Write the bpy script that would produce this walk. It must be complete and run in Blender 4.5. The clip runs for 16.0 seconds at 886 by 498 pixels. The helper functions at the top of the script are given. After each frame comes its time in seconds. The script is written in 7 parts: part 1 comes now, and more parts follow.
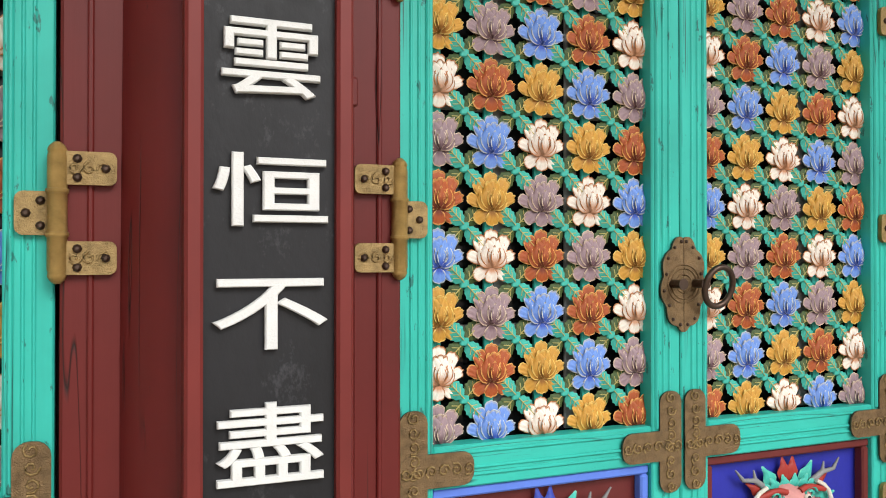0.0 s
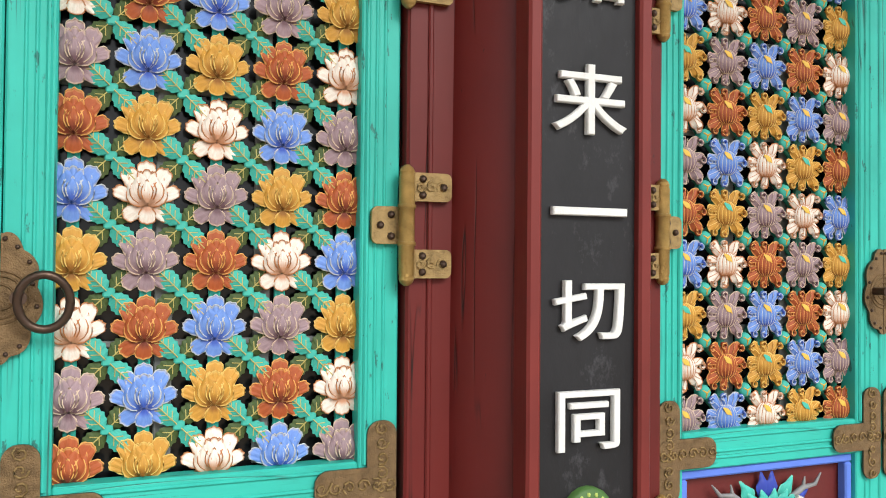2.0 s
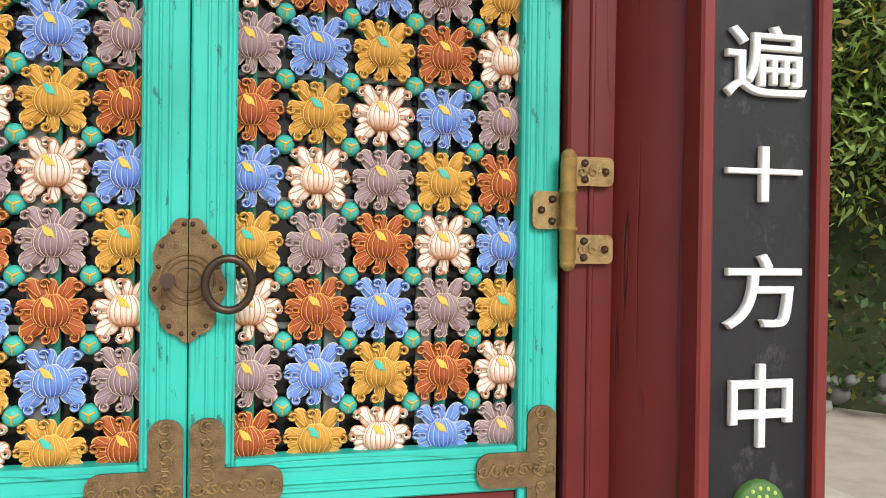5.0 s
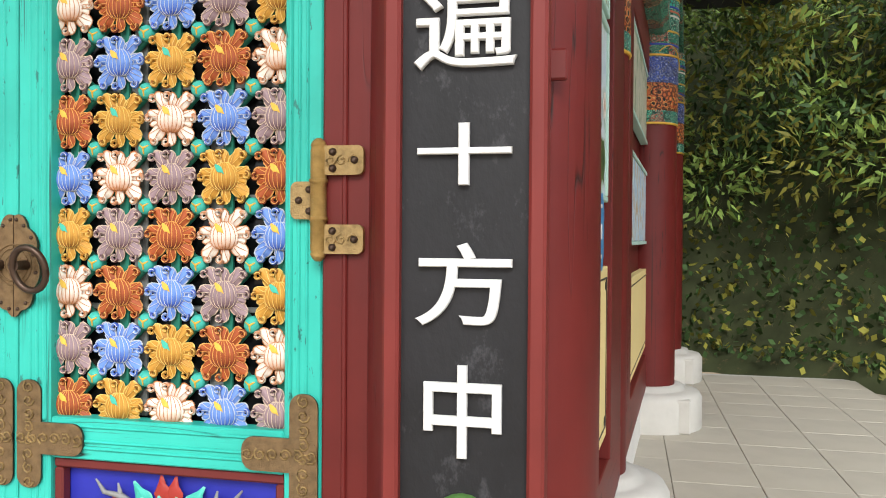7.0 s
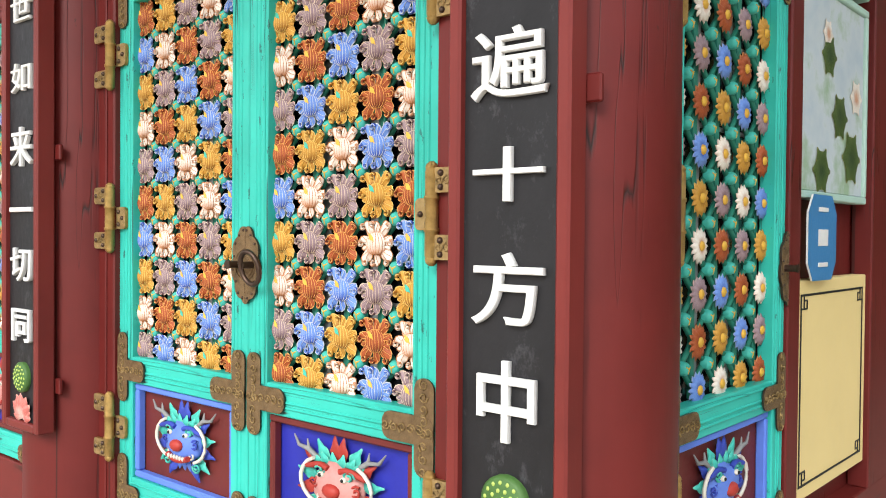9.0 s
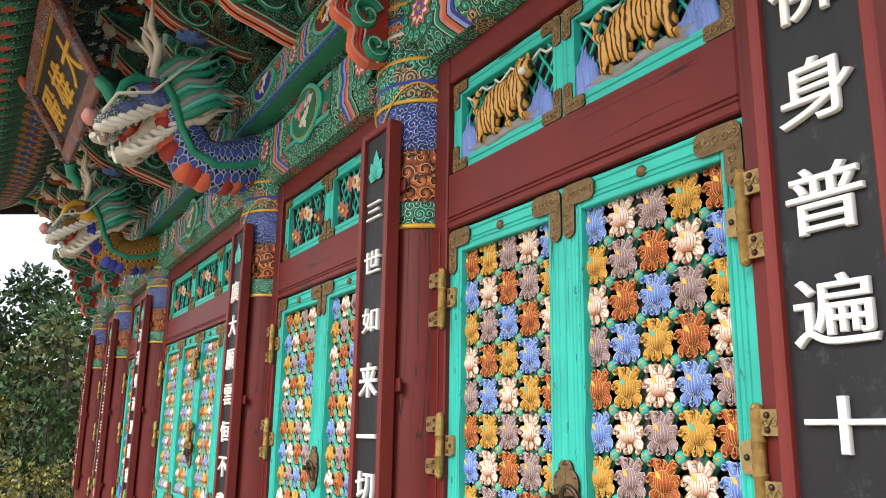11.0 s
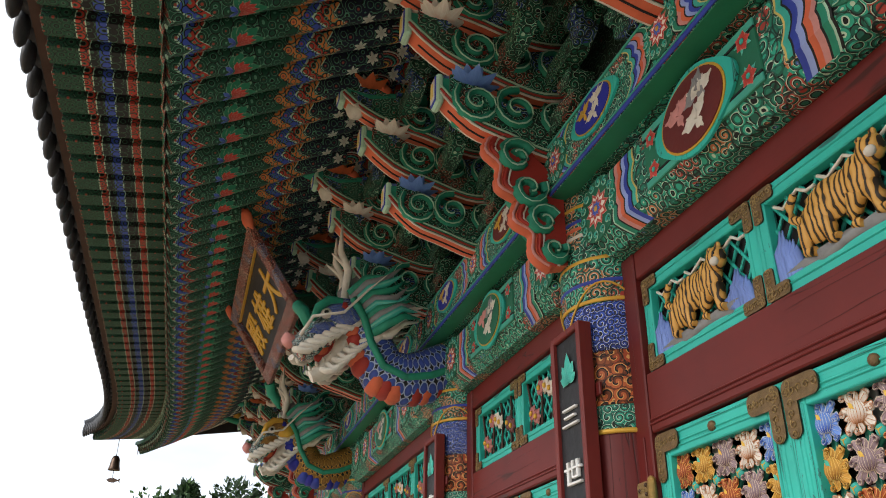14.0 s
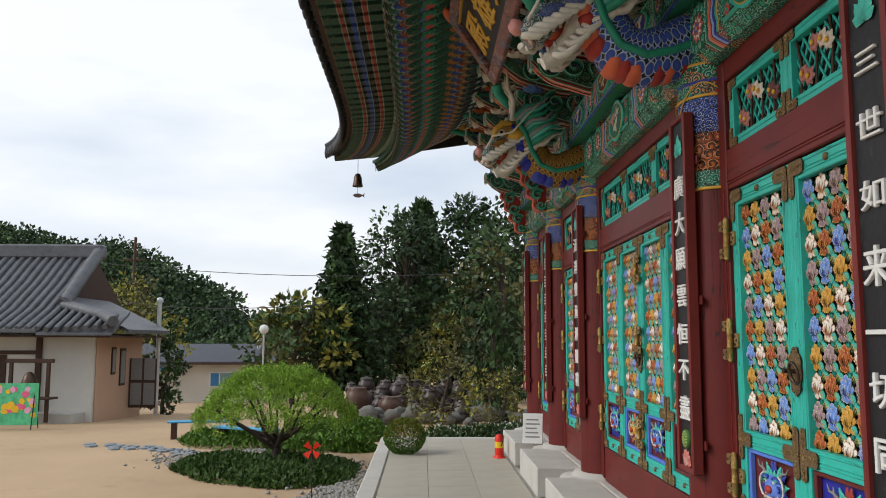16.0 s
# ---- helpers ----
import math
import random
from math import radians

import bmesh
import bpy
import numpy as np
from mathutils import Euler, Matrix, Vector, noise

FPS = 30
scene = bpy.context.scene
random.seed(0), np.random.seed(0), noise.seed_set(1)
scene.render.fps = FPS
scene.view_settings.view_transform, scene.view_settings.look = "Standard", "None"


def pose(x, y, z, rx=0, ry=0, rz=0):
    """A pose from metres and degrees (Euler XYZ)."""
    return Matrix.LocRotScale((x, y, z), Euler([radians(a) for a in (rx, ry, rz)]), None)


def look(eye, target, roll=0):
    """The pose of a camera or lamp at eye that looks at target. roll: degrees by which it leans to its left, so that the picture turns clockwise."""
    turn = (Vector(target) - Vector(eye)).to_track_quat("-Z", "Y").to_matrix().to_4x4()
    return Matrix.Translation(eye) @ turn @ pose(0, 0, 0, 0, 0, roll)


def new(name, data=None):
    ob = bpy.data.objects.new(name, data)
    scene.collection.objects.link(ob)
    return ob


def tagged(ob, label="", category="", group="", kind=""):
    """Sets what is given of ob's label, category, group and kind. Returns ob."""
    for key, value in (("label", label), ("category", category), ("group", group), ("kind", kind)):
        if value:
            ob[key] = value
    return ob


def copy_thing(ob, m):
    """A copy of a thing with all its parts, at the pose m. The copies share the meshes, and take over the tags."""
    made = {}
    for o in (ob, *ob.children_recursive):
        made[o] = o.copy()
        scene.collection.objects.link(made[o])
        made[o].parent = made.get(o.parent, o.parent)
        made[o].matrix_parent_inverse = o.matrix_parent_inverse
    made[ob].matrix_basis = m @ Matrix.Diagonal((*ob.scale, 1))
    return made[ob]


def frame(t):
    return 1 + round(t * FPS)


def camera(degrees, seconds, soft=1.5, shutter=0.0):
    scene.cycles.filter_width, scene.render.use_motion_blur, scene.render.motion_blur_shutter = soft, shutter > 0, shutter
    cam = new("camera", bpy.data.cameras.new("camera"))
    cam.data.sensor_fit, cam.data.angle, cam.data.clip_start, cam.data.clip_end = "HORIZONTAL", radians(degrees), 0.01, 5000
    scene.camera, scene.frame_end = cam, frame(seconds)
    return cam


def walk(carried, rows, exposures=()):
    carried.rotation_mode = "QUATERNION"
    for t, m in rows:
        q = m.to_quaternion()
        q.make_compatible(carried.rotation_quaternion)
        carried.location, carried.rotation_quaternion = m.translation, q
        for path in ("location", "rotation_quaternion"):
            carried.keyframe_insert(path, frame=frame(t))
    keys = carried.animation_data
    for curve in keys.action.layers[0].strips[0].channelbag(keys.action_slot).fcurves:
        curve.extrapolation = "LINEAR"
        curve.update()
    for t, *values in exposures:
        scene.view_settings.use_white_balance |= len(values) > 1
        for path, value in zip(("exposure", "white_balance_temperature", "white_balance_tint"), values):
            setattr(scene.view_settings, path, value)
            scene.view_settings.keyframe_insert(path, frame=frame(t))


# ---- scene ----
cam = camera(57.4, 16.0, soft=1.0)
PATH = [
    (0, (0.124, -0.014, 1.699), (0.895, 1.832, 1.715), 0.0),
    (0.5, (0.531, 0.007, 1.719), (1.238, 1.878, 1.717), 0.1),
    (1, (0.937, -0.019, 1.717), (1.665, 1.844, 1.728), 0.1),
    (1.5, (1.338, 0.008, 1.711), (2.067, 1.87, 1.722), 0.4),
    (2, (1.736, -0.017, 1.698), (2.48, 1.839, 1.731), 0.5),
    (2.5, (2.127, -0.044, 1.704), (2.888, 1.805, 1.739), 0.5),
    (3, (2.523, 0.008, 1.708), (3.268, 1.864, 1.734), 0.6),
    (3.5, (2.904, 0.004, 1.709), (3.627, 1.869, 1.724), 0.3),
    (4, (3.26, -0.007, 1.724), (3.93, 1.878, 1.722), 0.3),
    (4.5, (3.592, 0.068, 1.708), (4.163, 1.985, 1.709), 0.6),
    (5, (3.922, 0.017, 1.706), (4.405, 1.957, 1.689), 0.7),
    (5.2, (4.058, -0.018, 1.723), (4.459, 1.941, 1.697), 0.6),
    (7.3, (5.445, 0.029, 1.696), (4.832, 1.932, 1.672), 0.3),
    (7.5, (5.539, 0.072, 1.713), (4.813, 1.935, 1.691), 0.2),
    (8, (5.732, 0.131, 1.718), (4.785, 1.893, 1.693), 0.3),
    (8.2, (5.807, 0.137, 1.713), (4.748, 1.833, 1.692), 0.2),
    (10.3, (6.009, -0.036, 1.779), (4.53, 1.309, 1.826), 0.5),
    (10.5, (6.014, -0.033, 1.79), (4.43, 1.174, 1.972), 0.7),
    (11, (6.022, -0.037, 1.826), (4.33, 0.933, 2.272), 0.9),
    (11.5, (6.034, -0.058, 1.846), (4.338, 0.775, 2.501), 1.0),
    (12, (6.038, -0.073, 1.869), (4.356, 0.683, 2.643), 0.8),
    (12.5, (6.044, -0.09, 1.89), (4.376, 0.605, 2.746), 0.6),
    (13, (6.031, -0.103, 1.905), (4.362, 0.528, 2.808), 0.6),
    (13.5, (6.01, -0.104, 1.909), (4.315, 0.469, 2.803), 0.6),
    (14, (5.963, -0.078, 1.899), (4.245, 0.433, 2.786), 0.6),
    (14.5, (5.938, -0.07, 1.864), (4.162, 0.35, 2.682), 0.5),
    (15, (5.848, -0.088, 1.804), (3.933, 0.16, 2.327), 0.9),
    (15.5, (5.717, -0.151, 1.803), (3.749, -0.037, 2.139), 0.5),
    (16, (5.633, -0.176, 1.777), (3.646, -0.13, 2.0), 0.2),
]
walk(cam, [(t, look(eye, target, roll)) for t, eye, target, roll in PATH], [(0, 1.0), (2, 1.12), (4, 1.22), (5, 1.28), (7.5, 1.5), (8.2, 1.55), (10.5, 1.4), (11, 1.42), (11.5, 1.52), (12, 1.46), (12.5, 1.3), (13, 1.12), (13.5, 1.0), (14, 1.0), (14.5, 0.98), (15, 0.78), (15.5, 0.58), (16, 0.45)])

# ---- light: a bright overcast sky ----
world = bpy.data.worlds.new("sky")
scene.world = world
world.use_nodes = True
wn, wl = world.node_tree.nodes, world.node_tree.links
bg = wn["Background"]
sky = wn.new("ShaderNodeTexSky")
sky.sky_type, sky.sun_disc = "NISHITA", False
sky.sun_elevation, sky.sun_rotation = radians(35), radians(200)
sky.air_density, sky.dust_density = 1.0, 3.0
wtc, wmap, wnoise, wramp, wmix = [wn.new("ShaderNode" + k) for k in ("TexCoord", "Mapping", "TexNoise", "ValToRGB", "MixRGB")]
wmap.inputs["Scale"].default_value = (1.0, 1.0, 3.5)
wnoise.inputs["Scale"].default_value, wnoise.inputs["Detail"].default_value = 2.2, 6
wramp.color_ramp.elements[0].position, wramp.color_ramp.elements[0].color = 0.3, (6.0, 6.9, 8.2, 1)
wramp.color_ramp.elements[1].position, wramp.color_ramp.elements[1].color = 0.62, (9.6, 9.9, 10.3, 1)
wl.new(wtc.outputs["Generated"], wmap.inputs[0]), wl.new(wmap.outputs[0], wnoise.inputs["Vector"])
wl.new(wnoise.outputs["Fac"], wramp.inputs[0]), wl.new(wramp.outputs[0], wmix.inputs[2])
wl.new(sky.outputs[0], wmix.inputs[1])
wmix.inputs[0].default_value = 0.88
wl.new(wmix.outputs[0], bg.inputs[0])
bg.inputs[1].default_value = 0.08
sun = new("sun", bpy.data.lights.new("sun", "SUN"))
sun.data.energy, sun.data.angle, sun.data.color = 1.4, radians(30), (1.0, 0.97, 0.92)
sun.matrix_world = look((6, -22, 16), (0, 0, 0))


# ---- materials ----
def link(m, a, b):
    m.node_tree.links.new(a, b)


def node(m, kind, **inputs):
    n = m.node_tree.nodes.new("ShaderNode" + kind)
    for k, v in inputs.items():
        n.inputs[k.replace("_", " ")].default_value = v
    return n


def ramp(m, fac, stops, mode="LINEAR"):
    n = node(m, "ValToRGB")
    n.color_ramp.interpolation = mode
    el = n.color_ramp.elements
    while len(el) < len(stops):
        el.new(0.5)
    for e, (p, c) in zip(el, stops):
        e.position, e.color = p, (*c, 1)
    link(m, fac, n.inputs[0])
    return n.outputs[0]


def mixc(m, fac, a, b, how="MIX"):
    n = node(m, "MixRGB")
    n.blend_type = how
    for s, v in zip(n.inputs, (fac, a, b)):
        if isinstance(v, (int, float)):
            s.default_value = v
        elif isinstance(v, tuple):
            s.default_value = (*v, 1)
        else:
            link(m, v, s)
    return n.outputs[0]


def coords(m, scale=(1, 1, 1), kind="Object"):
    tc, mp = node(m, "TexCoord"), node(m, "Mapping", Scale=scale)
    link(m, tc.outputs[kind], mp.inputs[0])
    return mp.outputs[0]


def noise_at(m, vec, scale, detail=4.0, rough=0.6):
    n = node(m, "TexNoise", Scale=scale, Detail=detail, Roughness=rough)
    link(m, vec, n.inputs["Vector"])
    return n.outputs["Fac"]


def calc(m, op, a, b=0.0):
    n = node(m, "Math")
    n.operation = op
    for s, v in zip(n.inputs, (a, b)):
        if isinstance(v, (int, float)):
            s.default_value = v
        else:
            link(m, v, s)
    return n.outputs[0]


def shell(name, rough=0.6, metal=0.0):
    m = bpy.data.materials.new(name)
    m.use_nodes = True
    b = m.node_tree.nodes["Principled BSDF"]
    b.inputs["Roughness"].default_value, b.inputs["Metallic"].default_value = rough, metal
    b.inputs["Specular IOR Level"].default_value = 0.3
    return m, b


def finish(m, b, col, height=None, strength=0.25, dist=0.003):
    link(m, col, b.inputs["Base Color"])
    if height is not None:
        bp = node(m, "Bump", Strength=strength, Distance=dist)
        link(m, height, bp.inputs["Height"])
        link(m, bp.outputs[0], b.inputs["Normal"])
    return m


def plain(name, c, rough=0.6, metal=0.0, var=0.25, scale=(6, 6, 6), fine=60.0, bump=0.2, dirt=None):
    """A surface with broad stains, fine grain and slight relief."""
    m, b = shell(name, rough, metal)
    v = coords(m, scale)
    big, small = noise_at(m, v, 1.0, 5), noise_at(m, v, fine / 6, 3)
    dark = tuple(x * (1 - var) for x in c)
    lite = tuple(min(1, x * (1 + var * 0.7)) for x in c)
    col = ramp(m, big, [(0.3, dark), (0.5, c), (0.72, lite)])
    col = mixc(m, 0.35, col, mixc(m, small, dark, lite))
    if dirt:
        spots = ramp(m, noise_at(m, v, 2.7, 8, 0.75), [(0.58, (0, 0, 0)), (0.68, (1, 1, 1))])
        col = mixc(m, spots, col, dirt)
    rg = node(m, "MapRange")
    rg.inputs[3].default_value, rg.inputs[4].default_value = rough - 0.1, min(1, rough + 0.15)
    link(m, small, rg.inputs[0]), link(m, rg.outputs[0], b.inputs["Roughness"])
    return finish(m, b, col, small, bump)


def painted_wood(name, c, crack, grain=(40, 40, 2.0), rough=0.55, wear=0.64, splits=False):
    """Painted boards: grain along one axis, hairline cracks and chipped spots."""
    m, b = shell(name, rough)
    v = coords(m, grain)
    g = noise_at(m, v, 1.0, 6, 0.65)
    v2 = coords(m, (2.5, 2.5, 2.5))
    big = noise_at(m, v2, 1.0, 5)
    col = ramp(m, big, [(0.3, tuple(x * 0.78 for x in c)), (0.5, c), (0.75, tuple(min(1, x * 1.18) for x in c))])
    col = mixc(m, calc(m, "MULTIPLY", g, 0.35), col, tuple(x * 0.6 for x in c))
    lines = ramp(m, noise_at(m, coords(m, (grain[0] * 1.7, grain[1] * 1.7, grain[2] * 0.45)), 1.0, 2, 0.4), [(0.285, (1, 1, 1)), (0.325, (0, 0, 0))])
    col = mixc(m, calc(m, "MULTIPLY", lines, 0.8), col, crack)
    chips = ramp(m, noise_at(m, coords(m, (grain[0] * 0.8, grain[1] * 0.8, grain[2] * 6)), 1.0, 6, 0.7), [(wear, (0, 0, 0)), (wear + 0.03, (1, 1, 1))])
    col = mixc(m, calc(m, "MULTIPLY", chips, 0.7), col, crack)
    if splits:
        q = noise_at(m, coords(m, tuple(9.0 if x > 5 else 0.4 for x in grain)), 1.0, 3, 0.5)
        thin = ramp(m, calc(m, "ABSOLUTE", calc(m, "SUBTRACT", q, 0.5)), [(0.0, (1, 1, 1)), (0.0025, (0.8, 0.8, 0.8)), (0.005, (0, 0, 0))])
        where = ramp(m, noise_at(m, coords(m, (1.3, 1.3, 1.3)), 1.0, 3), [(0.48, (0, 0, 0)), (0.56, (1, 1, 1))])
        cut = calc(m, "MULTIPLY", thin, where)
        col = mixc(m, cut, col, (0.012, 0.006, 0.005))
        g = calc(m, "SUBTRACT", g, calc(m, "MULTIPLY", cut, 2.5))
    return finish(m, b, col, g, 0.35, 0.002)


def petal_paint(name, base, edge, deep, rough=0.5):
    """Carved petals: a pale rim line, a deeper tone towards the base, brushed streaks."""
    m, b = shell(name, rough)
    uv = node(m, "UVMap")
    sp = node(m, "SeparateXYZ")
    link(m, uv.outputs[0], sp.inputs[0])
    u = calc(m, "ABSOLUTE", calc(m, "SUBTRACT", sp.outputs[0], 0.5))
    v = sp.outputs[1]
    n = noise_at(m, coords(m, (30, 30, 30)), 1.0, 4)
    vv = calc(m, "ADD", v, calc(m, "MULTIPLY", calc(m, "SUBTRACT", n, 0.5), 0.5))
    col = ramp(m, vv, [(0.15, deep), (0.5, base), (0.8, tuple(min(1, x * 1.15) for x in base))])
    rim = ramp(m, calc(m, "MAXIMUM", u, calc(m, "SUBTRACT", v, 0.5)), [(0.405, (0, 0, 0)), (0.44, (1, 1, 1))])
    smp = node(m, "Mapping", Scale=(16, 2.2, 1))
    link(m, uv.outputs[0], smp.inputs[0])
    streak = ramp(m, noise_at(m, smp.outputs[0], 1.0, 5, 0.65), [(0.4, (0, 0, 0)), (0.68, (1, 1, 1))])
    col = mixc(m, calc(m, "MULTIPLY", streak, 0.3), col, deep)
    col = mixc(m, calc(m, "MULTIPLY", rim, 0.4), col, edge)
    oi = node(m, "ObjectInfo")
    col = mixc(m, calc(m, "MULTIPLY", oi.outputs["Random"], 0.22), col, tuple(x * 0.55 for x in base))
    grime = ramp(m, noise_at(m, coords(m, (9, 9, 9)), 1.0, 7, 0.7), [(0.6, (0, 0, 0)), (0.75, (1, 1, 1))])
    col = mixc(m, calc(m, "MULTIPLY", grime, 0.35), col, (0.2, 0.16, 0.12))
    return finish(m, b, col, streak, 0.35, 0.0015)


def ornament(name, scale, ground, lines, accents, rings=7.0, stretch=(1, 1, 1), rough=0.6):
    """Dancheong: many outlined whorls and rosettes on a coloured ground."""
    m, b = shell(name, rough)
    v = coords(m, tuple(scale * s for s in stretch))
    wob = node(m, "TexNoise", Scale=2.0, Detail=2.0)
    link(m, v, wob.inputs["Vector"])
    vec = mixc(m, 0.12, v, wob.outputs["Color"], "ADD")
    vo = node(m, "TexVoronoi", Scale=1.0, Randomness=0.55)
    link(m, vec, vo.inputs["Vector"])
    d = vo.outputs["Distance"]
    df = node(m, "VectorMath")
    df.operation = "SUBTRACT"
    link(m, vec, df.inputs[0]), link(m, vo.outputs["Position"], df.inputs[1])
    dx = node(m, "SeparateXYZ")
    link(m, df.outputs[0], dx.inputs[0])
    ang = calc(m, "ARCTAN2", dx.outputs[2], calc(m, "ADD", dx.outputs[0], dx.outputs[1]))
    turn = calc(m, "ADD", calc(m, "MULTIPLY", d, rings * 0.42), calc(m, "DIVIDE", ang, 2 * math.pi))
    fr = calc(m, "FRACT", calc(m, "ADD", turn, 4.0))
    cell = node(m, "SeparateXYZ")
    link(m, vo.outputs["Color"], cell.inputs[0])
    tone = ramp(m, cell.outputs[0], [(i / len(accents), c) for i, c in enumerate(accents)], "CONSTANT")
    zone = node(m, "TexVoronoi", Scale=0.33, Randomness=0.8)
    link(m, vec, zone.inputs["Vector"])
    zc = node(m, "SeparateXYZ")
    link(m, zone.outputs["Color"], zc.inputs[0])
    hue = ramp(m, zc.outputs[1], [(0.0, ground), (0.5, tuple(x * 0.55 for x in ground)), (0.72, accents[1 % len(accents)]), (0.86, accents[-1])], "CONSTANT")
    col = mixc(m, ramp(m, fr, [(0.0, (1, 1, 1)), (0.2, (0, 0, 0))], "CONSTANT"), hue, (0.004, 0.005, 0.006))
    col = mixc(m, ramp(m, fr, [(0.0, (0, 0, 0)), (0.2, (1, 1, 1)), (0.33, (0, 0, 0))], "CONSTANT"), col, lines)
    col = mixc(m, ramp(m, fr, [(0.0, (0, 0, 0)), (0.68, (1, 1, 1))], "CONSTANT"), col, tuple(x * 0.3 for x in ground))
    core = ramp(m, d, [(0.13, (1, 1, 1)), (0.145, (0, 0, 0))])
    col = mixc(m, core, col, tone)
    dot = ramp(m, d, [(0.05, (1, 1, 1)), (0.06, (0, 0, 0))])
    col = mixc(m, dot, col, lines)
    edge = ramp(m, zone.outputs["Distance"], [(0.5, (0, 0, 0)), (0.53, (1, 1, 1)), (0.58, (0, 0, 0))])
    col = mixc(m, edge, col, (0.006, 0.006, 0.006))
    old = noise_at(m, coords(m, (3, 3, 3)), 1.0, 6)
    col = mixc(m, calc(m, "MULTIPLY", old, 0.1), col, (0.07, 0.065, 0.06))
    return finish(m, b, col, fr, 0.2, 0.004)


def banded(name, axis, stops, length, wave=0.0, freq=30.0, rough=0.6, whorl=0.0, line=(0.17, 0.28, 0.21)):
    """Painted bands across a member, read along one local axis in metres; wave bends their edges."""
    m, b = shell(name, rough)
    tc, sp = node(m, "TexCoord"), node(m, "SeparateXYZ")
    link(m, tc.outputs["Object"], sp.inputs[0])
    s = calc(m, "ABSOLUTE", sp.outputs["XYZ".index(axis)])
    other = sp.outputs["XYZ".index({"X": "Z", "Y": "X", "Z": "X"}[axis])]
    if wave:
        tri = calc(m, "PINGPONG", calc(m, "MULTIPLY", other, freq), 1.0)
        s = calc(m, "ADD", s, calc(m, "MULTIPLY", tri, wave))
    f = calc(m, "DIVIDE", s, length)
    col = ramp(m, f, stops, "CONSTANT")
    if whorl:
        vo = node(m, "TexVoronoi", Scale=whorl, Randomness=0.35)
        link(m, tc.outputs["Object"], vo.inputs["Vector"])
        fr = calc(m, "FRACT", calc(m, "MULTIPLY", vo.outputs["Distance"], 3.6))
        col = mixc(m, ramp(m, fr, [(0.0, (1, 1, 1)), (0.26, (0, 0, 0))], "CONSTANT"), col, (0.004, 0.005, 0.006))
        col = mixc(m, ramp(m, fr, [(0.0, (0, 0, 0)), (0.26, (1, 1, 1)), (0.42, (0, 0, 0))], "CONSTANT"), col, line)
        core = ramp(m, vo.outputs["Distance"], [(0.14, (1, 1, 1)), (0.17, (0, 0, 0))])
        col = mixc(m, calc(m, "MULTIPLY", core, 0.8), col, (0.36, 0.05, 0.035))
    old = noise_at(m, coords(m, (5, 5, 5)), 1.0, 6)
    col = mixc(m, calc(m, "MULTIPLY", old, 0.06), col, (0.08, 0.07, 0.06))
    return finish(m, b, col, old, 0.1)


TEALC, GREEN, REDC, BLUEC, ORANGE, BLACK, CREAM = (0.035, 0.47, 0.385), (0.02, 0.17, 0.1), (0.42, 0.045, 0.03), (0.04, 0.09, 0.42), (0.6, 0.15, 0.04), (0.01, 0.011, 0.013), (0.7, 0.66, 0.52)
teal = painted_wood("turquoise_paint", TEALC, (0.025, 0.06, 0.055), (50, 50, 2.2), 0.45, 0.61, True)
teal_h = painted_wood("turquoise_paint_rail", TEALC, (0.025, 0.06, 0.055), (2.2, 50, 50), 0.45, 0.61, True)
red = painted_wood("red_paint", (0.125, 0.0125, 0.0105), (0.03, 0.008, 0.006), (26, 26, 1.1), 0.5, 0.69, True)
red_h = painted_wood("red_paint_beam", (0.14, 0.0145, 0.0115), (0.035, 0.009, 0.006), (1.1, 26, 26), 0.5, 0.7, True)
red_lip = painted_wood("red_sign_frame", (0.17, 0.023, 0.019), (0.08, 0.015, 0.012), (26, 26, 1.1), 0.5, 0.7)
board_black = plain("black_board_paint", (0.014, 0.014, 0.016), 0.5, var=0.5, scale=(5, 5, 3), bump=0.35, dirt=(0.045, 0.045, 0.05))
white_letter = plain("white_letter_paint", (0.68, 0.68, 0.66), 0.55, var=0.1, scale=(20, 20, 20), bump=0.4)
brass = plain("aged_brass", (0.42, 0.27, 0.09), 0.38, 0.75, var=0.5, scale=(25, 25, 25), fine=160, bump=0.9)
hinge_m = plain("embossed_brass", (0.36, 0.25, 0.11), 0.45, 0.6, var=0.55, scale=(45, 45, 45), fine=40, bump=1.0)
plate_m = plain("embossed_bronze", (0.2, 0.13, 0.065), 0.5, 0.6, var=0.55, scale=(45, 45, 45), fine=40, bump=1.0)
dark_metal = plain("dark_bronze", (0.09, 0.06, 0.045), 0.38, 0.8, var=0.35, scale=(20, 20, 20))
glass_dark = plain("dark_window_pane", (0.012, 0.013, 0.014), 0.12, var=0.3, bump=0.0)
mullion = plain("grey_sash", (0.22, 0.23, 0.22), 0.5)
leaf_teal = petal_paint("turquoise_leaf_paint", (0.06, 0.47, 0.38), (0.3, 0.62, 0.45), (0.03, 0.28, 0.23))
leaf_olive = petal_paint("olive_leaf_paint", (0.07, 0.11, 0.03), (0.45, 0.38, 0.1), (0.03, 0.06, 0.02))
bar_green = plain("dark_green_bars", (0.02, 0.19, 0.13), 0.5)
gold = plain("gold_paint", (0.62, 0.36, 0.05), 0.4, 0.2, var=0.2, scale=(20, 20, 20))
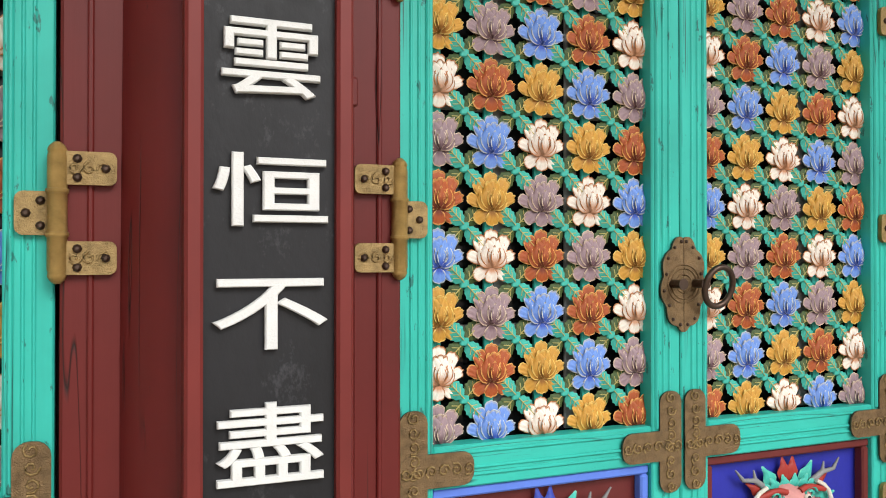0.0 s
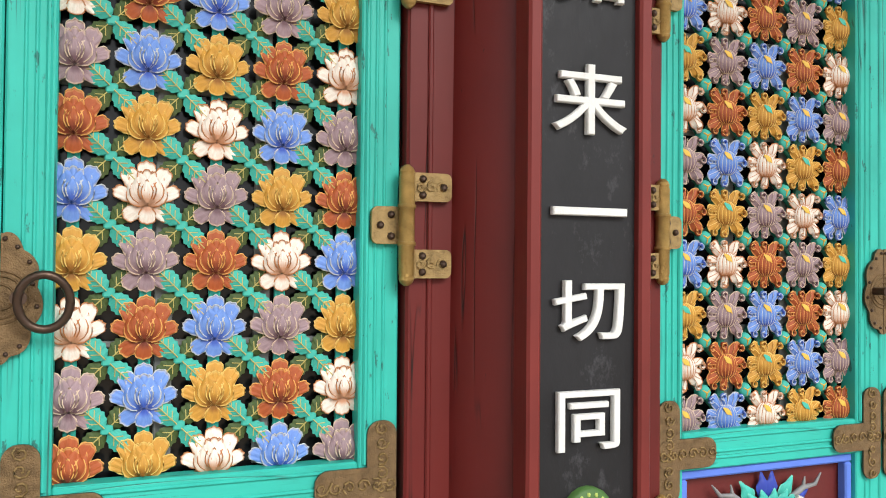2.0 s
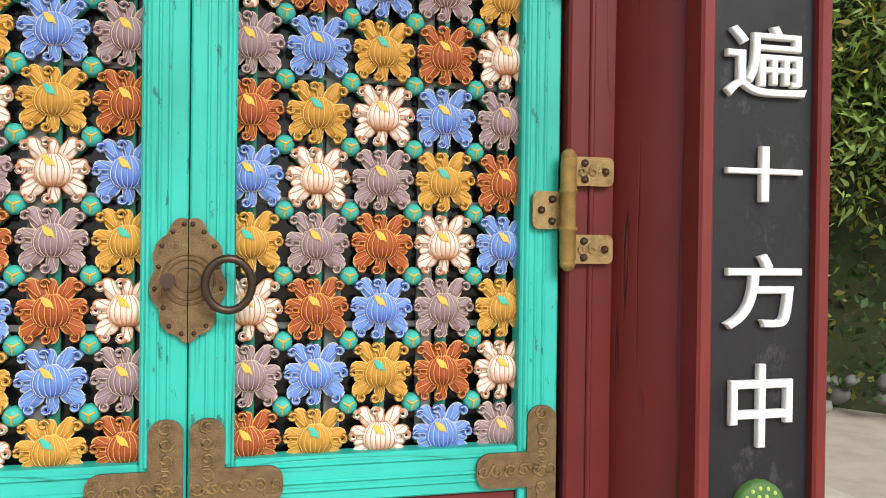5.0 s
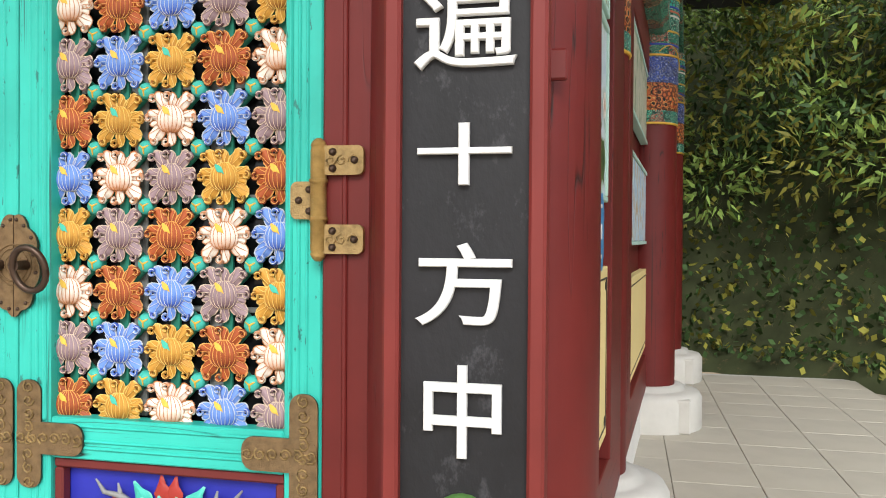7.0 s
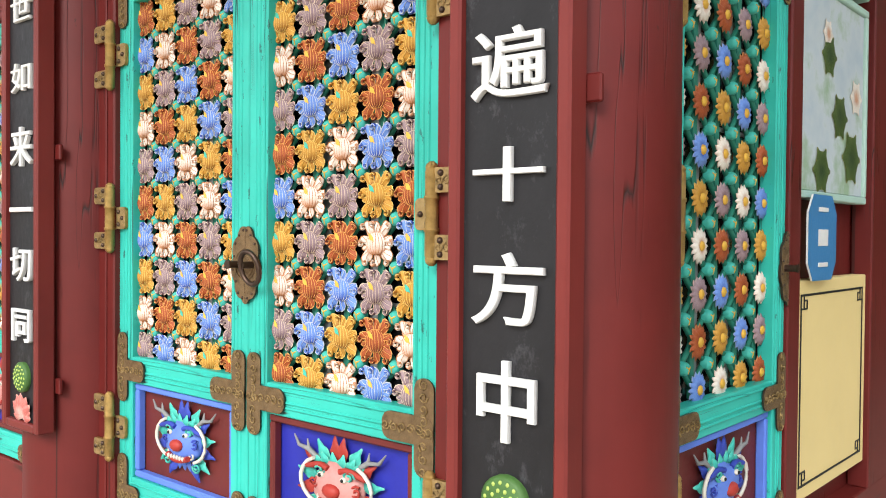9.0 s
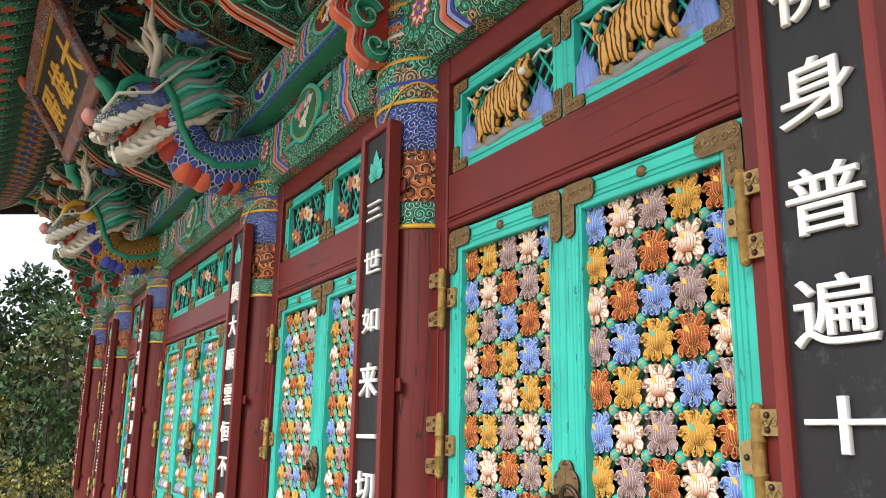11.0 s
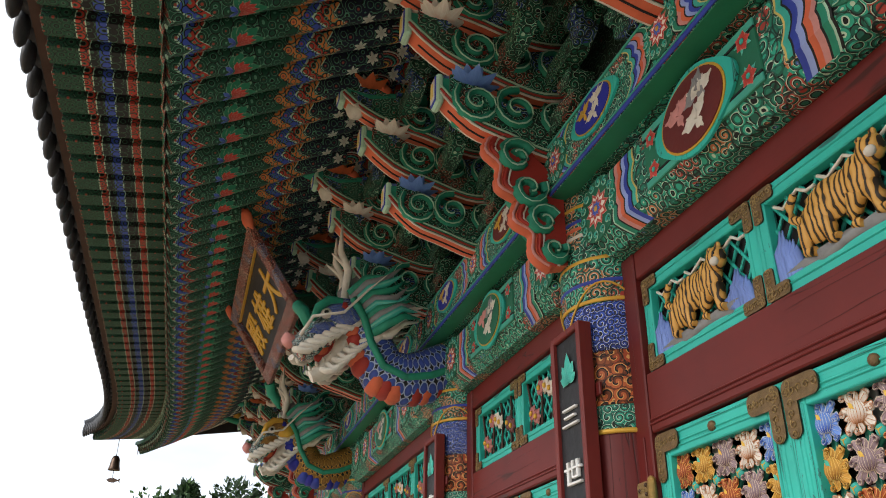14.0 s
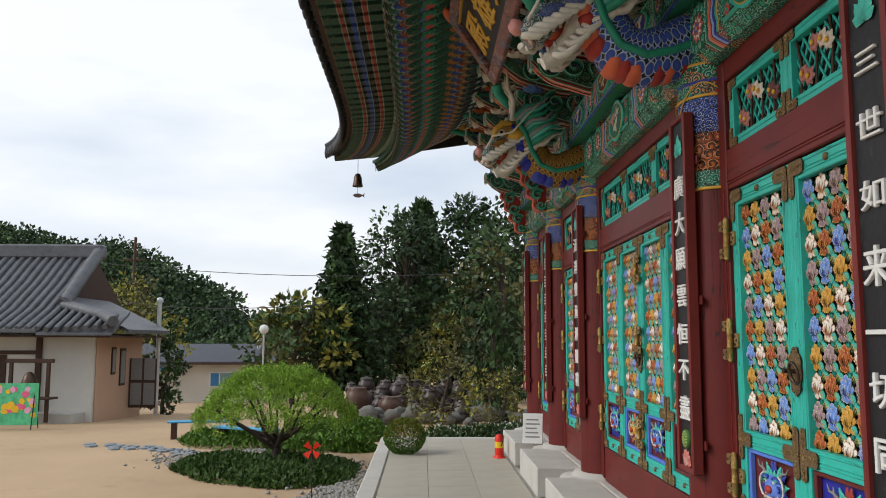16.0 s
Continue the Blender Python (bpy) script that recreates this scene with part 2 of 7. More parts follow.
PETALS = {
    "yellow": petal_paint("yellow_petals", (0.55, 0.285, 0.045), (0.8, 0.6, 0.2), (0.26, 0.1, 0.015)),
    "orange": petal_paint("orange_petals", (0.37, 0.085, 0.024), (0.75, 0.45, 0.16), (0.16, 0.028, 0.012)),
    "blue": petal_paint("blue_petals", (0.15, 0.28, 0.64), (0.62, 0.6, 0.58), (0.04, 0.09, 0.45)),
    "mauve": petal_paint("mauve_petals", (0.31, 0.22, 0.24), (0.68, 0.52, 0.38), (0.14, 0.075, 0.09)),
    "white": petal_paint("white_petals", (0.76, 0.72, 0.64), (0.5, 0.24, 0.1), (0.55, 0.26, 0.14)),
}
stone = plain("pale_granite", (0.5, 0.48, 0.44), 0.75, var=0.14, scale=(4, 4, 4), fine=260, bump=0.35)
paving = plain("pale_paving_stone", (0.42, 0.385, 0.32), 0.65, var=0.16, scale=(1.6, 1.6, 1.6), fine=200, bump=0.25)
plaster = plain("white_plaster", (0.72, 0.7, 0.66), 0.8, var=0.1, scale=(1.2, 1.2, 1.2))
cream_wall = plain("cream_panel", (0.72, 0.56, 0.25), 0.6, var=0.06, scale=(3, 3, 3), bump=0.05)
ink = plain("black_line", (0.012, 0.012, 0.012), 0.5)
swirl = ornament("scrollwork_teal", 19.0, (0.03, 0.38, 0.25), (0.5, 0.66, 0.5), [(0.03, 0.33, 0.24), (0.4, 0.05, 0.035), (0.03, 0.33, 0.24), (0.06, 0.12, 0.42), (0.02, 0.2, 0.12), (0.55, 0.2, 0.08)])
swirl_fine = ornament("scrollwork_fine", 24.0, (0.03, 0.36, 0.24), (0.48, 0.64, 0.48), [(0.03, 0.33, 0.24), (0.4, 0.05, 0.035), (0.05, 0.09, 0.36), (0.03, 0.25, 0.17)])
# the teal scrollwork in darker tones: shade behind the brackets put into the colour
swirl_shaded = ornament("scrollwork_shaded", 14.0, (0.006, 0.05, 0.032), (0.16, 0.24, 0.19), [(0.02, 0.14, 0.09), (0.22, 0.03, 0.022), (0.02, 0.05, 0.2), (0.02, 0.14, 0.09)])
blue_scroll = ornament("blue_brocade", 26.0, (0.04, 0.1, 0.5), (0.6, 0.65, 0.75), [(0.03, 0.07, 0.4), (0.03, 0.05, 0.25)])
orange_scroll = ornament("orange_brocade", 20.0, (0.46, 0.11, 0.03), (0.62, 0.32, 0.1), [(0.5, 0.13, 0.04), (0.35, 0.06, 0.02)], 4.0)
green_paint = plain("green_beam_paint", (0.018, 0.15, 0.085), 0.5, var=0.3)
jade = plain("jade_paint", (0.02, 0.235, 0.145), 0.5, var=0.35, scale=(14, 14, 14))
blue_paint = plain("blue_paint", (0.035, 0.06, 0.36), 0.5, var=0.3)
orange_paint = plain("coral_paint", (0.6, 0.13, 0.06), 0.5, var=0.3)
crimson = plain("crimson_paint", (0.34, 0.035, 0.025), 0.5, var=0.3)
white_paint = plain("ivory_paint", (0.62, 0.58, 0.5), 0.5, var=0.22, scale=(16, 16, 16), bump=0.5)
grey_paint = plain("grey_paint", (0.22, 0.22, 0.22), 0.5, var=0.3, scale=(20, 20, 20))
pink_paint = plain("pink_paint", (0.55, 0.24, 0.22), 0.5, var=0.25, scale=(16, 16, 16))
tile_m = plain("grey_roof_tile", (0.045, 0.047, 0.052), 0.55, var=0.4, scale=(5, 5, 5), fine=90, bump=0.5, dirt=(0.08, 0.08, 0.08))
# near-black boards: darkness of gaps and openings put into the colour
shade_board_m = plain("shade_dark_board", (0.03, 0.03, 0.03), 0.8, var=0.4)


# ---- mesh helpers ----
class Mesh:
    """Collects vertices, faces, petal coordinates and material slots, then becomes one mesh."""

    def __init__(self):
        self.v, self.f, self.mi, self.uv, self.mats, self.smooth = [], [], [], [], [], []

    def slot(self, m):
        if m not in self.mats:
            self.mats.append(m)
        return self.mats.index(m)

    def add(self, verts, faces, m, uvs=None, smooth=False):
        o, s = len(self.v), self.slot(m)
        self.v += [tuple(p) for p in verts]
        for f in faces:
            self.f.append([o + i for i in f])
            self.mi.append(s)
            self.smooth.append(smooth)
            self.uv.append([uvs[i] for i in f] if uvs else [(0.5, 0.4)] * len(f))
        return self

    def box(self, x0, x1, y0, y1, z0, z1, m, c=0.004):
        """A box with chamfered edges."""
        c = min(c, abs(x1 - x0) * 0.4, abs(y1 - y0) * 0.4, abs(z1 - z0) * 0.4)
        vs, idx = [], {}
        for i, (X, sx) in enumerate(((x0, 1), (x1, -1))):
            for j, (Y, sy) in enumerate(((y0, 1), (y1, -1))):
                for k, (Z, sz) in enumerate(((z0, 1), (z1, -1))):
                    for a in range(3):
                        idx[i, j, k, a] = len(vs)
                        vs.append((X + (0 if a == 0 else sx * c), Y + (0 if a == 1 else sy * c), Z + (0 if a == 2 else sz * c)))
        fs = []
        for a in range(3):
            for e in (0, 1):
                q = []
                for p, r in ((0, 0), (1, 0), (1, 1), (0, 1)):
                    key = [p, r]
                    key.insert(a, e)
                    q.append(idx[(*key, a)])
                fs.append(q)
        for a, b in ((0, 1), (0, 2), (1, 2)):
            w = 3 - a - b
            for p in (0, 1):
                for r in (0, 1):
                    k0, k1 = [0, 0, 0], [0, 0, 0]
                    k0[a] = k1[a] = p
                    k0[b] = k1[b] = r
                    k1[w] = 1
                    fs.append([idx[(*k0, a)], idx[(*k1, a)], idx[(*k1, b)], idx[(*k0, b)]])
        for i in (0, 1):
            for j in (0, 1):
                for k in (0, 1):
                    fs.append([idx[i, j, k, a] for a in range(3)])
        return self.add(vs, fs, m)

    def prism(self, poly, y0, y1, m, axis="y", rim=None):
        """A flat outline, given in two coordinates, with thickness along an axis."""
        n = len(poly)

        def put(a, b, t):
            return {"y": (a, t, b), "x": (t, a, b), "z": (a, b, t)}[axis]
        vs = [put(a, b, y0) for a, b in poly] + [put(a, b, y1) for a, b in poly]
        self.add(vs, [list(range(n))[::-1], list(range(n, 2 * n))], m)
        return self.add(vs, [[i, (i + 1) % n, n + (i + 1) % n, n + i] for i in range(n)], rim or m)

    def tube(self, pts, radii, m, sides=8, caps=True, flat=1.0):
        """A round bar along a path."""
        pts = [Vector(p) for p in pts]
        if isinstance(radii, (int, float)):
            radii = [radii] * len(pts)
        vs, uvs, up = [], [], Vector((0.13, 0.21, 0.97))
        for i, p in enumerate(pts):
            d = (pts[min(i + 1, len(pts) - 1)] - pts[max(i - 1, 0)]).normalized()
            s = d.cross(up)
            if s.length < 0.05:
                s = d.cross(Vector((1, 0, 0)))
            s.normalize()
            t = s.cross(d)
            for k in range(sides):
                a = 2 * math.pi * k / sides
                vs.append(p + (s * math.cos(a) + t * math.sin(a) * flat) * radii[i])
                uvs.append((k / sides, i / max(1, len(pts) - 1)))
        fs = [[i * sides + k, i * sides + (k + 1) % sides, (i + 1) * sides + (k + 1) % sides, (i + 1) * sides + k] for i in range(len(pts) - 1) for k in range(sides)]
        self.add(vs, fs, m, uvs, True)
        if caps:
            self.add(vs, [list(range(sides))[::-1], list(range(len(vs) - sides, len(vs)))], m)
        return self

    def lathe(self, profile, m, sides=24, at=(0, 0, 0), axis="z", smooth=True):
        """A turned shape: (radius, height) pairs about an axis."""
        vs = []
        for r, h in profile:
            for k in range(sides):
                a = 2 * math.pi * k / sides
                q = {"z": (r * math.cos(a), r * math.sin(a), h), "y": (r * math.cos(a), h, r * math.sin(a)), "x": (h, r * math.cos(a), r * math.sin(a))}[axis]
                vs.append((q[0] + at[0], q[1] + at[1], q[2] + at[2]))
        n = len(profile)
        fs = [[i * sides + k, i * sides + (k + 1) % sides, (i + 1) * sides + (k + 1) % sides, (i + 1) * sides + k] for i in range(n - 1) for k in range(sides)]
        self.add(vs, fs, m, None, smooth)
        return self.add(vs, [list(range(sides))[::-1], list(range(len(vs) - sides, len(vs)))], m)

    def blob(self, c, r, m, nu=10, nv=6, lump=0.0):
        """An ellipsoid, made uneven by lump."""
        vs, uvs = [], []
        for j in range(nv + 1):
            b = math.pi * (j / nv - 0.5)
            for i in range(nu):
                a = 2 * math.pi * i / nu
                q = Vector((math.cos(a) * math.cos(b), math.sin(a) * math.cos(b), math.sin(b)))
                k = 1 + lump * noise.noise(q * 2.3 + Vector(c) * 3.1)
                vs.append((c[0] + r[0] * q.x * k, c[1] + r[1] * q.y * k, c[2] + r[2] * q.z * k))
                uvs.append((i / nu, j / nv))
        fs = [[j * nu + i, j * nu + (i + 1) % nu, (j + 1) * nu + (i + 1) % nu, (j + 1) * nu + i] for j in range(nv) for i in range(nu)]
        return self.add(vs, fs, m, uvs, True)

    def petal(self, base, ang, length, width, lift, m, curl=0.0, lobes=0.0, cup=0.4, nu=4, nv=5, y=0.0, bend=0.0, rim=None):
        """A carved petal lying in the x-z plane, its face towards -y."""
        vs, uvs = [], []
        for j in range(nv + 1):
            t = j / nv
            a = ang + bend * t
            w = width * (0.3 + 0.7 * math.sin(math.pi * 0.5 * min(1, t / 0.6))) * math.sqrt(max(0.16, 1 - (max(0, t - 0.6) / 0.43) ** 2))
            for i in range(nu + 1):
                u = i / nu - 0.5
                reach = length * t * (1 - (0.18 + lobes * abs(math.sin(u * math.pi * 2.5))) * (2 * u) ** 2 * t)
                px = base[0] + math.cos(a) * reach - math.sin(a) * w * u
                pz = base[1] + math.sin(a) * reach + math.cos(a) * w * u
                py = y - lift * math.sin(math.pi * min(1, t * 0.8 + 0.1)) + cup * width * (2 * u) ** 2 * 0.25 - curl * t * t
                vs.append((px, py, pz))
                uvs.append((i / nu, t))
        k = nu + 1
        fs = [[j * k + i, j * k + i + 1, (j + 1) * k + i + 1, (j + 1) * k + i] for j in range(nv) for i in range(nu)]
        self.outline(vs, nu, nv, 1, rim)
        return self.add(vs, fs, m, uvs, True)

    def outline(self, vs, nu, nv, first, m, r=0.0015):
        """A raised line along the two sides and the tip of a petal."""
        if m is None:
            return self
        k = nu + 1
        idx = [j * k for j in range(first, nv)] + [nv * k + i for i in range(k)] + [j * k + nu for j in range(nv - 1, first - 1, -1)]
        return self.tube([(vs[i][0], vs[i][1] - 0.0012, vs[i][2]) for i in idx], r, m, 3, False)

    def fan(self, base, ang, length, half, m, y=0.0, lift=0.008, inner=0.15, bumps=3, cup=0.0, nu=8, nv=4, rim=None):
        """A shell-like petal, fluted and scalloped at its tip, spreading from base."""
        vs, uvs, half = [], [], radians(half)
        for j in range(nv + 1):
            t = inner + (1 - inner) * j / nv
            for i in range(nu + 1):
                u = i / nu - 0.5
                a = ang + 2 * u * half * min(1, 0.75 + 0.25 * math.sin(math.pi * t))
                r = length * t * (1 - t * t * (0.2 * abs(2 * u) ** 3 + (0.07 * abs(math.sin(bumps * math.pi * (u + 0.5))) - 0.07 if bumps else 0.1 * (2 * u) ** 2) * -1 - 0.0))
                py = y - lift * math.sin(math.pi * (0.15 + 0.7 * t)) + cup * (2 * u) ** 2 + (0.0025 * t * math.cos(2 * bumps * math.pi * (u + 0.5)) if bumps else 0)
                vs.append((base[0] + r * math.cos(a), py, base[1] + r * math.sin(a)))
                uvs.append((i / nu, j / nv))
        k = nu + 1
        self.outline(vs, nu, nv, 1, rim)
        return self.add(vs, [[j * k + i, j * k + i + 1, (j + 1) * k + i + 1, (j + 1) * k + i] for j in range(nv) for i in range(nu)], m, uvs, True)

    def data(self, name):
        me = bpy.data.meshes.new(name)
        me.from_pydata(self.v, [], self.f)
        for m in self.mats:
            me.materials.append(m)
        me.polygons.foreach_set("material_index", self.mi)
        me.polygons.foreach_set("use_smooth", self.smooth)
        layer = me.uv_layers.new(name="UVMap")
        layer.data.foreach_set("uv", [c for f in self.uv for p in f for c in p])
        me.update()
        return me


def part(name, me, parent=None, label="", m=None, kind=""):
    """Links a mesh as one object under a thing, a part or a piece of the setting."""
    ob = new(name, me.data(name) if isinstance(me, Mesh) else me)
    ob.parent = parent
    if m is not None:
        ob.matrix_basis = m
    return tagged(ob, label, kind=kind)


def thing(name, label, category, at=None, group="", kind=""):
    ob = new(name)
    ob.empty_display_size = 0.1
    if at is not None:
        ob.matrix_basis = at
    return tagged(ob, label, category, group, kind)


def single(name, me, label, category, group="", kind="", m=None):
    ob = new(name, me.data(name) if isinstance(me, Mesh) else me)
    if m is not None:
        ob.matrix_basis = m
    return tagged(ob, label, category, group, kind)


def arc(cx, cy, r, a0, a1, n):
    return [(cx + r * math.cos(radians(a0 + (a1 - a0) * i / n)), cy + r * math.sin(radians(a0 + (a1 - a0) * i / n))) for i in range(n + 1)]


def spiral(cx, cz, r, turns, n=16, a0=0.0, sign=1, y=0.0, shrink=0.75):
    return [(cx + r * (1 - shrink * i / n) * math.cos(a0 + sign * turns * 2 * math.pi * i / n), y, cz + r * (1 - shrink * i / n) * math.sin(a0 + sign * turns * 2 * math.pi * i / n)) for i in range(n + 1)]


# ---- plan of the hall ----
COLS = [4.97, 2.68, 0.39, -3.26, -5.55, -7.84]
AXIS, FACE, SIDE = 1.785, 1.74, 4.97
SILL, DOOR_TOP, BEAM, PLATE, PLATE_TOP = 0.68, 2.70, 3.53, 3.95, 4.25
HALF = 0.348

# ---- platform and ground ----
def platform():
    base = thing("platform", "raised stone terrace of pale paving slabs before the hall", "terrace", kind="structure")
    part("kerb", Mesh().box(-9.3, 8.0, -0.95, -0.72, -0.75, 0.0, stone, 0.02), base, "pale granite edging")
    part("core", Mesh().box(-9.3, 8.0, -0.7, 11.0, -0.75, -0.03, stone, 0.01), base)
    part("end_kerb", Mesh().box(-9.55, -9.302, -0.95, 11.0, -0.75, 0.0, stone, 0.02), base)
    slab = Mesh().box(-0.298, 0.298, -0.298, 0.298, -0.03, 0.0, paving, 0.004).data("slab")
    for i in range(28):
        for j in range(3):
            part("slab", slab, base, m=pose(-9.0 + i * 0.6, -0.41 + j * 0.6, random.uniform(-0.001, 0.001)))
    for i in range(5):
        for j in range(16):
            part("slab", slab, base, m=pose(5.3 + i * 0.6, 1.41 + j * 0.6, random.uniform(-0.001, 0.001)))


platform()
GROUND = -0.7
sand = plain("sandy_yard", (0.44, 0.31, 0.19), 0.9, var=0.2, scale=(0.35, 0.35, 0.35), fine=300, bump=0.3, dirt=(0.36, 0.26, 0.17))
ground = Mesh()
gx = [-3000, -900, -300, -120] + [-70 + i * 3 for i in range(40)] + [120, 300, 900, 3000]
ground.add([(x, y, GROUND - 0.045 * min(30, max(0, -x - 18)) + 0.03 * noise.noise(Vector((x * 0.3, y * 0.3, 0)))) for x in gx for y in gx], [[i * len(gx) + j, (i + 1) * len(gx) + j, (i + 1) * len(gx) + j + 1, i * len(gx) + j + 1] for i in range(len(gx) - 1) for j in range(len(gx) - 1)], sand, None, True)
single("ground", ground, "sandy yard of pale beaten earth", "ground", kind="structure")


# ---- hall body ----
def stone_base(x0, x1):
    """A long granite step before a bay."""
    return Mesh().box(x0, x1, 1.12, 1.62, 0, 0.33, stone, 0.012)


for a, b in zip(COLS[:-1], COLS[1:]):
    single("stone_step", stone_base(b + 0.12, a - 0.52), "long pale granite step below the doors", "step", "granite steps")
single("foundation", Mesh().box(COLS[-1] - 0.2, SIDE + 0.1, 1.64, 9.0, 0, 0.33, stone, 0.01), "granite foundation under the red sills", "foundation", kind="structure")


def column_mesh():
    prof = [(0.255, 0.36), (0.257, 1.5), (0.25, 2.745)]
    return Mesh().lathe(prof, red, 28)


def column():
    c = thing("column", "round red timber column with painted head on a granite base", "column", group="hall columns")
    part("shaft", column_mesh(), c)
    part("base", Mesh().lathe([(0.5, 0), (0.5, 0.27), (0.47, 0.32), (0.38, 0.335), (0.345, 0.34), (0.33, 0.375), (0.25, 0.38)], stone, 32), c, "round pale granite base")
    part("lower_band", Mesh().lathe([(0.252, 2.747), (0.258, 2.76), (0.258, 2.85), (0.254, 2.86)], swirl_fine, 28), c, "dark scrolled band with gold lines")
    part("gold_line", Mesh().lathe([(0.259, 2.735), (0.264, 2.74), (0.264, 2.75), (0.259, 2.755)], gold, 28), c)
    part("orange_band", Mesh().lathe([(0.254, 2.862), (0.258, 2.87), (0.258, 3.1), (0.254, 3.108)], orange_scroll, 28), c, "orange brocade band")
    part("blue_band", Mesh().lathe([(0.255, 3.11), (0.26, 3.12), (0.26, 3.33), (0.256, 3.34)], blue_scroll, 28), c, "blue brocade band")
    part("scroll_band", Mesh().lathe([(0.256, 3.342), (0.262, 3.35), (0.262, 3.94), (0.256, 3.948)], swirl, 28), c, "scrolled green head")
    for k, (z, mm) in enumerate(((3.345, gold), (3.44, blue_paint), (3.56, gold), (3.7, white_paint), (3.74, orange_paint), (3.78, blue_paint), (3.86, gold))):
        part("ring", Mesh().lathe([(0.262, z), (0.266, z + 0.004), (0.266, z + 0.014), (0.262, z + 0.018)], mm, 28), c)
    for s in (-1, 1):
        ribbon = [(0.268 * math.sin(a), -0.268 * math.cos(a), 3.16 + 0.28 * abs(math.sin(a * 1.6 + 0.2 * s))) for a in [s * (0.1 + 0.13 * i) for i in range(10)]]
        part("ribbon", Mesh().tube(ribbon, 0.005, gold, 6), c)
    return c


col = column()
col.matrix_basis = pose(COLS[0], AXIS, 0)
for x in COLS[1:]:
    copy_thing(col, pose(x, AXIS, 0))
SIDE_COLS = [(5.03, 4.75), (5.46, 7.75), (5.68, 10.3)]
for x, y in SIDE_COLS:
    copy_thing(col, pose(x, y, 0, 0, 0, 90))


# ---- timber wall of each bay ----
def bay(a, b, k):
    """Red jambs, sill, lintels and the wall behind; a is the column at greater x."""
    x0, x1 = b + HALF, a - HALF
    w = thing("wall_bay_%d" % k, "red timber framing of a bay around carved doors", "wall", kind="structure")
    for x in (b + 0.2, a - HALF + 0.002):
        j0, j1 = x, x + HALF - 0.202
        part("jamb", Mesh().box(j0, j1, FACE - 0.045, FACE + 0.12, 0.36, BEAM, red, 0.006), w)
    for x in (b + HALF - 0.06, a - HALF + 0.05):
        part("bead", Mesh().box(x, x + 0.012, FACE - 0.052, FACE - 0.043, SILL, DOOR_TOP, red, 0.003), w)
    part("sill", Mesh().box(x0 + 0.002, x1 - 0.002, FACE - 0.03, FACE + 0.14, 0.332, SILL - 0.006, red_h, 0.006), w)
    part("lintel", Mesh().box(x0 + 0.002, x1 - 0.002, FACE - 0.04, FACE + 0.14, DOOR_TOP + 0.004, 2.955, red_h, 0.006), w)
    for z in (2.735, 2.752):
        part("bead", Mesh().box(x0 + 0.002, x1 - 0.002, FACE - 0.047, FACE - 0.038, z, z + 0.009, red_h, 0.003), w)
    part("upper_lintel", Mesh().box(x0 + 0.002, x1 - 0.002, FACE - 0.04, FACE + 0.14, 3.395, BEAM, red_h, 0.006), w)
    # near-black sheet standing in for the unlit room behind the doors
    part("backing", Mesh().box(x0, x1, FACE + 0.14, FACE + 0.2, 0.33, BEAM, shade_board_m, 0.002), w)
    return x0, x1


BAYS = []
for k, (a, b) in enumerate(zip(COLS[:-1], COLS[1:])):
    BAYS.append(bay(a, b, k + 1))


# ---- carved flowers ----
RIMS = {c: plain(c + "_petal_rim", q, 0.5, var=0.12, scale=(30, 30, 30)) for c, q in (("yellow", (0.8, 0.55, 0.16)), ("orange", (0.78, 0.4, 0.12)), ("blue", (0.55, 0.58, 0.6)), ("mauve", (0.66, 0.52, 0.4)), ("white", (0.5, 0.2, 0.07)))}


def lotus(c):
    """A lotus: scalloped outer petals, cupped inner ones and a pointed heart, all with raised rims."""
    m, p, e, o = Mesh(), PETALS[c], RIMS[c], (0, -0.026)
    for deg, ln, half, y in ((90, 0.094, 21, 0.003), (60, 0.088, 21, 0.0), (120, 0.088, 21, 0.0), (24, 0.075, 20, 0.002), (156, 0.075, 20, 0.002), (-34, 0.058, 30, 0.004), (214, 0.058, 30, 0.004), (270, 0.046, 40, 0.001)):
        m.fan(o, radians(deg), ln, half, p, y, 0.009, rim=e)
    for s, deg, ln, wd, bend, y in ((-1, 168, 0.066, 0.04, -46, -0.006), (1, 12, 0.066, 0.04, 46, -0.006), (-1, 140, 0.07, 0.042, -40, -0.01), (1, 40, 0.07, 0.042, 40, -0.01), (1, 64, 0.07, 0.032, 40, -0.014), (-1, 116, 0.07, 0.032, -40, -0.014)):
        m.petal(o, radians(deg), ln, wd, 0.011, p, -0.003, 0.05, 0.5, 4, 6, y, radians(bend), e)
    m.fan(o, radians(90), 0.072, 15, p, -0.012, 0.008, 0.1, 1, 0.003, 6, 4, e)
    for deg, bend in ((74, 16), (106, -16)):
        m.petal(o, radians(deg), 0.05, 0.018, 0.008, p, 0.0, 0, 0.5, 4, 5, -0.02, radians(bend), e)
    m.blob((0, 0.008, -0.004), (0.045, 0.012, 0.045), p, 8, 4)
    return m.data("lotus_" + c)


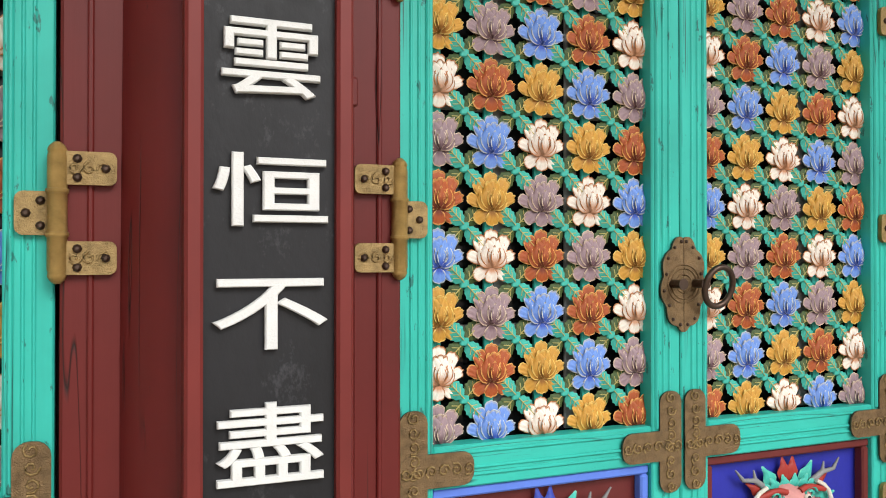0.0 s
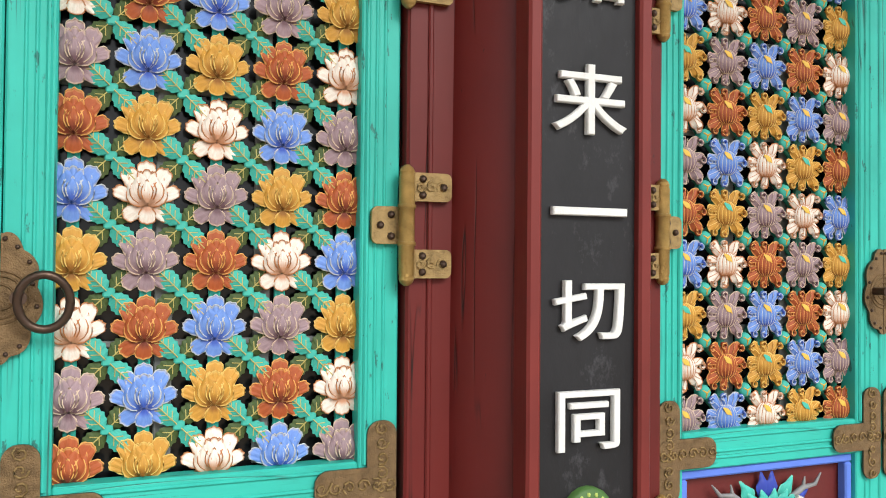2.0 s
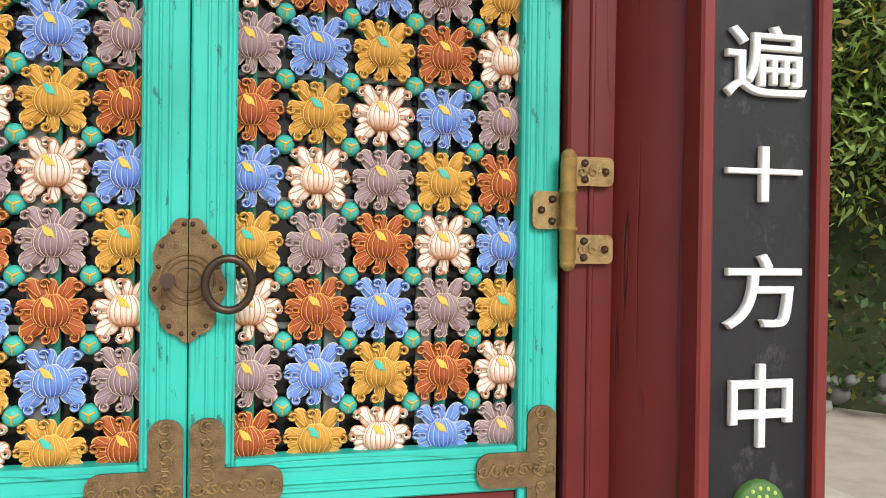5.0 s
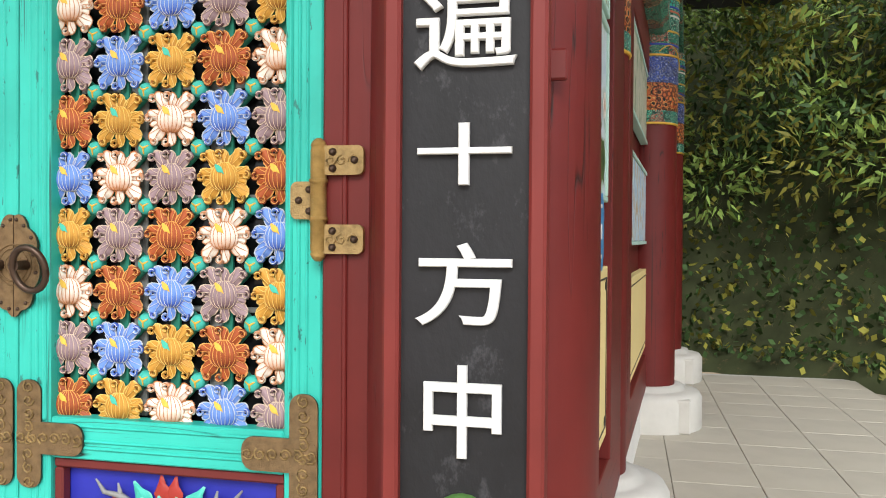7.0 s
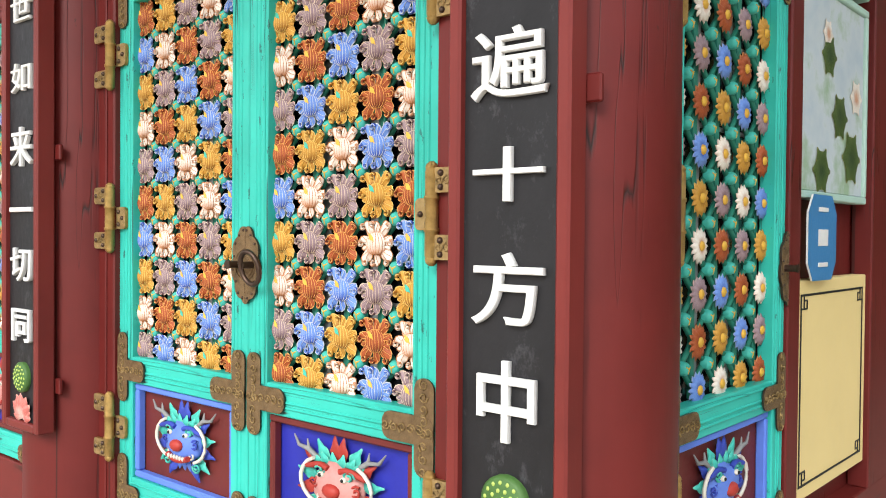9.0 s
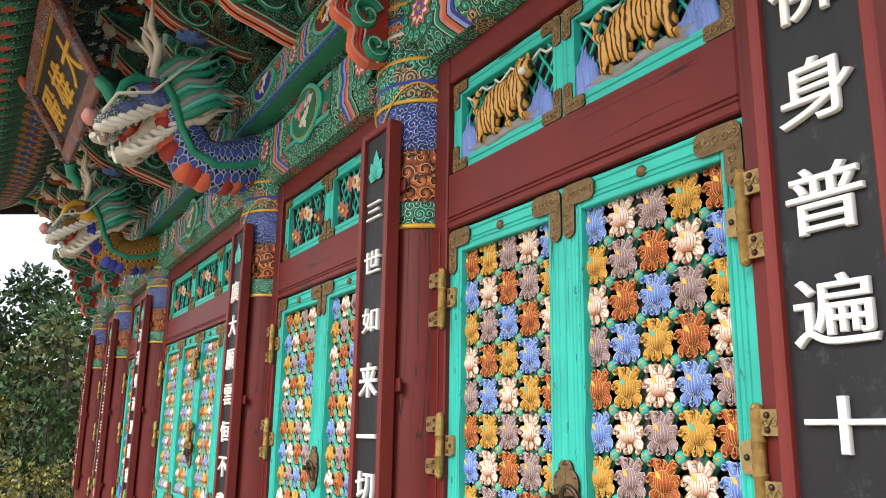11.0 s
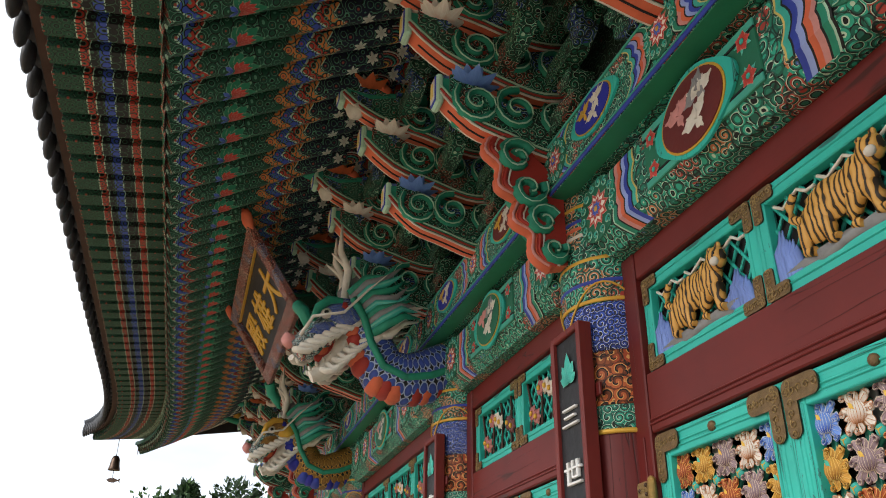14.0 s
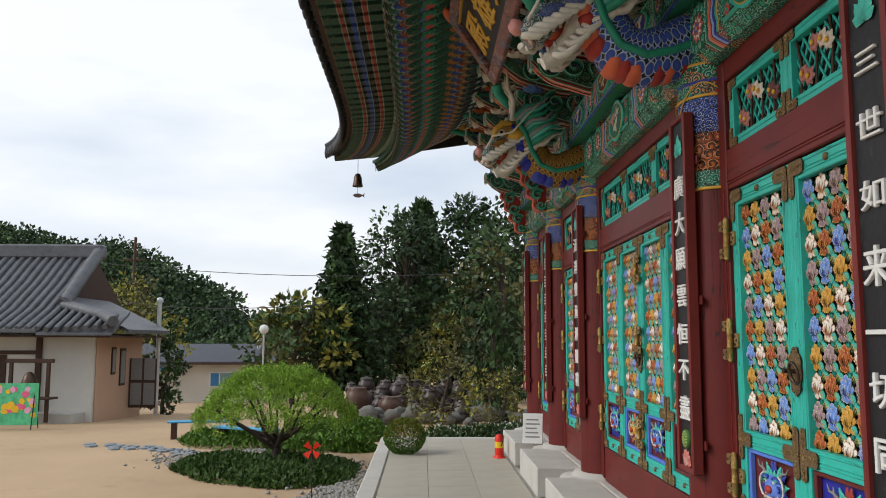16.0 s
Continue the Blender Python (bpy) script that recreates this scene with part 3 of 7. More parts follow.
def chrysanthemum(c):
    """A closed ribbed bloom with a slit at its crown, ringed with curling petals."""
    m, p, e = Mesh(), PETALS[c], RIMS[c]
    for deg, ln, half, s in ((56, 0.084, 20, 1), (124, 0.084, 20, -1), (14, 0.071, 20, 1), (166, 0.071, 20, -1), (-40, 0.08, 25, 1), (220, 0.08, 25, -1), (270, 0.068, 18, 1), (90, 0.07, 16, -1), (-12, 0.062, 16, 1), (192, 0.062, 16, -1)):
        a = radians(deg)
        m.fan((0, -0.002), a, ln, half, p, -0.002, 0.009, 0.25, 1, 0.004, 6, 4, e)
        for w in (-0.17, 0.17):
            m.tube([(q * math.cos(a + w * q / ln), -0.0135 + 0.003 * (q > 0.7 * ln), -0.002 + q * math.sin(a + w * q / ln)) for q in (ln * 0.5, ln * 0.66, ln * 0.82, ln * 0.93)], 0.0009, e, 3, False)
        if ln > 0.064:
            cx, cz = (ln - 0.009) * math.cos(a - s * 0.2), -0.002 + (ln - 0.009) * math.sin(a - s * 0.2)
            m.tube(spiral(cx, cz, 0.0095, 0.8, 8, a + s * 1.4, -s, -0.012, 0.35), [0.0052] * 5 + [0.004] * 4, p, 5)
            m.tube(spiral(cx, cz, 0.0105, 0.8, 8, a + s * 1.4, -s, -0.0165, 0.35), 0.0012, e, 3, False)
    m.blob((0, 0.006, 0), (0.044, 0.012, 0.044), p, 10, 5)
    ribs, dv, du = 8, 8, 4
    vs, uvs = [], []
    for i in range(ribs * du + 1):
        u = i / (ribs * du)
        w = -1 + 2 * u
        phi = radians(84) * w * (0.72 + 0.28 * abs(w))
        for j in range(dv + 1):
            th = math.pi * j / dv
            swell = 1 + 0.34 * abs(math.sin(math.pi * u * ribs))
            vs.append((0.041 * math.sin(phi) * math.sin(th) ** 0.8 * (1 + 0.12 * math.cos(th)), -0.008 - 0.014 * math.cos(phi) * math.sin(th) ** 0.7 * swell, -0.036 * math.cos(th) + 0.0))
            uvs.append(((u * ribs) % 1.0 * 0.7 + 0.15, j / dv))
    n = dv + 1
    m.add(vs, [[i * n + j, (i + 1) * n + j, (i + 1) * n + j + 1, i * n + j + 1] for i in range(ribs * du) for j in range(dv)], p, uvs, True)
    for i in range(0, ribs * du + 1, du):
        m.tube([(x, y - 0.0012, z) for x, y, z in vs[i * n:(i + 1) * n]], 0.001, e, 3, False)
    m.petal((-0.018, 0.03), radians(-44), 0.038, 0.016, 0.005, mint_heart if c == "yellow" else gold_heart, 0.004, 0.2, 0.3, 2, 5, -0.021)
    return m.data("chrysanthemum_" + c)


gold_heart = plain("yellow_heart_paint", (0.72, 0.45, 0.07), 0.5, var=0.2, scale=(30, 30, 30))
mint_heart = plain("mint_heart_paint", (0.06, 0.45, 0.34), 0.5, var=0.2, scale=(30, 30, 30))


def daisy(c):
    m, p = Mesh(), PETALS[c]
    for i in range(14):
        m.petal((0, 0), i * math.pi / 7, 0.06, 0.026, 0.012, p, -0.004, 0.2, 0.6, 2, 4, -0.006)
    m.blob((0, -0.012, 0), (0.018, 0.012, 0.018), gold, 8, 4)
    return m.data("daisy_" + c)


FLOWERS = {kind: {c: f(c) for c in PETALS} for kind, f in (("lotus", lotus), ("chrysanthemum", chrysanthemum), ("daisy", daisy))}
ROW_COLOURS = ["mauve blue white yellow orange".split(), "white orange yellow blue mauve".split(), "yellow mauve blue orange white".split(), "blue white orange mauve yellow".split(), "orange yellow mauve white blue".split()]


def sprig():
    """Four carved leaves with notched edges and raised veins crossing between the flowers."""
    m = Mesh()
    for deg, mm in ((135, leaf_teal), (315, leaf_teal), (45, leaf_olive), (225, leaf_olive)):
        a, y = radians(deg), -0.004 if mm is leaf_teal else 0.004
        d, s = (math.cos(a), math.sin(a)), (-math.sin(a), math.cos(a))
        rim, n = [], 10
        for i in range(n + 1):
            t = i / n
            w = 0.022 * math.sin(math.pi * (0.1 + 0.85 * t) ** 0.8) * (1.06 if i % 2 else 0.9)
            rim.append((0.006 + 0.064 * t, w))
        vs, uv = [], []
        for t, w in rim:
            for k in (-1, 0, 1):
                q = t + (0.004 if k else 0.0)
                vs.append((d[0] * q + s[0] * w * k, y - (0.008 if k == 0 else 0.0), d[1] * q + s[1] * w * k))
                uv.append((0.5 + 0.4 * k, 0.4))
        m.add(vs, [[i * 3 + k, i * 3 + k + 1, i * 3 + k + 4, i * 3 + k + 3] for i in range(n) for k in (0, 1)], mm, uv)
        m.tube([(d[0] * q, y - 0.0085, d[1] * q) for q in (0.006, 0.07)], 0.0013, vein, 4, False)
        for q in (0.02, 0.034, 0.048):
            for k in (-1, 1):
                m.tube([(d[0] * q, y - 0.008, d[1] * q), (d[0] * (q + 0.012) + s[0] * 0.013 * k, y - 0.0035, d[1] * (q + 0.012) + s[1] * 0.013 * k)], 0.0011, vein, 4, False)
    m.box(-0.012, 0.012, -0.008, 0.004, -0.01, 0.01, leaf_teal, 0.003)
    return m.data("leaf_sprig")


def boss():
    m = Mesh().lathe([(0.02, 0.012), (0.0205, -0.004), (0.0165, -0.013), (0.006, -0.017)], leaf_teal, 12, axis="y")
    for k in range(3):
        a = 2 * math.pi * k / 3 + 0.5
        m.tube([(0, -0.0175, 0), (0.014 * math.cos(a), -0.0145, 0.014 * math.sin(a))], [0.003, 0.0015], gold, 5)
    return m.data("boss")


vein = plain("gold_vein_paint", (0.5, 0.42, 0.14), 0.5)
SPRIG, BOSS = sprig(), boss()


# ---- metal fittings ----
def capsule(x0, x1, z0, z1, r=None):
    """A strap outline with rounded ends."""
    r = r or min(x1 - x0, z1 - z0) * 0.5
    return arc(x1 - r, z1 - r, r, 0, 90, 5) + arc(x0 + r, z1 - r, r, 90, 180, 5) + arc(x0 + r, z0 + r, r, 180, 270, 5) + arc(x1 - r, z0 + r, r, 270, 360, 5)


def strap_plate(rects, r=0.03):
    m = Mesh()
    for i, q in enumerate(rects):
        m.prism(capsule(*q, r), -0.004 - 0.0012 * i, 0.001, plate_m, rim=dark_metal)
        cx, cz = (q[0] + q[1]) / 2, (q[2] + q[3]) / 2
        L = q[3] - q[2] if q[3] - q[2] > q[1] - q[0] else q[1] - q[0]
        for k in range(int(L / 0.03)):
            t = (k + 0.5) / int(L / 0.03)
            px, pz = (cx, q[2] + t * (q[3] - q[2])) if q[3] - q[2] > q[1] - q[0] else (q[0] + t * (q[1] - q[0]), cz)
            m.tube(spiral(px, pz, 0.016, 1.2, 9, k * 2.1, 1 if k % 2 else -1, -0.0055 - 0.0012 * i), 0.0026, hinge_m, 4, False)
    return m


def hinge(side):
    """A barrel hinge; side is +1 where the jamb lies towards +x."""
    h = thing("hinge", "aged brass barrel hinge with embossed plates", "hinge")
    bar = Mesh().lathe([(0.006, -0.15), (0.014, -0.142), (0.018, -0.132), (0.0165, -0.13), (0.0165, -0.125), (0.018, -0.12), (0.018, -0.052), (0.021, -0.05), (0.021, -0.042), (0.018, -0.04), (0.018, 0.04), (0.021, 0.042), (0.021, 0.05), (0.018, 0.052), (0.018, 0.12), (0.0165, 0.125), (0.0165, 0.13), (0.018, 0.132), (0.014, 0.142), (0.006, 0.15)], brass, 14, (0, -0.032, 0))
    part("barrel", bar, h, m=Matrix.Diagonal((1, 1, 0.9, 1)))
    for z in (-0.086, 0.086):
        p = Mesh().prism(capsule(min(0, side * 0.105), max(0, side * 0.105), z - 0.032, z + 0.032, 0.014), -0.039, -0.026, hinge_m, rim=brass)
        for px, pz in ((0.085, 0.0), (0.035, 0.018), (0.035, -0.018)):
            p.lathe([(0.009, -0.039), (0.008, -0.044), (0.003, -0.047)], dark_metal, 8, (side * px, 0, z + pz), "y")
        for k in range(3):
            p.tube(spiral(side * (0.03 + 0.026 * k), z, 0.013, 1.1, 8, k * 1.7, 1 if k % 2 else -1, -0.0405), 0.0026, hinge_m, 4, False)
        part("jamb_plate", p, h)
    p = Mesh().prism(capsule(min(0, -side * 0.075), max(0, -side * 0.075), -0.042, 0.042, 0.016), -0.012, 0.0, hinge_m, rim=brass)
    for px, pz in ((0.055, 0.0), (0.03, 0.024), (0.03, -0.024)):
        p.lathe([(0.009, -0.012), (0.008, -0.017), (0.003, -0.02)], dark_metal, 8, (-side * px, 0, pz), "y")
    part("leaf_plate", p, h)
    return h


# ---- carved guardian mask of the lower panels ----
def mask(tone, mane, back):
    m = Mesh()
    m.blob((0, -0.012, 0.0), (0.085, 0.035, 0.075), tone, 14, 8, 0.25)
    m.blob((0, -0.045, -0.005), (0.028, 0.02, 0.022), crimson, 10, 6)
    for s in (-1, 1):
        m.blob((s * 0.038, -0.04, 0.035), (0.011, 0.01, 0.009), white_paint, 8, 5)
        m.blob((s * 0.038, -0.047, 0.035), (0.006, 0.005, 0.006), ink, 6, 4)
        for k in range(4):
            m.tube(spiral(s * (0.05 + 0.022 * (k % 2)), 0.045 - 0.04 * k, 0.02, 1.4, 12, k, s, -0.036 + 0.004 * k, 0.8), 0.0042, (leaf_teal, mane, white_paint, leaf_teal)[k], 5)
        m.tube([(s * (0.02 + 0.02 * i), -0.035 + 0.002 * i, 0.055 + 0.008 * math.sin(i * 1.2)) for i in range(5)], 0.009, mane, 6)
        m.tube([(s * 0.07, -0.015, 0.07), (s * 0.1, -0.02, 0.095), (s * 0.135, -0.02, 0.1), (s * 0.155, -0.018, 0.13)], [0.009, 0.008, 0.006, 0.002], grey_paint, 6)
        m.tube([(s * 0.1, -0.02, 0.095), (s * 0.105, -0.02, 0.125)], [0.006, 0.002], grey_paint, 6)
        m.tube([(s * (0.045 + 0.075 * math.sin(a)), -0.03, -0.02 - 0.07 * math.cos(a) + 0.03) for a in [0.3 + 0.35 * i for i in range(8)]], 0.006, white_paint, 6)
        for k in range(7):
            a = radians(-60 + k * 24)
            m.petal((s * 0.07 * math.cos(a), 0.07 * math.sin(a)), a if s > 0 else math.pi - a, 0.085, 0.04, 0.014, leaf_teal if k % 2 else mane, 0.004, 0.4, 0.5, 3, 5, -0.004)
    for k in range(6):
        m.petal((-0.05 + k * 0.02, 0.05), radians(140 - k * 20), 0.055, 0.03, 0.014, leaf_teal, 0.004, 0.3, 0.5, 3, 4, -0.01)
    m.tube([(-0.05 + 0.01 * i, -0.04, -0.045 - 0.014 * math.sin(math.pi * i / 10)) for i in range(11)], 0.011, crimson, 6)
    for i in range(6):
        m.blob((-0.035 + 0.014 * i, -0.048, -0.047), (0.0055, 0.006, 0.009), white_paint, 6, 4)
    for k in range(5):
        m.petal((-0.04 + k * 0.02, -0.06), radians(250 + k * 10), 0.045, 0.024, 0.01, tone, 0, 0.2, 0.4, 3, 4, -0.006)
    return m


sky_blue = plain("light_blue_paint", (0.11, 0.2, 0.6), 0.5, var=0.25, scale=(14, 14, 14))
MASKS = {"blue": mask(sky_blue, blue_paint, None).data("mask_blue"), "pink": mask(pink_paint, crimson, None).data("mask_pink"), "tan": mask(gold, orange_paint, None).data("mask_tan")}
border_blue = plain("blue_border_paint", (0.1, 0.19, 0.62), 0.5, var=0.2)
deep_blue = plain("deep_blue_panel", (0.02, 0.025, 0.3), 0.5, var=0.3)
maroon = plain("maroon_panel", (0.12, 0.018, 0.016), 0.5, var=0.3)


# ---- door leaves ----
def door_leaf(w, kind, mirrored, tone, ground_m, label, ring_side=0, hinge_side=1, wide=0.092, depth_extra=0.0):
    """A leaf from x=0 to w, its foot at z=0 and its face at y=0. hinge_side: the edge that carries hinges."""
    h, st = DOOR_TOP - SILL, wide
    lat0, lat1, pan0, pan1 = 0.575, 1.915, 0.115, 0.475
    d = thing("door_leaf", label, "door", group="carved doors")
    for x in (0.0015, w - st):
        s = Mesh().box(x, x + st - 0.0015, 0.0, 0.055, 0, h - 0.003, teal, 0.004)
        inner = x + st - 0.022 if x < w / 2 else x + 0.008
        s.box(inner, inner + 0.012, -0.006, 0.004, lat0 - 0.01, lat1 + 0.01, teal, 0.004)
        for g in (0.34, 0.55):
            s.box(x + st * g, x + st * g + 0.008, -0.0035, 0.003, 0.01, h - 0.012, teal, 0.003)
        part("stile", s, d)
    for z0, z1 in ((0.0015, pan0), (pan1, lat0), (lat1, h - 0.0045)):
        s = Mesh().box(st + 0.0005, w - st - 0.0005, 0.001, 0.054, z0, z1, teal_h, 0.004)
        for g in (0.25, 0.42, 0.78):
            s.box(st - 0.008, w - st + 0.008, -0.0045, 0.004, z0 + (z1 - z0) * g, z0 + (z1 - z0) * g + 0.008, teal_h, 0.003)
        part("rail", s, d)
    # lattice and flowers
    lx0, lx1 = st, w - st
    pitch = 0.139
    cols = max(2, round((lx1 - lx0 - 0.056) / pitch) + 1)
    step = (lx1 - lx0 - 0.056) / (cols - 1)
    bars, fs = Mesh(), 0.93 if kind == "chrysanthemum" else 0.95
    for i in range(cols):
        x = lx0 + 0.028 + i * step
        bars.box(x - 0.012, x + 0.012, 0.052, 0.064, lat0, lat1, teal if kind == "lotus" else bar_green, 0.002)
    a = math.atan2(pitch, step)
    for sgn in (-1, 1):
        for k in range(-cols - 1, 13):
            pts = []
            for i in range(0, (cols - 1) * 4 + 1):
                x = lx0 + 0.028 + i * step / 4
                z = lat0 + 0.028 + (k + (i / 4 if sgn > 0 else cols - 1 - i / 4)) * pitch
                if lat0 < z < lat1:
                    pts.append((x, 0.055 if sgn > 0 else 0.052, z))
            if len(pts) > 1:
                bars.tube([pts[0], pts[-1]], 0.009, bar_green, 6)
    part("lattice", bars, d, "diagonal lattice bars")
    part("window_pane", Mesh().box(lx0 - 0.01, lx1 + 0.01, 0.075, 0.08, lat0 - 0.01, lat1 + 0.01, glass_dark, 0.001), d, "dark glass behind the lattice")
    sash = Mesh()
    for k in range(1, 3):
        x = lx0 + (lx1 - lx0) * k / 3
        sash.box(x - 0.018, x + 0.018, 0.066, 0.0745, lat0, lat1, mullion, 0.002)
    for k in range(1, 5):
        z = lat0 + (lat1 - lat0) * k / 5
        sash.box(lx0, lx1, 0.0665, 0.074, z - 0.007, z + 0.007, mullion, 0.002)
    part("sash", sash, d)
    for r in range(10):
        for i in range(cols):
            c = ROW_COLOURS[r % 5][(cols - 1 - i if mirrored else i) % 5]
            z = lat0 + 0.028 + r * pitch
            part(kind, FLOWERS[kind][c], d, m=pose(lx0 + 0.028 + i * step, 0.042, z, 0, random.uniform(-2.5, 2.5), 0) @ Matrix.Diagonal((fs, 1, fs, 1)))
            if i < cols - 1 and r < 9:
                small = SPRIG if kind == "lotus" else BOSS
                part("sprig" if kind == "lotus" else "boss", small, d, m=pose(lx0 + 0.028 + (i + 0.5) * step, 0.046 if kind == "lotus" else 0.042, z + pitch * 0.5, 0, 0, 0))
    # lower panel
    part("panel", Mesh().box(lx0 - 0.005, lx1 + 0.005, 0.045, 0.06, pan0 - 0.005, pan1 + 0.005, ground_m, 0.002), d)
    bo = Mesh()
    t = 0.026
    for q in ((lx0 + 0.001, lx1 - 0.001, pan1 - t, pan1 - 0.001), (lx0 + 0.001, lx1 - 0.001, pan0 + 0.001, pan0 + t), (lx0 + 0.001, lx0 + t, pan0 + t + 0.001, pan1 - t - 0.001), (lx1 - t, lx1 - 0.001, pan0 + t + 0.001, pan1 - t - 0.001)):
        bo.box(q[0], q[1], 0.012, 0.045, q[2], q[3], border_blue if ground_m is maroon else maroon, 0.005)
    part("panel_border", bo, d)
    sc = min(1.0, (lx1 - lx0 - 0.07) / 0.3) * 1.12
    part("mask_relief", MASKS[tone], d, "carved painted guardian mask", m=pose((lx0 + lx1) / 2, 0.04, (pan0 + pan1) / 2) @ Matrix.Diagonal((sc * 1.12, 1, 1.0, 1)))
    # fittings
    b = st - 0.012
    for x, s in ((0.006, 1), (w - 0.006, -1)):
        def rect(u0, u1, z0, z1):
            return (min(x + s * u0, x + s * u1), max(x + s * u0, x + s * u1), z0, z1)
        part("corner_plate", strap_plate([rect(0, b * 0.8, h - 0.2, h - 0.008), rect(0, 0.17, h - 0.085, h - 0.008)]), d, m=pose(0, -0.006, 0))
        part("cross_plate", strap_plate([rect(0, b * 0.85, pan1 - 0.075, lat0 + 0.09), rect(0.0, 0.185, pan1 + 0.01, lat0 - 0.012)]), d, m=pose(0, -0.006, 0))
        part("foot_plate", strap_plate([rect(0, b * 0.85, 0.006, 0.2), rect(0, 0.15, 0.006, 0.085)]), d, m=pose(0, -0.006, 0))
    for z in (0.055, lat1 + 0.05):
        part("stud", Mesh().lathe([(0.02, 0.0), (0.019, -0.01), (0.012, -0.016), (0.004, -0.018)], plate_m, 10, (w / 2, 0, z), "y"), d)
    # round-backed ring plate
    if ring_side:
        s = ring_side
        ex = w - 0.001 if s > 0 else 0.001
        zc = 0.945
        half = [((0.063 + 0.011 * abs(math.cos(4.5 * q))) * math.sin(q) ** 1.15, -(0.118 + 0.01 * abs(math.cos(4.5 * q))) * math.cos(q)) for q in [math.pi * i / 40 for i in range(1, 40)]]
        half = [(0, half[0][1])] + half + [(0, half[-1][1])]
        es = part("escutcheon", Mesh().prism([(ex - s * q[0], zc + q[1]) for q in half], -0.014, -0.006, plate_m, rim=dark_metal), d, "lobed bronze half plate")
        for rr in (0.024, 0.04, 0.05):
            rg = Mesh().tube([(ex - s * rr * math.sin(radians(q)), -0.0145, zc + rr * math.cos(radians(q))) for q in range(0, 181, 12)], 0.0022, plate_m, 4)
            part("rosette", rg, es)
        for q in half[3:-1:5]:
            rg = Mesh().lathe([(0.005, -0.014), (0.004, -0.018), (0.001, -0.019)], dark_metal, 6, (ex - s * q[0] * 0.86, 0, zc + q[1] * 0.9), "y")
            part("stud", rg, es)
        part("staple", Mesh().tube([(ex - s * 0.035, -0.014, zc), (ex - s * 0.035, -0.045, zc), (ex - s * 0.035, -0.058, zc)], [0.012, 0.011, 0.015], dark_metal, 10), es)
        if s < 0:
            part("pull_ring", Mesh().tube([(ex + 0.078 + 0.045 * math.cos(q), -0.056 - 0.012 * math.sin(q), zc - 0.008 + 0.052 * math.sin(q)) for q in [i * math.pi / 12 for i in range(25)]], 0.0085, dark_metal, 8, False), es, "iron pull ring")
    # hinges
    for z in (0.3, 1.1, 1.72):
        hh = hinge(hinge_side)
        hh.parent = d
        hh.matrix_basis = pose(w + 0.004 if hinge_side > 0 else -0.004, -0.005, z)
        for key in ("category",):
            del hh[key]
    return d


LABEL = {"lotus": "turquoise door leaf carved with rows of coloured lotus flowers", "chrysanthemum": "turquoise door leaf carved with rows of coloured chrysanthemums"}


def hang(bay_no, kind, count):
    x0, x1 = BAYS[bay_no]
    w = (x1 - x0) / count
    for i in range(count):
        right_half = i >= count / 2
        side = 1 if (i % 2 == 1) else -1
        if count == 2:
            ring = 1 if i == 0 else -1
        else:
            ring = {1: 1, 2: -1}.get(i, 0)
        tone, gm = (("blue", maroon), ("pink", deep_blue))[i % 2] if count == 2 else (("blue", deep_blue), ("tan", maroon), ("blue", maroon), ("pink", deep_blue))[i]
        d = door_leaf(w, kind, right_half, tone, gm, LABEL[kind], ring, side)
        d.matrix_basis = pose(x0 + i * w - 0.006, FACE - 0.02, SILL)


hang(0, "chrysanthemum", 2)
hang(1, "lotus", 2)
hang(2, "lotus", 4)
hang(3, "lotus", 2)
hang(4, "chrysanthemum", 2)


# ---- hanging verse boards ----
def letters(text, width, depth, m):
    """One character as a raised mesh, centred, facing -y."""
    cu = bpy.data.curves.new("letter", "FONT")
    cu.body, cu.extrude, cu.offset, cu.bevel_depth, cu.bevel_resolution, cu.align_x, cu.align_y = text, depth * 0.3, 0.0, 0.014, 1, "CENTER", "CENTER"
    tmp = new("letter", cu)
    bpy.context.view_layer.update()
    me = bpy.data.meshes.new_from_object(tmp.evaluated_get(bpy.context.evaluated_depsgraph_get()))
    bpy.data.objects.remove(tmp)
    xs = [v.co.x for v in me.vertices]
    ys = [v.co.y for v in me.vertices]
    cx, cy = (min(xs) + max(xs)) / 2, (min(ys) + max(ys)) / 2
    me.transform(Matrix.Translation((-cx, -cy, 0)))
    me.transform(Matrix.Diagonal((width, width * 0.86, 0.55, 1)))
    me.transform(pose(0, 0, 0, 90))
    out = Mesh()
    out.add([v.co.copy() for v in me.vertices], [list(q.vertices) for q in me.polygons], m)
    return out.data("character")


def lotus_emblem():
    m = Mesh()
    for deg in (30, 60, 90, 120, 150):
        m.petal((0, -0.05), radians(deg), 0.085, 0.055, 0.012, emblem_pink, 0, 0.1, 0.5, 4, 5, -0.004 - 0.003 * (deg == 90))
    for deg in (0, 180, 20, 160):
        m.petal((0, -0.06), radians(deg), 0.075, 0.04, 0.01, emblem_pink, 0, 0.1, 0.5, 4, 4, -0.001)
    return m.data("lotus_emblem")


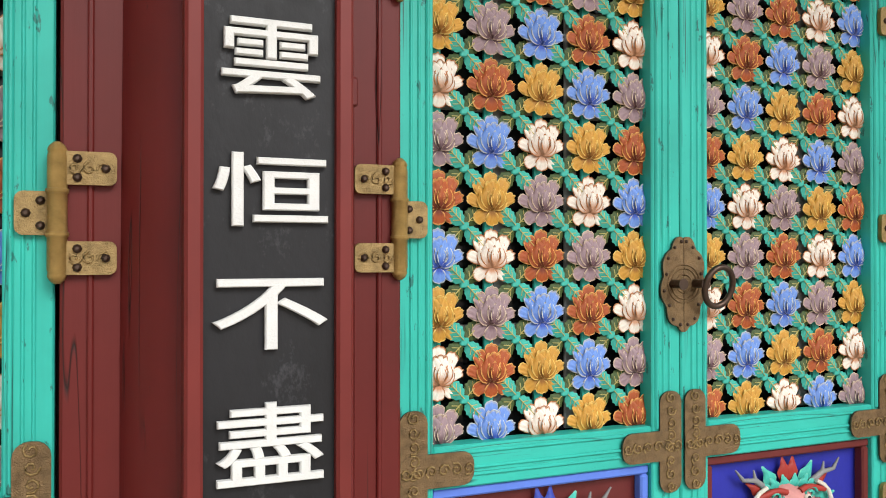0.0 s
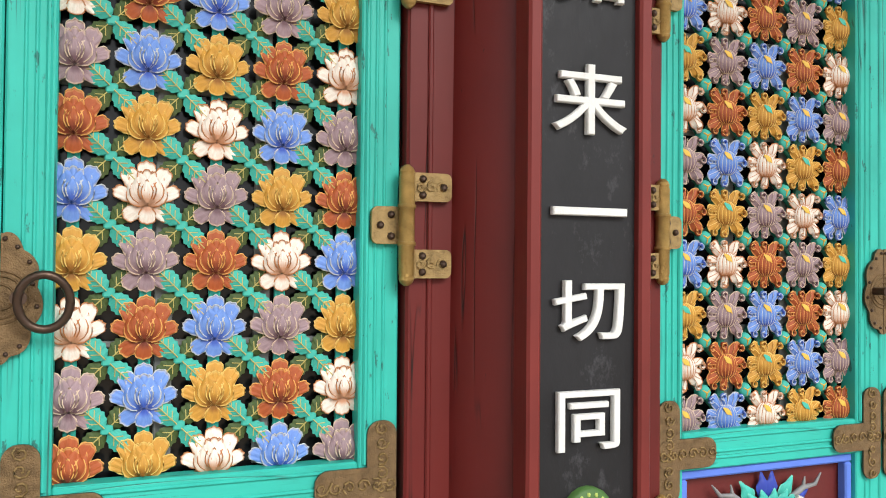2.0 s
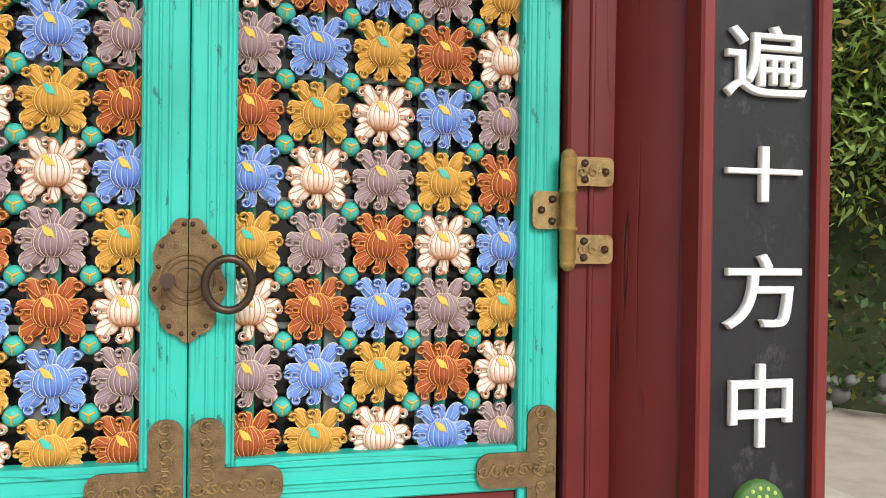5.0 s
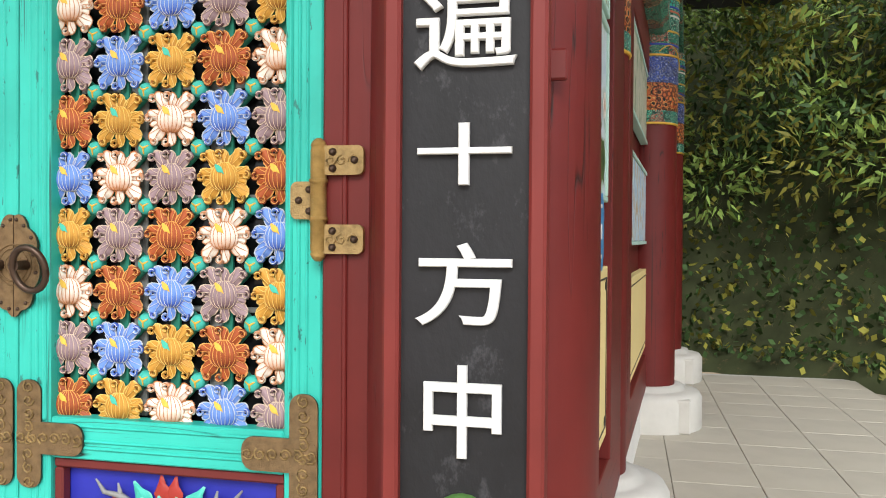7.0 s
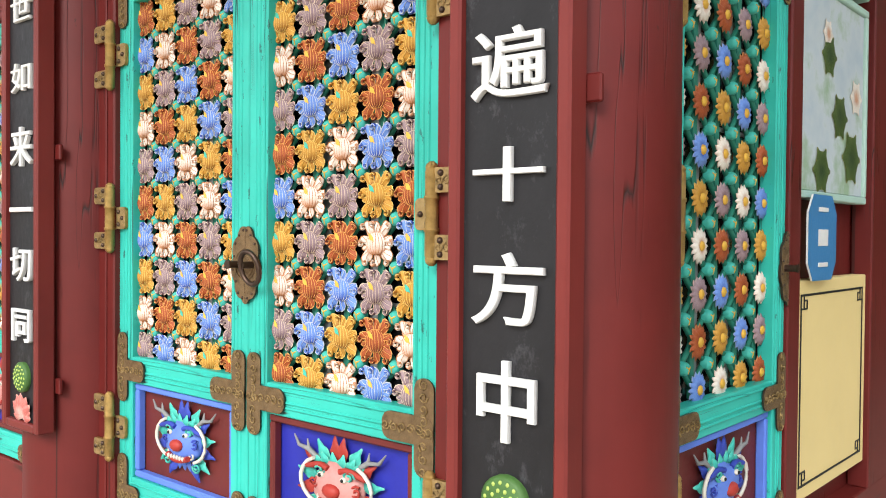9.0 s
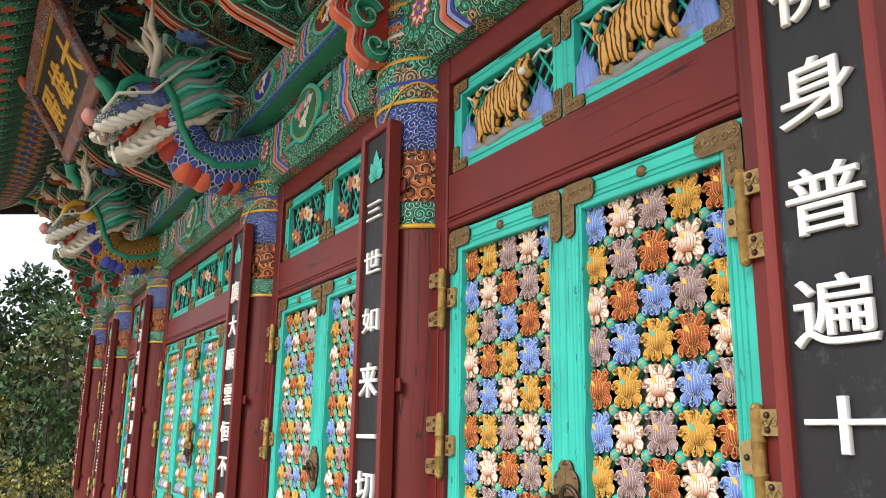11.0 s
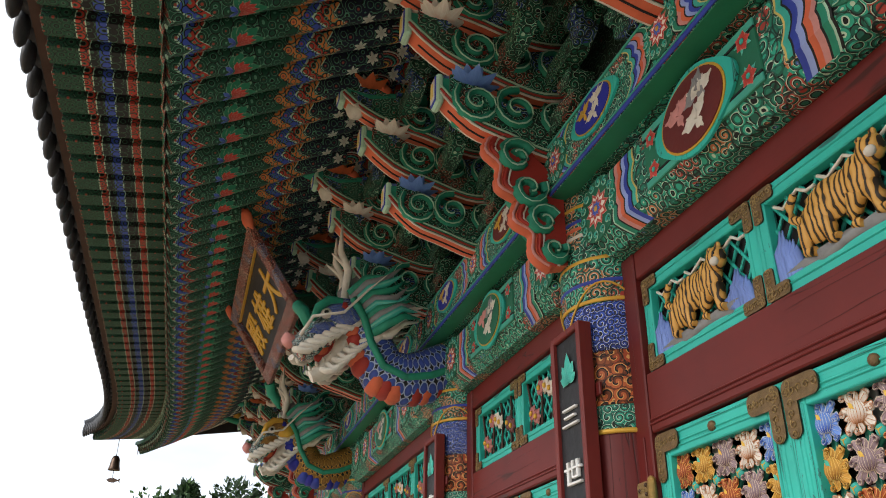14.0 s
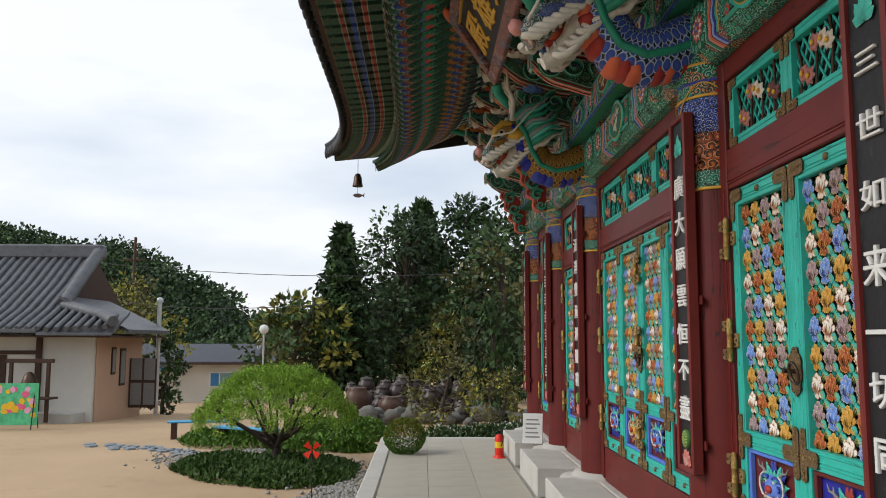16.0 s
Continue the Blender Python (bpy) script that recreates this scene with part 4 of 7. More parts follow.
emblem_pink = petal_paint("emblem_petals", (0.5, 0.12, 0.1), (0.75, 0.5, 0.4), (0.6, 0.4, 0.35))
EMBLEM = lotus_emblem()
pod_green = plain("green_pod_paint", (0.06, 0.14, 0.035), 0.5, var=0.3, scale=(20, 20, 20))
seed_lime = plain("lime_seed_paint", (0.4, 0.5, 0.12), 0.5, var=0.2)
POD = Mesh().lathe([(0.06, 0.01), (0.06, -0.006), (0.052, -0.012), (0.02, -0.016), (0.004, -0.017)], pod_green, 20, axis="y")
for rr, nn in ((0.013, 5), (0.029, 10), (0.045, 15)):
    for k in range(nn):
        POD.blob((rr * math.cos(2 * math.pi * k / nn), -0.016 + 0.1 * rr * rr * 20, rr * math.sin(2 * math.pi * k / nn)), (0.0052, 0.004, 0.0052), seed_lime, 6, 4)
POD = POD.data("seed_pod")
LEAF = Mesh()
for dg, ln in ((90, 0.12), (60, 0.085), (120, 0.085), (20, 0.06), (160, 0.06)):
    LEAF.petal((0, -0.04), radians(dg), ln, 0.05, 0.01, leaf_teal, 0, 0.2, 0.5, 4, 5, -0.004)
LEAF = LEAF.data("leaf_emblem")


def verse_board(x, text, heights):
    s = thing("verse_board", "tall black verse board with raised white characters and red frame", "sign", group="verse boards")
    w, z0, z1, y0, y1 = 0.156, 0.95, 3.25, 1.488, 1.528
    part("panel", Mesh().box(-w + 0.03, w - 0.03, y0 + 0.022, y1, z0 + 0.02, z1 - 0.02, board_black, 0.003), s)
    for q in ((-w, -w + 0.033), (w - 0.033, w)):
        part("frame", Mesh().box(q[0], q[1], y0, y1 + 0.03, z0, z1, red_lip, 0.006), s)
    for q in ((z0, z0 + 0.033), (z1 - 0.033, z1)):
        part("frame", Mesh().box(-w + 0.034, w - 0.034, y0 + 0.001, y1 + 0.03, q[0], q[1], red_lip, 0.006), s)
    for z in (1.1, 2.0, 2.9):
        part("bracket", Mesh().box(w - 0.02, w + 0.03, y1 + 0.031, 1.575, z, z + 0.06, red, 0.004), s)
    for k, ch in enumerate(text):
        z = heights[k]
        if ch == "?":
            for i in range(4):
                part("stroke", Mesh().box(-0.08 + 0.02 * (i % 2), 0.08 - 0.02 * (i % 3), y0 + 0.01, y0 + 0.022, z - 0.07 + 0.042 * i, z - 0.05 + 0.042 * i, white_letter, 0.004), s)
        else:
            key = (ch,)
            if key not in GLYPHS:
                GLYPHS[key] = letters(ch, 0.2, 0.007, white_letter)
            part("character", GLYPHS[key], s, m=pose(0, y0 + 0.014, z - 0.004) @ Matrix.Diagonal((BROAD.get(ch, (1.0, 0.92))[0], 1, BROAD.get(ch, (1.0, 0.92))[1], 1)))
    part("lotus_emblem", EMBLEM, s, "pink carved lotus", m=pose(0, y0 + 0.018, 1.06))
    part("seed_pod", POD, s, m=pose(0, y0 + 0.014, 1.155))
    part("leaf_emblem", LEAF, s, "jade carved leaf", m=pose(0, y0 + 0.018, 3.05) @ Matrix.Diagonal((1.4, 1, 1.15, 1)))
    s.matrix_basis = pose(x, 0, 0)


GLYPHS = {}
# width and height of single characters against the rest
BROAD = {"一": (1.0, 1.0), "十": (0.98, 0.72), "方": (1.0, 0.95), "中": (0.9, 1.08), "来": (0.95, 0.95), "同": (0.92, 0.84), "切": (0.95, 0.84), "不": (1.12, 0.88), "三": (0.85, 0.62), "世": (0.9, 0.7), "如": (0.92, 0.7), "恒": (1.12, 0.84), "盡": (1.06, 0.95)}
EVEN = [2.83 - 0.245 * k for k in range(7)]
VERSES = (
    ("佛身普遍十方中", (2.84, 2.59, 2.338, 2.095, 1.86, 1.615, 1.375)),
    ("三世如来一切同", (2.845, 2.6, 2.33, 2.06, 1.815, 1.6, 1.362)),
    ("廣大願雲恒不盡", (2.785, 2.546, 2.31, 2.07, 1.825, 1.594, 1.355)),
    ("汪洋覺海渺難窮", EVEN), ("???????", EVEN), ("???????", EVEN))
for x, shift, (text, heights) in zip(COLS, (0.012, 0.008, 0.02, 0.01, 0.01, 0.01), VERSES):
    verse_board(x + shift, text, heights)


# ---- vents above the doors ----
def vent(x0, x1, kind):
    v = thing("transom_vent", {"beast": "turquoise transom vent carved with striped ochre shapes and blue rocks", "bloom": "turquoise transom vent carved with pink and white blossoms"}[kind], "transom", group="transom vents")
    w, h, t = x1 - x0, 0.425, 0.062
    for q in ((0, t), (w - t, w)):
        part("stile", Mesh().box(q[0], q[1], 0, 0.05, 0, h, teal, 0.004).box(q[0] + t * 0.3, q[0] + t * 0.4, -0.004, 0.004, 0.02, h - 0.02, teal, 0.003), v)
    for q in ((0, t), (h - t, h)):
        part("rail", Mesh().box(t + 0.001, w - t - 0.001, 0.001, 0.05, q[0], q[1], teal_h, 0.004).box(t, w - t, -0.004, 0.004, q[0] + t * 0.5, q[0] + t * 0.62, teal_h, 0.003), v)
    # near-black sheet in place of the dark opening behind the carving
    part("backing", Mesh().box(t - 0.005, w - t + 0.005, 0.06, 0.07, t - 0.005, h - t + 0.005, shade_board_m, 0.001), v)
    la = Mesh()
    k = -6
    while k < 16:
        for sg in (-1, 1):
            a = Vector((t + k * 0.075, 0.04 + 0.004 * sg, t if sg > 0 else h - t))
            b = a + Vector(((h - 2 * t) * 0.75, 0, sg * (h - 2 * t)))
            p0, p1 = max(a.x, t), min(b.x, w - t)
            if p1 - p0 > 0.02:
                f = lambda X: a + (b - a) * ((X - a.x) / (b.x - a.x))
                la.tube([f(p0), f(p1)], 0.007, teal, 5)
        k += 1
    part("lattice", la, v)
    for cx, s in ((0.004, 1), (w - 0.004, -1)):
        for cz, tt in ((0.004, 1), (h - 0.004, -1)):
            part("corner_plate", strap_plate([(min(cx, cx + s * 0.05), max(cx, cx + s * 0.05), min(cz, cz + tt * 0.12), max(cz, cz + tt * 0.12)), (min(cx, cx + s * 0.12), max(cx, cx + s * 0.12), min(cz, cz + tt * 0.05), max(cz, cz + tt * 0.05))], 0.014), v, m=pose(0, -0.002, 0))
    cx, cz = w / 2, h / 2
    if kind == "beast":
        body = Mesh().blob((cx - 0.02, 0.008, cz + 0.015), (0.145, 0.034, 0.075), striped, 18, 10, 0.2).blob((cx - 0.1, 0.002, cz - 0.03), (0.075, 0.034, 0.075), striped, 14, 8, 0.15).blob((cx + 0.1, 0.0, cz + 0.02), (0.07, 0.034, 0.08), striped, 14, 8, 0.15)
        body.blob((cx + 0.165, -0.01, cz + 0.07), (0.052, 0.034, 0.05), striped, 14, 8, 0.1)
        for q in (0.135, 0.19):
            body.blob((cx + q, -0.012, cz + 0.118), (0.014, 0.01, 0.015), striped, 8, 5)
        body.blob((cx + 0.185, -0.034, cz + 0.05), (0.022, 0.016, 0.018), white_paint, 8, 5)
        for q in (0.158, 0.188):
            body.blob((cx + q, -0.036, cz + 0.082), (0.0075, 0.006, 0.0065), ink, 6, 4)
        for q, lean in ((-0.15, -0.01), (-0.08, 0.03), (0.07, -0.02), (0.13, 0.02)):
            body.tube([(cx + q, 0.0, cz - 0.03), (cx + q + lean, -0.004, cz - 0.085), (cx + q + lean, -0.004, cz - 0.118), (cx + q + lean + 0.03, -0.008, cz - 0.128)], [0.034, 0.024, 0.02, 0.017], striped, 8)
        body.tube([(cx - 0.17, 0.008, cz + 0.0), (cx - 0.215, 0.006, cz + 0.03), (cx - 0.22, 0.006, cz + 0.08), (cx - 0.19, 0.006, cz + 0.115)], [0.018, 0.017, 0.016, 0.012], striped, 8)
        part("carving", body, v, "striped ochre carving")
        for q, hh in ((0.24, 0.17), (0.2, 0.1), (0.28, 0.12), (-0.25, 0.14), (-0.29, 0.2)):
            if t < cx + q < w - t:
                rocks = Mesh()
                for e in (-0.024, -0.008, 0.01, 0.026):
                    rocks.tube([(cx + q + e, 0.02, t), (cx + q + e * 0.9, 0.008, t + hh * 0.5), (cx + q + e * 0.8, 0.015, t + hh * (1 - 12 * abs(e)))], [0.02, 0.015, 0.003], rock_blue, 5)
                part("rock", rocks, v, "blue painted rock")
        part("bank", Mesh().blob((cx, 0.02, t + 0.012), (w * 0.36, 0.03, 0.03), grey_paint, 16, 6, 0.6), v)
        cl = Mesh()
        for q in (-0.22, 0.0, 0.2):
            cl.tube([(cx + q + 0.04 * i, 0.016, h - t - 0.035 + 0.018 * math.sin(i * 1.9)) for i in range(-2, 4)], 0.007, white_paint, 6)
        part("cloud", cl, v, "white cloud scrolls")
    else:
        for i in range(7):
            q = Vector((t + 0.06 + (w - 2 * t - 0.12) * ((i * 0.37 + 0.1) % 1), 0.012, t + 0.06 + (h - 2 * t - 0.12) * ((i * 0.61 + 0.2) % 1)))
            b = Mesh()
            for k in range(6):
                b.petal((0, 0), k * math.pi / 3 + i, 0.055, 0.05, 0.012, BLOOM[i % 3], -0.004, 0.4, 0.5, 3, 4, 0)
            b.blob((0, -0.012, 0), (0.016, 0.012, 0.016), gold, 8, 4)
            part("blossom", b, v, m=pose(*q))
        for i in range(4):
            st = Mesh().tube([(t + 0.05 + i * w * 0.2, 0.026, t), (t + 0.08 + i * w * 0.2, 0.02, cz), (t + 0.02 + i * w * 0.22, 0.026, h - t)], 0.008, wood_dark, 6)
            part("branch", st, v)
    v.matrix_basis = pose(x0, FACE - 0.015, 2.962)


striped, sb = shell("striped_ochre", 0.5)
wv = node(striped, "TexWave", Scale=13.0, Distortion=7.0, Detail=2.0)
link(striped, coords(striped, (1, 1, 0.6)), wv.inputs["Vector"])
finish(striped, sb, ramp(striped, wv.outputs["Fac"], [(0.0, (0.03, 0.02, 0.012)), (0.2, (0.04, 0.025, 0.012)), (0.28, (0.5, 0.24, 0.04)), (1.0, (0.6, 0.34, 0.09))]), wv.outputs["Fac"], 0.2)
rock_blue = plain("blue_rock_paint", (0.16, 0.24, 0.55), 0.5, var=0.4, scale=(12, 12, 3))
wood_dark = plain("dark_brown_wood", (0.06, 0.03, 0.02), 0.6, var=0.3)
BLOOM = [petal_paint("pink_bloom", (0.42, 0.16, 0.14), (0.65, 0.4, 0.35), (0.25, 0.06, 0.06)), petal_paint("white_bloom", (0.68, 0.6, 0.5), (0.75, 0.68, 0.6), (0.45, 0.25, 0.18)), petal_paint("wine_bloom", (0.14, 0.05, 0.05), (0.3, 0.14, 0.12), (0.06, 0.02, 0.02))]
for k, (x0, x1) in enumerate(BAYS):
    cnt = 3 if k == 2 else 2
    for i in range(cnt):
        vent(x0 + 0.004 + (x1 - x0 - 0.008) / cnt * i, x0 + 0.004 + (x1 - x0 - 0.008) / cnt * (i + 1) - 0.002, "beast" if k == 0 else "bloom")

# ---- painted beams ----


def medallion(bay_mid, y, z, rx, rz, centre, shapes, parent):
    md = part("medallion", Mesh().prism([(bay_mid + rx * 1.3 * math.cos(q) * (1 + 0.05 * math.cos(4 * q)), z + rz * 1.16 * math.sin(q) * (1 + 0.05 * math.cos(4 * q))) for q in [i * math.pi / 20 for i in range(40)]], y - 0.012, y, teal), parent)
    part("gold_rim", Mesh().prism([(bay_mid + rx * 1.06 * math.cos(q), z + rz * 1.06 * math.sin(q)) for q in [i * math.pi / 20 for i in range(40)]], y - 0.016, y - 0.0125, gold), md)
    part("field", Mesh().prism([(bay_mid + rx * math.cos(q), z + rz * math.sin(q)) for q in [i * math.pi / 20 for i in range(40)]], y - 0.02, y - 0.0165, centre), md)
    for i, m in enumerate(shapes):
        a = 0.6 + i * 2.2
        cx, cz = bay_mid + rx * 0.42 * math.cos(a), z + rz * 0.42 * math.sin(a)
        bw = Mesh()
        for deg, ln, wd in ((155, 0.5, 0.3), (25, 0.5, 0.3), (120, 0.36, 0.22), (60, 0.36, 0.22), (-80, 0.34, 0.24)):
            bw.petal((cx, cz), radians(deg + 14 * i), rx * ln, rz * wd * 1.3, 0.003, m, 0, 0.2, 0.02, 3, 4, y - 0.021)
        bw.tube([(cx, y - 0.022, cz), (cx + rx * 0.06, y - 0.022, cz + rz * 0.2), (cx + rx * 0.02, y - 0.022, cz + rz * 0.36)], [0.009, 0.006, 0.004], m, 6)
        part("brushwork", bw, md)


under_m = plain("green_underside", (0.02, 0.18, 0.09), 0.5)
light_blue = plain("pale_blue_paint", (0.28, 0.36, 0.68), 0.5, var=0.2)
yellow_line = plain("yellow_line_paint", (0.62, 0.48, 0.14), 0.5, var=0.15)
mint_edge = plain("aqua_edge_paint", (0.06, 0.36, 0.27), 0.5)


def bands(x, d, z0, z1, y, chamfer, step=0.027):
    """Scalloped stripes across a beam's face, outwards from x in direction d."""
    m, n = Mesh(), 18
    tones = (yellow_line, leaf_teal, ink, blue_paint, light_blue, ink, orange_paint, pink_paint, ink, jade, mint_line, ink)
    for k, mm in enumerate(tones):
        wide = step * (0.35 if mm in (ink, yellow_line, mint_line) else 1.0)
        vs = []
        for i in range(n + 1):
            t = i / n
            z = z0 + (z1 - z0) * t
            bow = 0.05 * math.sin(math.pi * t) + 0.022 * abs(math.sin(3 * math.pi * t))
            yy = y - 0.003 - 0.0004 * k + max(0.0, chamfer - (z - z0), chamfer - (z1 - z))
            vs += [(x + d * bow, yy, z), (x + d * (bow + wide), yy, z), (x + d * bow, yy + 0.006, z), (x + d * (bow + wide), yy + 0.006, z)]
        fs = []
        for i in range(n):
            o, q = i * 4, i * 4 + 4
            fs += [[o, o + 1, q + 1, q], [o + 1, o + 3, q + 3, q + 1], [o + 2, o, q, q + 2], [o + 3, o + 2, q + 2, q + 3]]
        m.add(vs, fs, mm)
        x += d * wide
    return m


def rosette():
    """A lotus seen from above within rings of curling leaves."""
    m = Mesh().lathe([(0.172, 0.0), (0.172, -0.003), (0.16, -0.0035)], green_paint, 28, axis="y")
    for k in range(14):
        q = 2 * math.pi * k / 14
        m.tube(spiral(0.138 * math.cos(q), 0.138 * math.sin(q), 0.026, 1.2, 10, q, 1, -0.006, 0.75), 0.0055, leaf_teal, 4)
        m.tube(spiral(0.138 * math.cos(q), 0.138 * math.sin(q), 0.03, 1.0, 9, q, 1, -0.0085, 0.6), 0.0022, mint_line, 3, False)
    for r, nn, mm, w in ((0.108, 10, motif_red, 0.05), (0.085, 10, PETALS["white"], 0.036), (0.066, 8, motif_red, 0.034), (0.044, 8, motif_blue, 0.024)):
        for k in range(nn):
            m.petal((0, 0), 2 * math.pi * (k + 0.5 * (nn == 8)) / nn, r, w, 0.003, mm, 0, 0, 0.05, 2, 4, -0.006 - (0.11 - r) * 0.09)
    m.blob((0, -0.014, 0), (0.017, 0.006, 0.017), gold, 10, 4)
    return m.data("rosette")


def small_blossom():
    m = Mesh()
    for k in range(5):
        m.petal((0, 0), 2 * math.pi * k / 5, 0.044, 0.036, 0.003, motif_red, 0, 0.1, 0.05, 3, 4, -0.002)
    for k in range(5):
        m.petal((0, 0), 2 * math.pi * (k + 0.5) / 5, 0.052, 0.02, 0.002, leaf_teal, 0, 0, 0.05, 2, 3, 0.0)
    return m.blob((0, -0.005, 0), (0.012, 0.005, 0.012), leaf_teal, 8, 4).data("blossom")


motif_red, motif_blue, motif_white = petal_paint("motif_red_paint", (0.5, 0.06, 0.045), (0.7, 0.66, 0.55), (0.34, 0.03, 0.02)), petal_paint("motif_blue_paint", (0.06, 0.12, 0.5), (0.55, 0.62, 0.65), (0.03, 0.06, 0.3)), petal_paint("motif_white_paint", (0.6, 0.6, 0.52), (0.7, 0.7, 0.62), (0.45, 0.42, 0.36))
motif_green = petal_paint("motif_green_paint", (0.02, 0.2, 0.11), (0.5, 0.62, 0.45), (0.01, 0.1, 0.055))
mint_line = plain("mint_line_paint", (0.4, 0.6, 0.45), 0.5)
ROSETTE, BLOSSOM = rosette(), small_blossom()


def beam_pair(a, b):
    """The tie beam between two columns and the wide plate on it, with painted heads and ovals."""
    t = thing("painted_beam", "painted timber beam with scrollwork, rainbow bands and oval medallion", "beam", group="painted beams")
    x0, x1, mid = b + 0.2, a - 0.2, (a + b) / 2
    part("beam", Mesh().box(x0, x1, 1.56, 1.95, BEAM + 0.002, PLATE - 0.002, swirl, 0.07), t)
    for d in (-1, 1):
        part("rainbow_bands", bands(mid + d * 0.43, d, BEAM + 0.006, PLATE - 0.006, 1.56, 0.07), t, "wavy rainbow bands")
        for cx in [mid + d * (0.82 + 0.42 * k) for k in range(3) if 0.82 + 0.42 * k < (a - b) / 2 - 0.24]:
            part("rosette", ROSETTE, t, "painted lotus rosette", m=pose(cx, 1.557, (BEAM + PLATE) / 2 + 0.01) @ Matrix.Diagonal((1.05, 1, 0.92, 1)))
    for z in (BEAM + 0.075, PLATE - 0.11):
        part("edge", Mesh().box(mid - 0.38, mid + 0.38, 1.548, 1.556, z, z + 0.032, mint_edge, 0.002), t)
        part("dark_line", Mesh().box(mid - 0.38, mid + 0.38, 1.5475, 1.5555, z + (0.034 if z < BEAM + 0.1 else -0.012), z + (0.044 if z < BEAM + 0.1 else -0.002), ink, 0.001), t)
    part("panel", Mesh().box(mid - 0.38, mid + 0.38, 1.552, 1.57, BEAM + 0.072, PLATE - 0.075, green_paint, 0.004), t)
    for d in (-1, 1):
        for dz in (-0.075, 0.075):
            part("blossom", BLOSSOM, t, m=pose(mid + d * 0.315, 1.55, (BEAM + PLATE) / 2 + dz))
    medallion(mid, 1.55, (BEAM + PLATE) / 2, 0.2, 0.15, maroon if a == COLS[0] else green_paint, [white_paint, pink_paint, white_paint, grey_paint], t)
    p0, p1 = b + 0.002, a - 0.002
    u = thing("beam_plate", "wide painted plate above the beam with blue oval panel", "beam", group="beam plates")
    part("plate", Mesh().box(p0, p1, 1.45, 1.98, PLATE, PLATE_TOP, swirl_fine, 0.006), u)
    part("underside", Mesh().box(p0, p1, 1.452, 1.555, PLATE - 0.006, PLATE - 0.001, under_m, 0.001), u)
    part("lower_edge", Mesh().box(p0, p1, 1.442, 1.45, PLATE, PLATE + 0.022, blue_paint, 0.002), u, "blue edge line")
    part("aqua_line", Mesh().box(p0, p1, 1.441, 1.4495, PLATE + 0.026, PLATE + 0.034, mint_edge, 0.002), u)
    part("upper_line", Mesh().box(p0, p1, 1.441, 1.4495, PLATE_TOP - 0.018, PLATE_TOP - 0.004, mint_edge, 0.002), u)
    n = 2 if a - b < 3 else 3
    for i in range(n):
        medallion(b + (a - b) * (i + 0.5) / n, 1.447, (PLATE + PLATE_TOP) / 2 + 0.02, 0.17, 0.09, deep_blue if i % 2 == 0 else maroon, [white_paint, gold, white_paint], u)
        for d in (-1, 1):
            part("rainbow_bands", bands(b + (a - b) * (i + 0.5) / n + d * 0.27, d, PLATE + 0.04, PLATE_TOP - 0.022, 1.449, 0.0, 0.022), u, "wavy rainbow bands")
    for i in range(n + 1):
        cx = min(max(b + (a - b) * i / n, p0 + 0.13), p1 - 0.13)
        part("rosette", ROSETTE, u, "painted lotus rosette", m=pose(cx, 1.446, (PLATE + PLATE_TOP) / 2 + 0.01) @ Matrix.Diagonal((0.72, 1, 0.7, 1)))


for a, b in zip(COLS[:-1], COLS[1:]):
    beam_pair(a, b)
for x in (COLS[-1] - 0.62, SIDE + 0.28):
    e = thing("beam_end", "projecting painted beam end beyond the corner column", "beam", group="beam ends")
    part("lower_end", Mesh().box(x, x + 0.34, 1.6, 1.94, BEAM + 0.05, PLATE - 0.004, swirl, 0.03), e)
    part("upper_end", Mesh().box(x - 0.05, x + 0.4, 1.5, 1.98, PLATE + 0.002, PLATE_TOP, swirl_fine, 0.01), e)
# closes the void over the beams; its deep shade is painted in
single("wall_over_beams", Mesh().box(COLS[-1], SIDE, 1.66, 1.8, PLATE_TOP, 6.0, swirl_shaded, 0.01), "scroll-painted wall between the roof brackets, eave shade put into its colour", "wall", kind="structure")


# ---- roof brackets ----
def tongue(root, tip, z0, z1, dip, n=14):
    """The outline of a bracket arm from root to tip, curling up at the tip."""
    top, bot = [], []
    for i in range(n + 1):
        t = i / n
        y = root + (tip - root) * t
        c = z0 + (z1 - z0) * t * t * 0.9 - dip * math.sin(math.pi * min(1, t * 1.1)) + 0.1 * max(0, t - 0.75)
        th = 0.125 * (1 - t) ** 0.5 + 0.05 + 0.025 * math.sin(t * 9)
        top.append((y, c + th * 0.6))
        bot.append((y, c - th))
    return top + bot[::-1]


bracket_m = ornament("bracket_paint", 20.0, (0.015, 0.17, 0.1), (0.42, 0.62, 0.46), [(0.3, 0.03, 0.02), (0.28, 0.03, 0.02), (0.02, 0.2, 0.12), (0.03, 0.06, 0.3)])


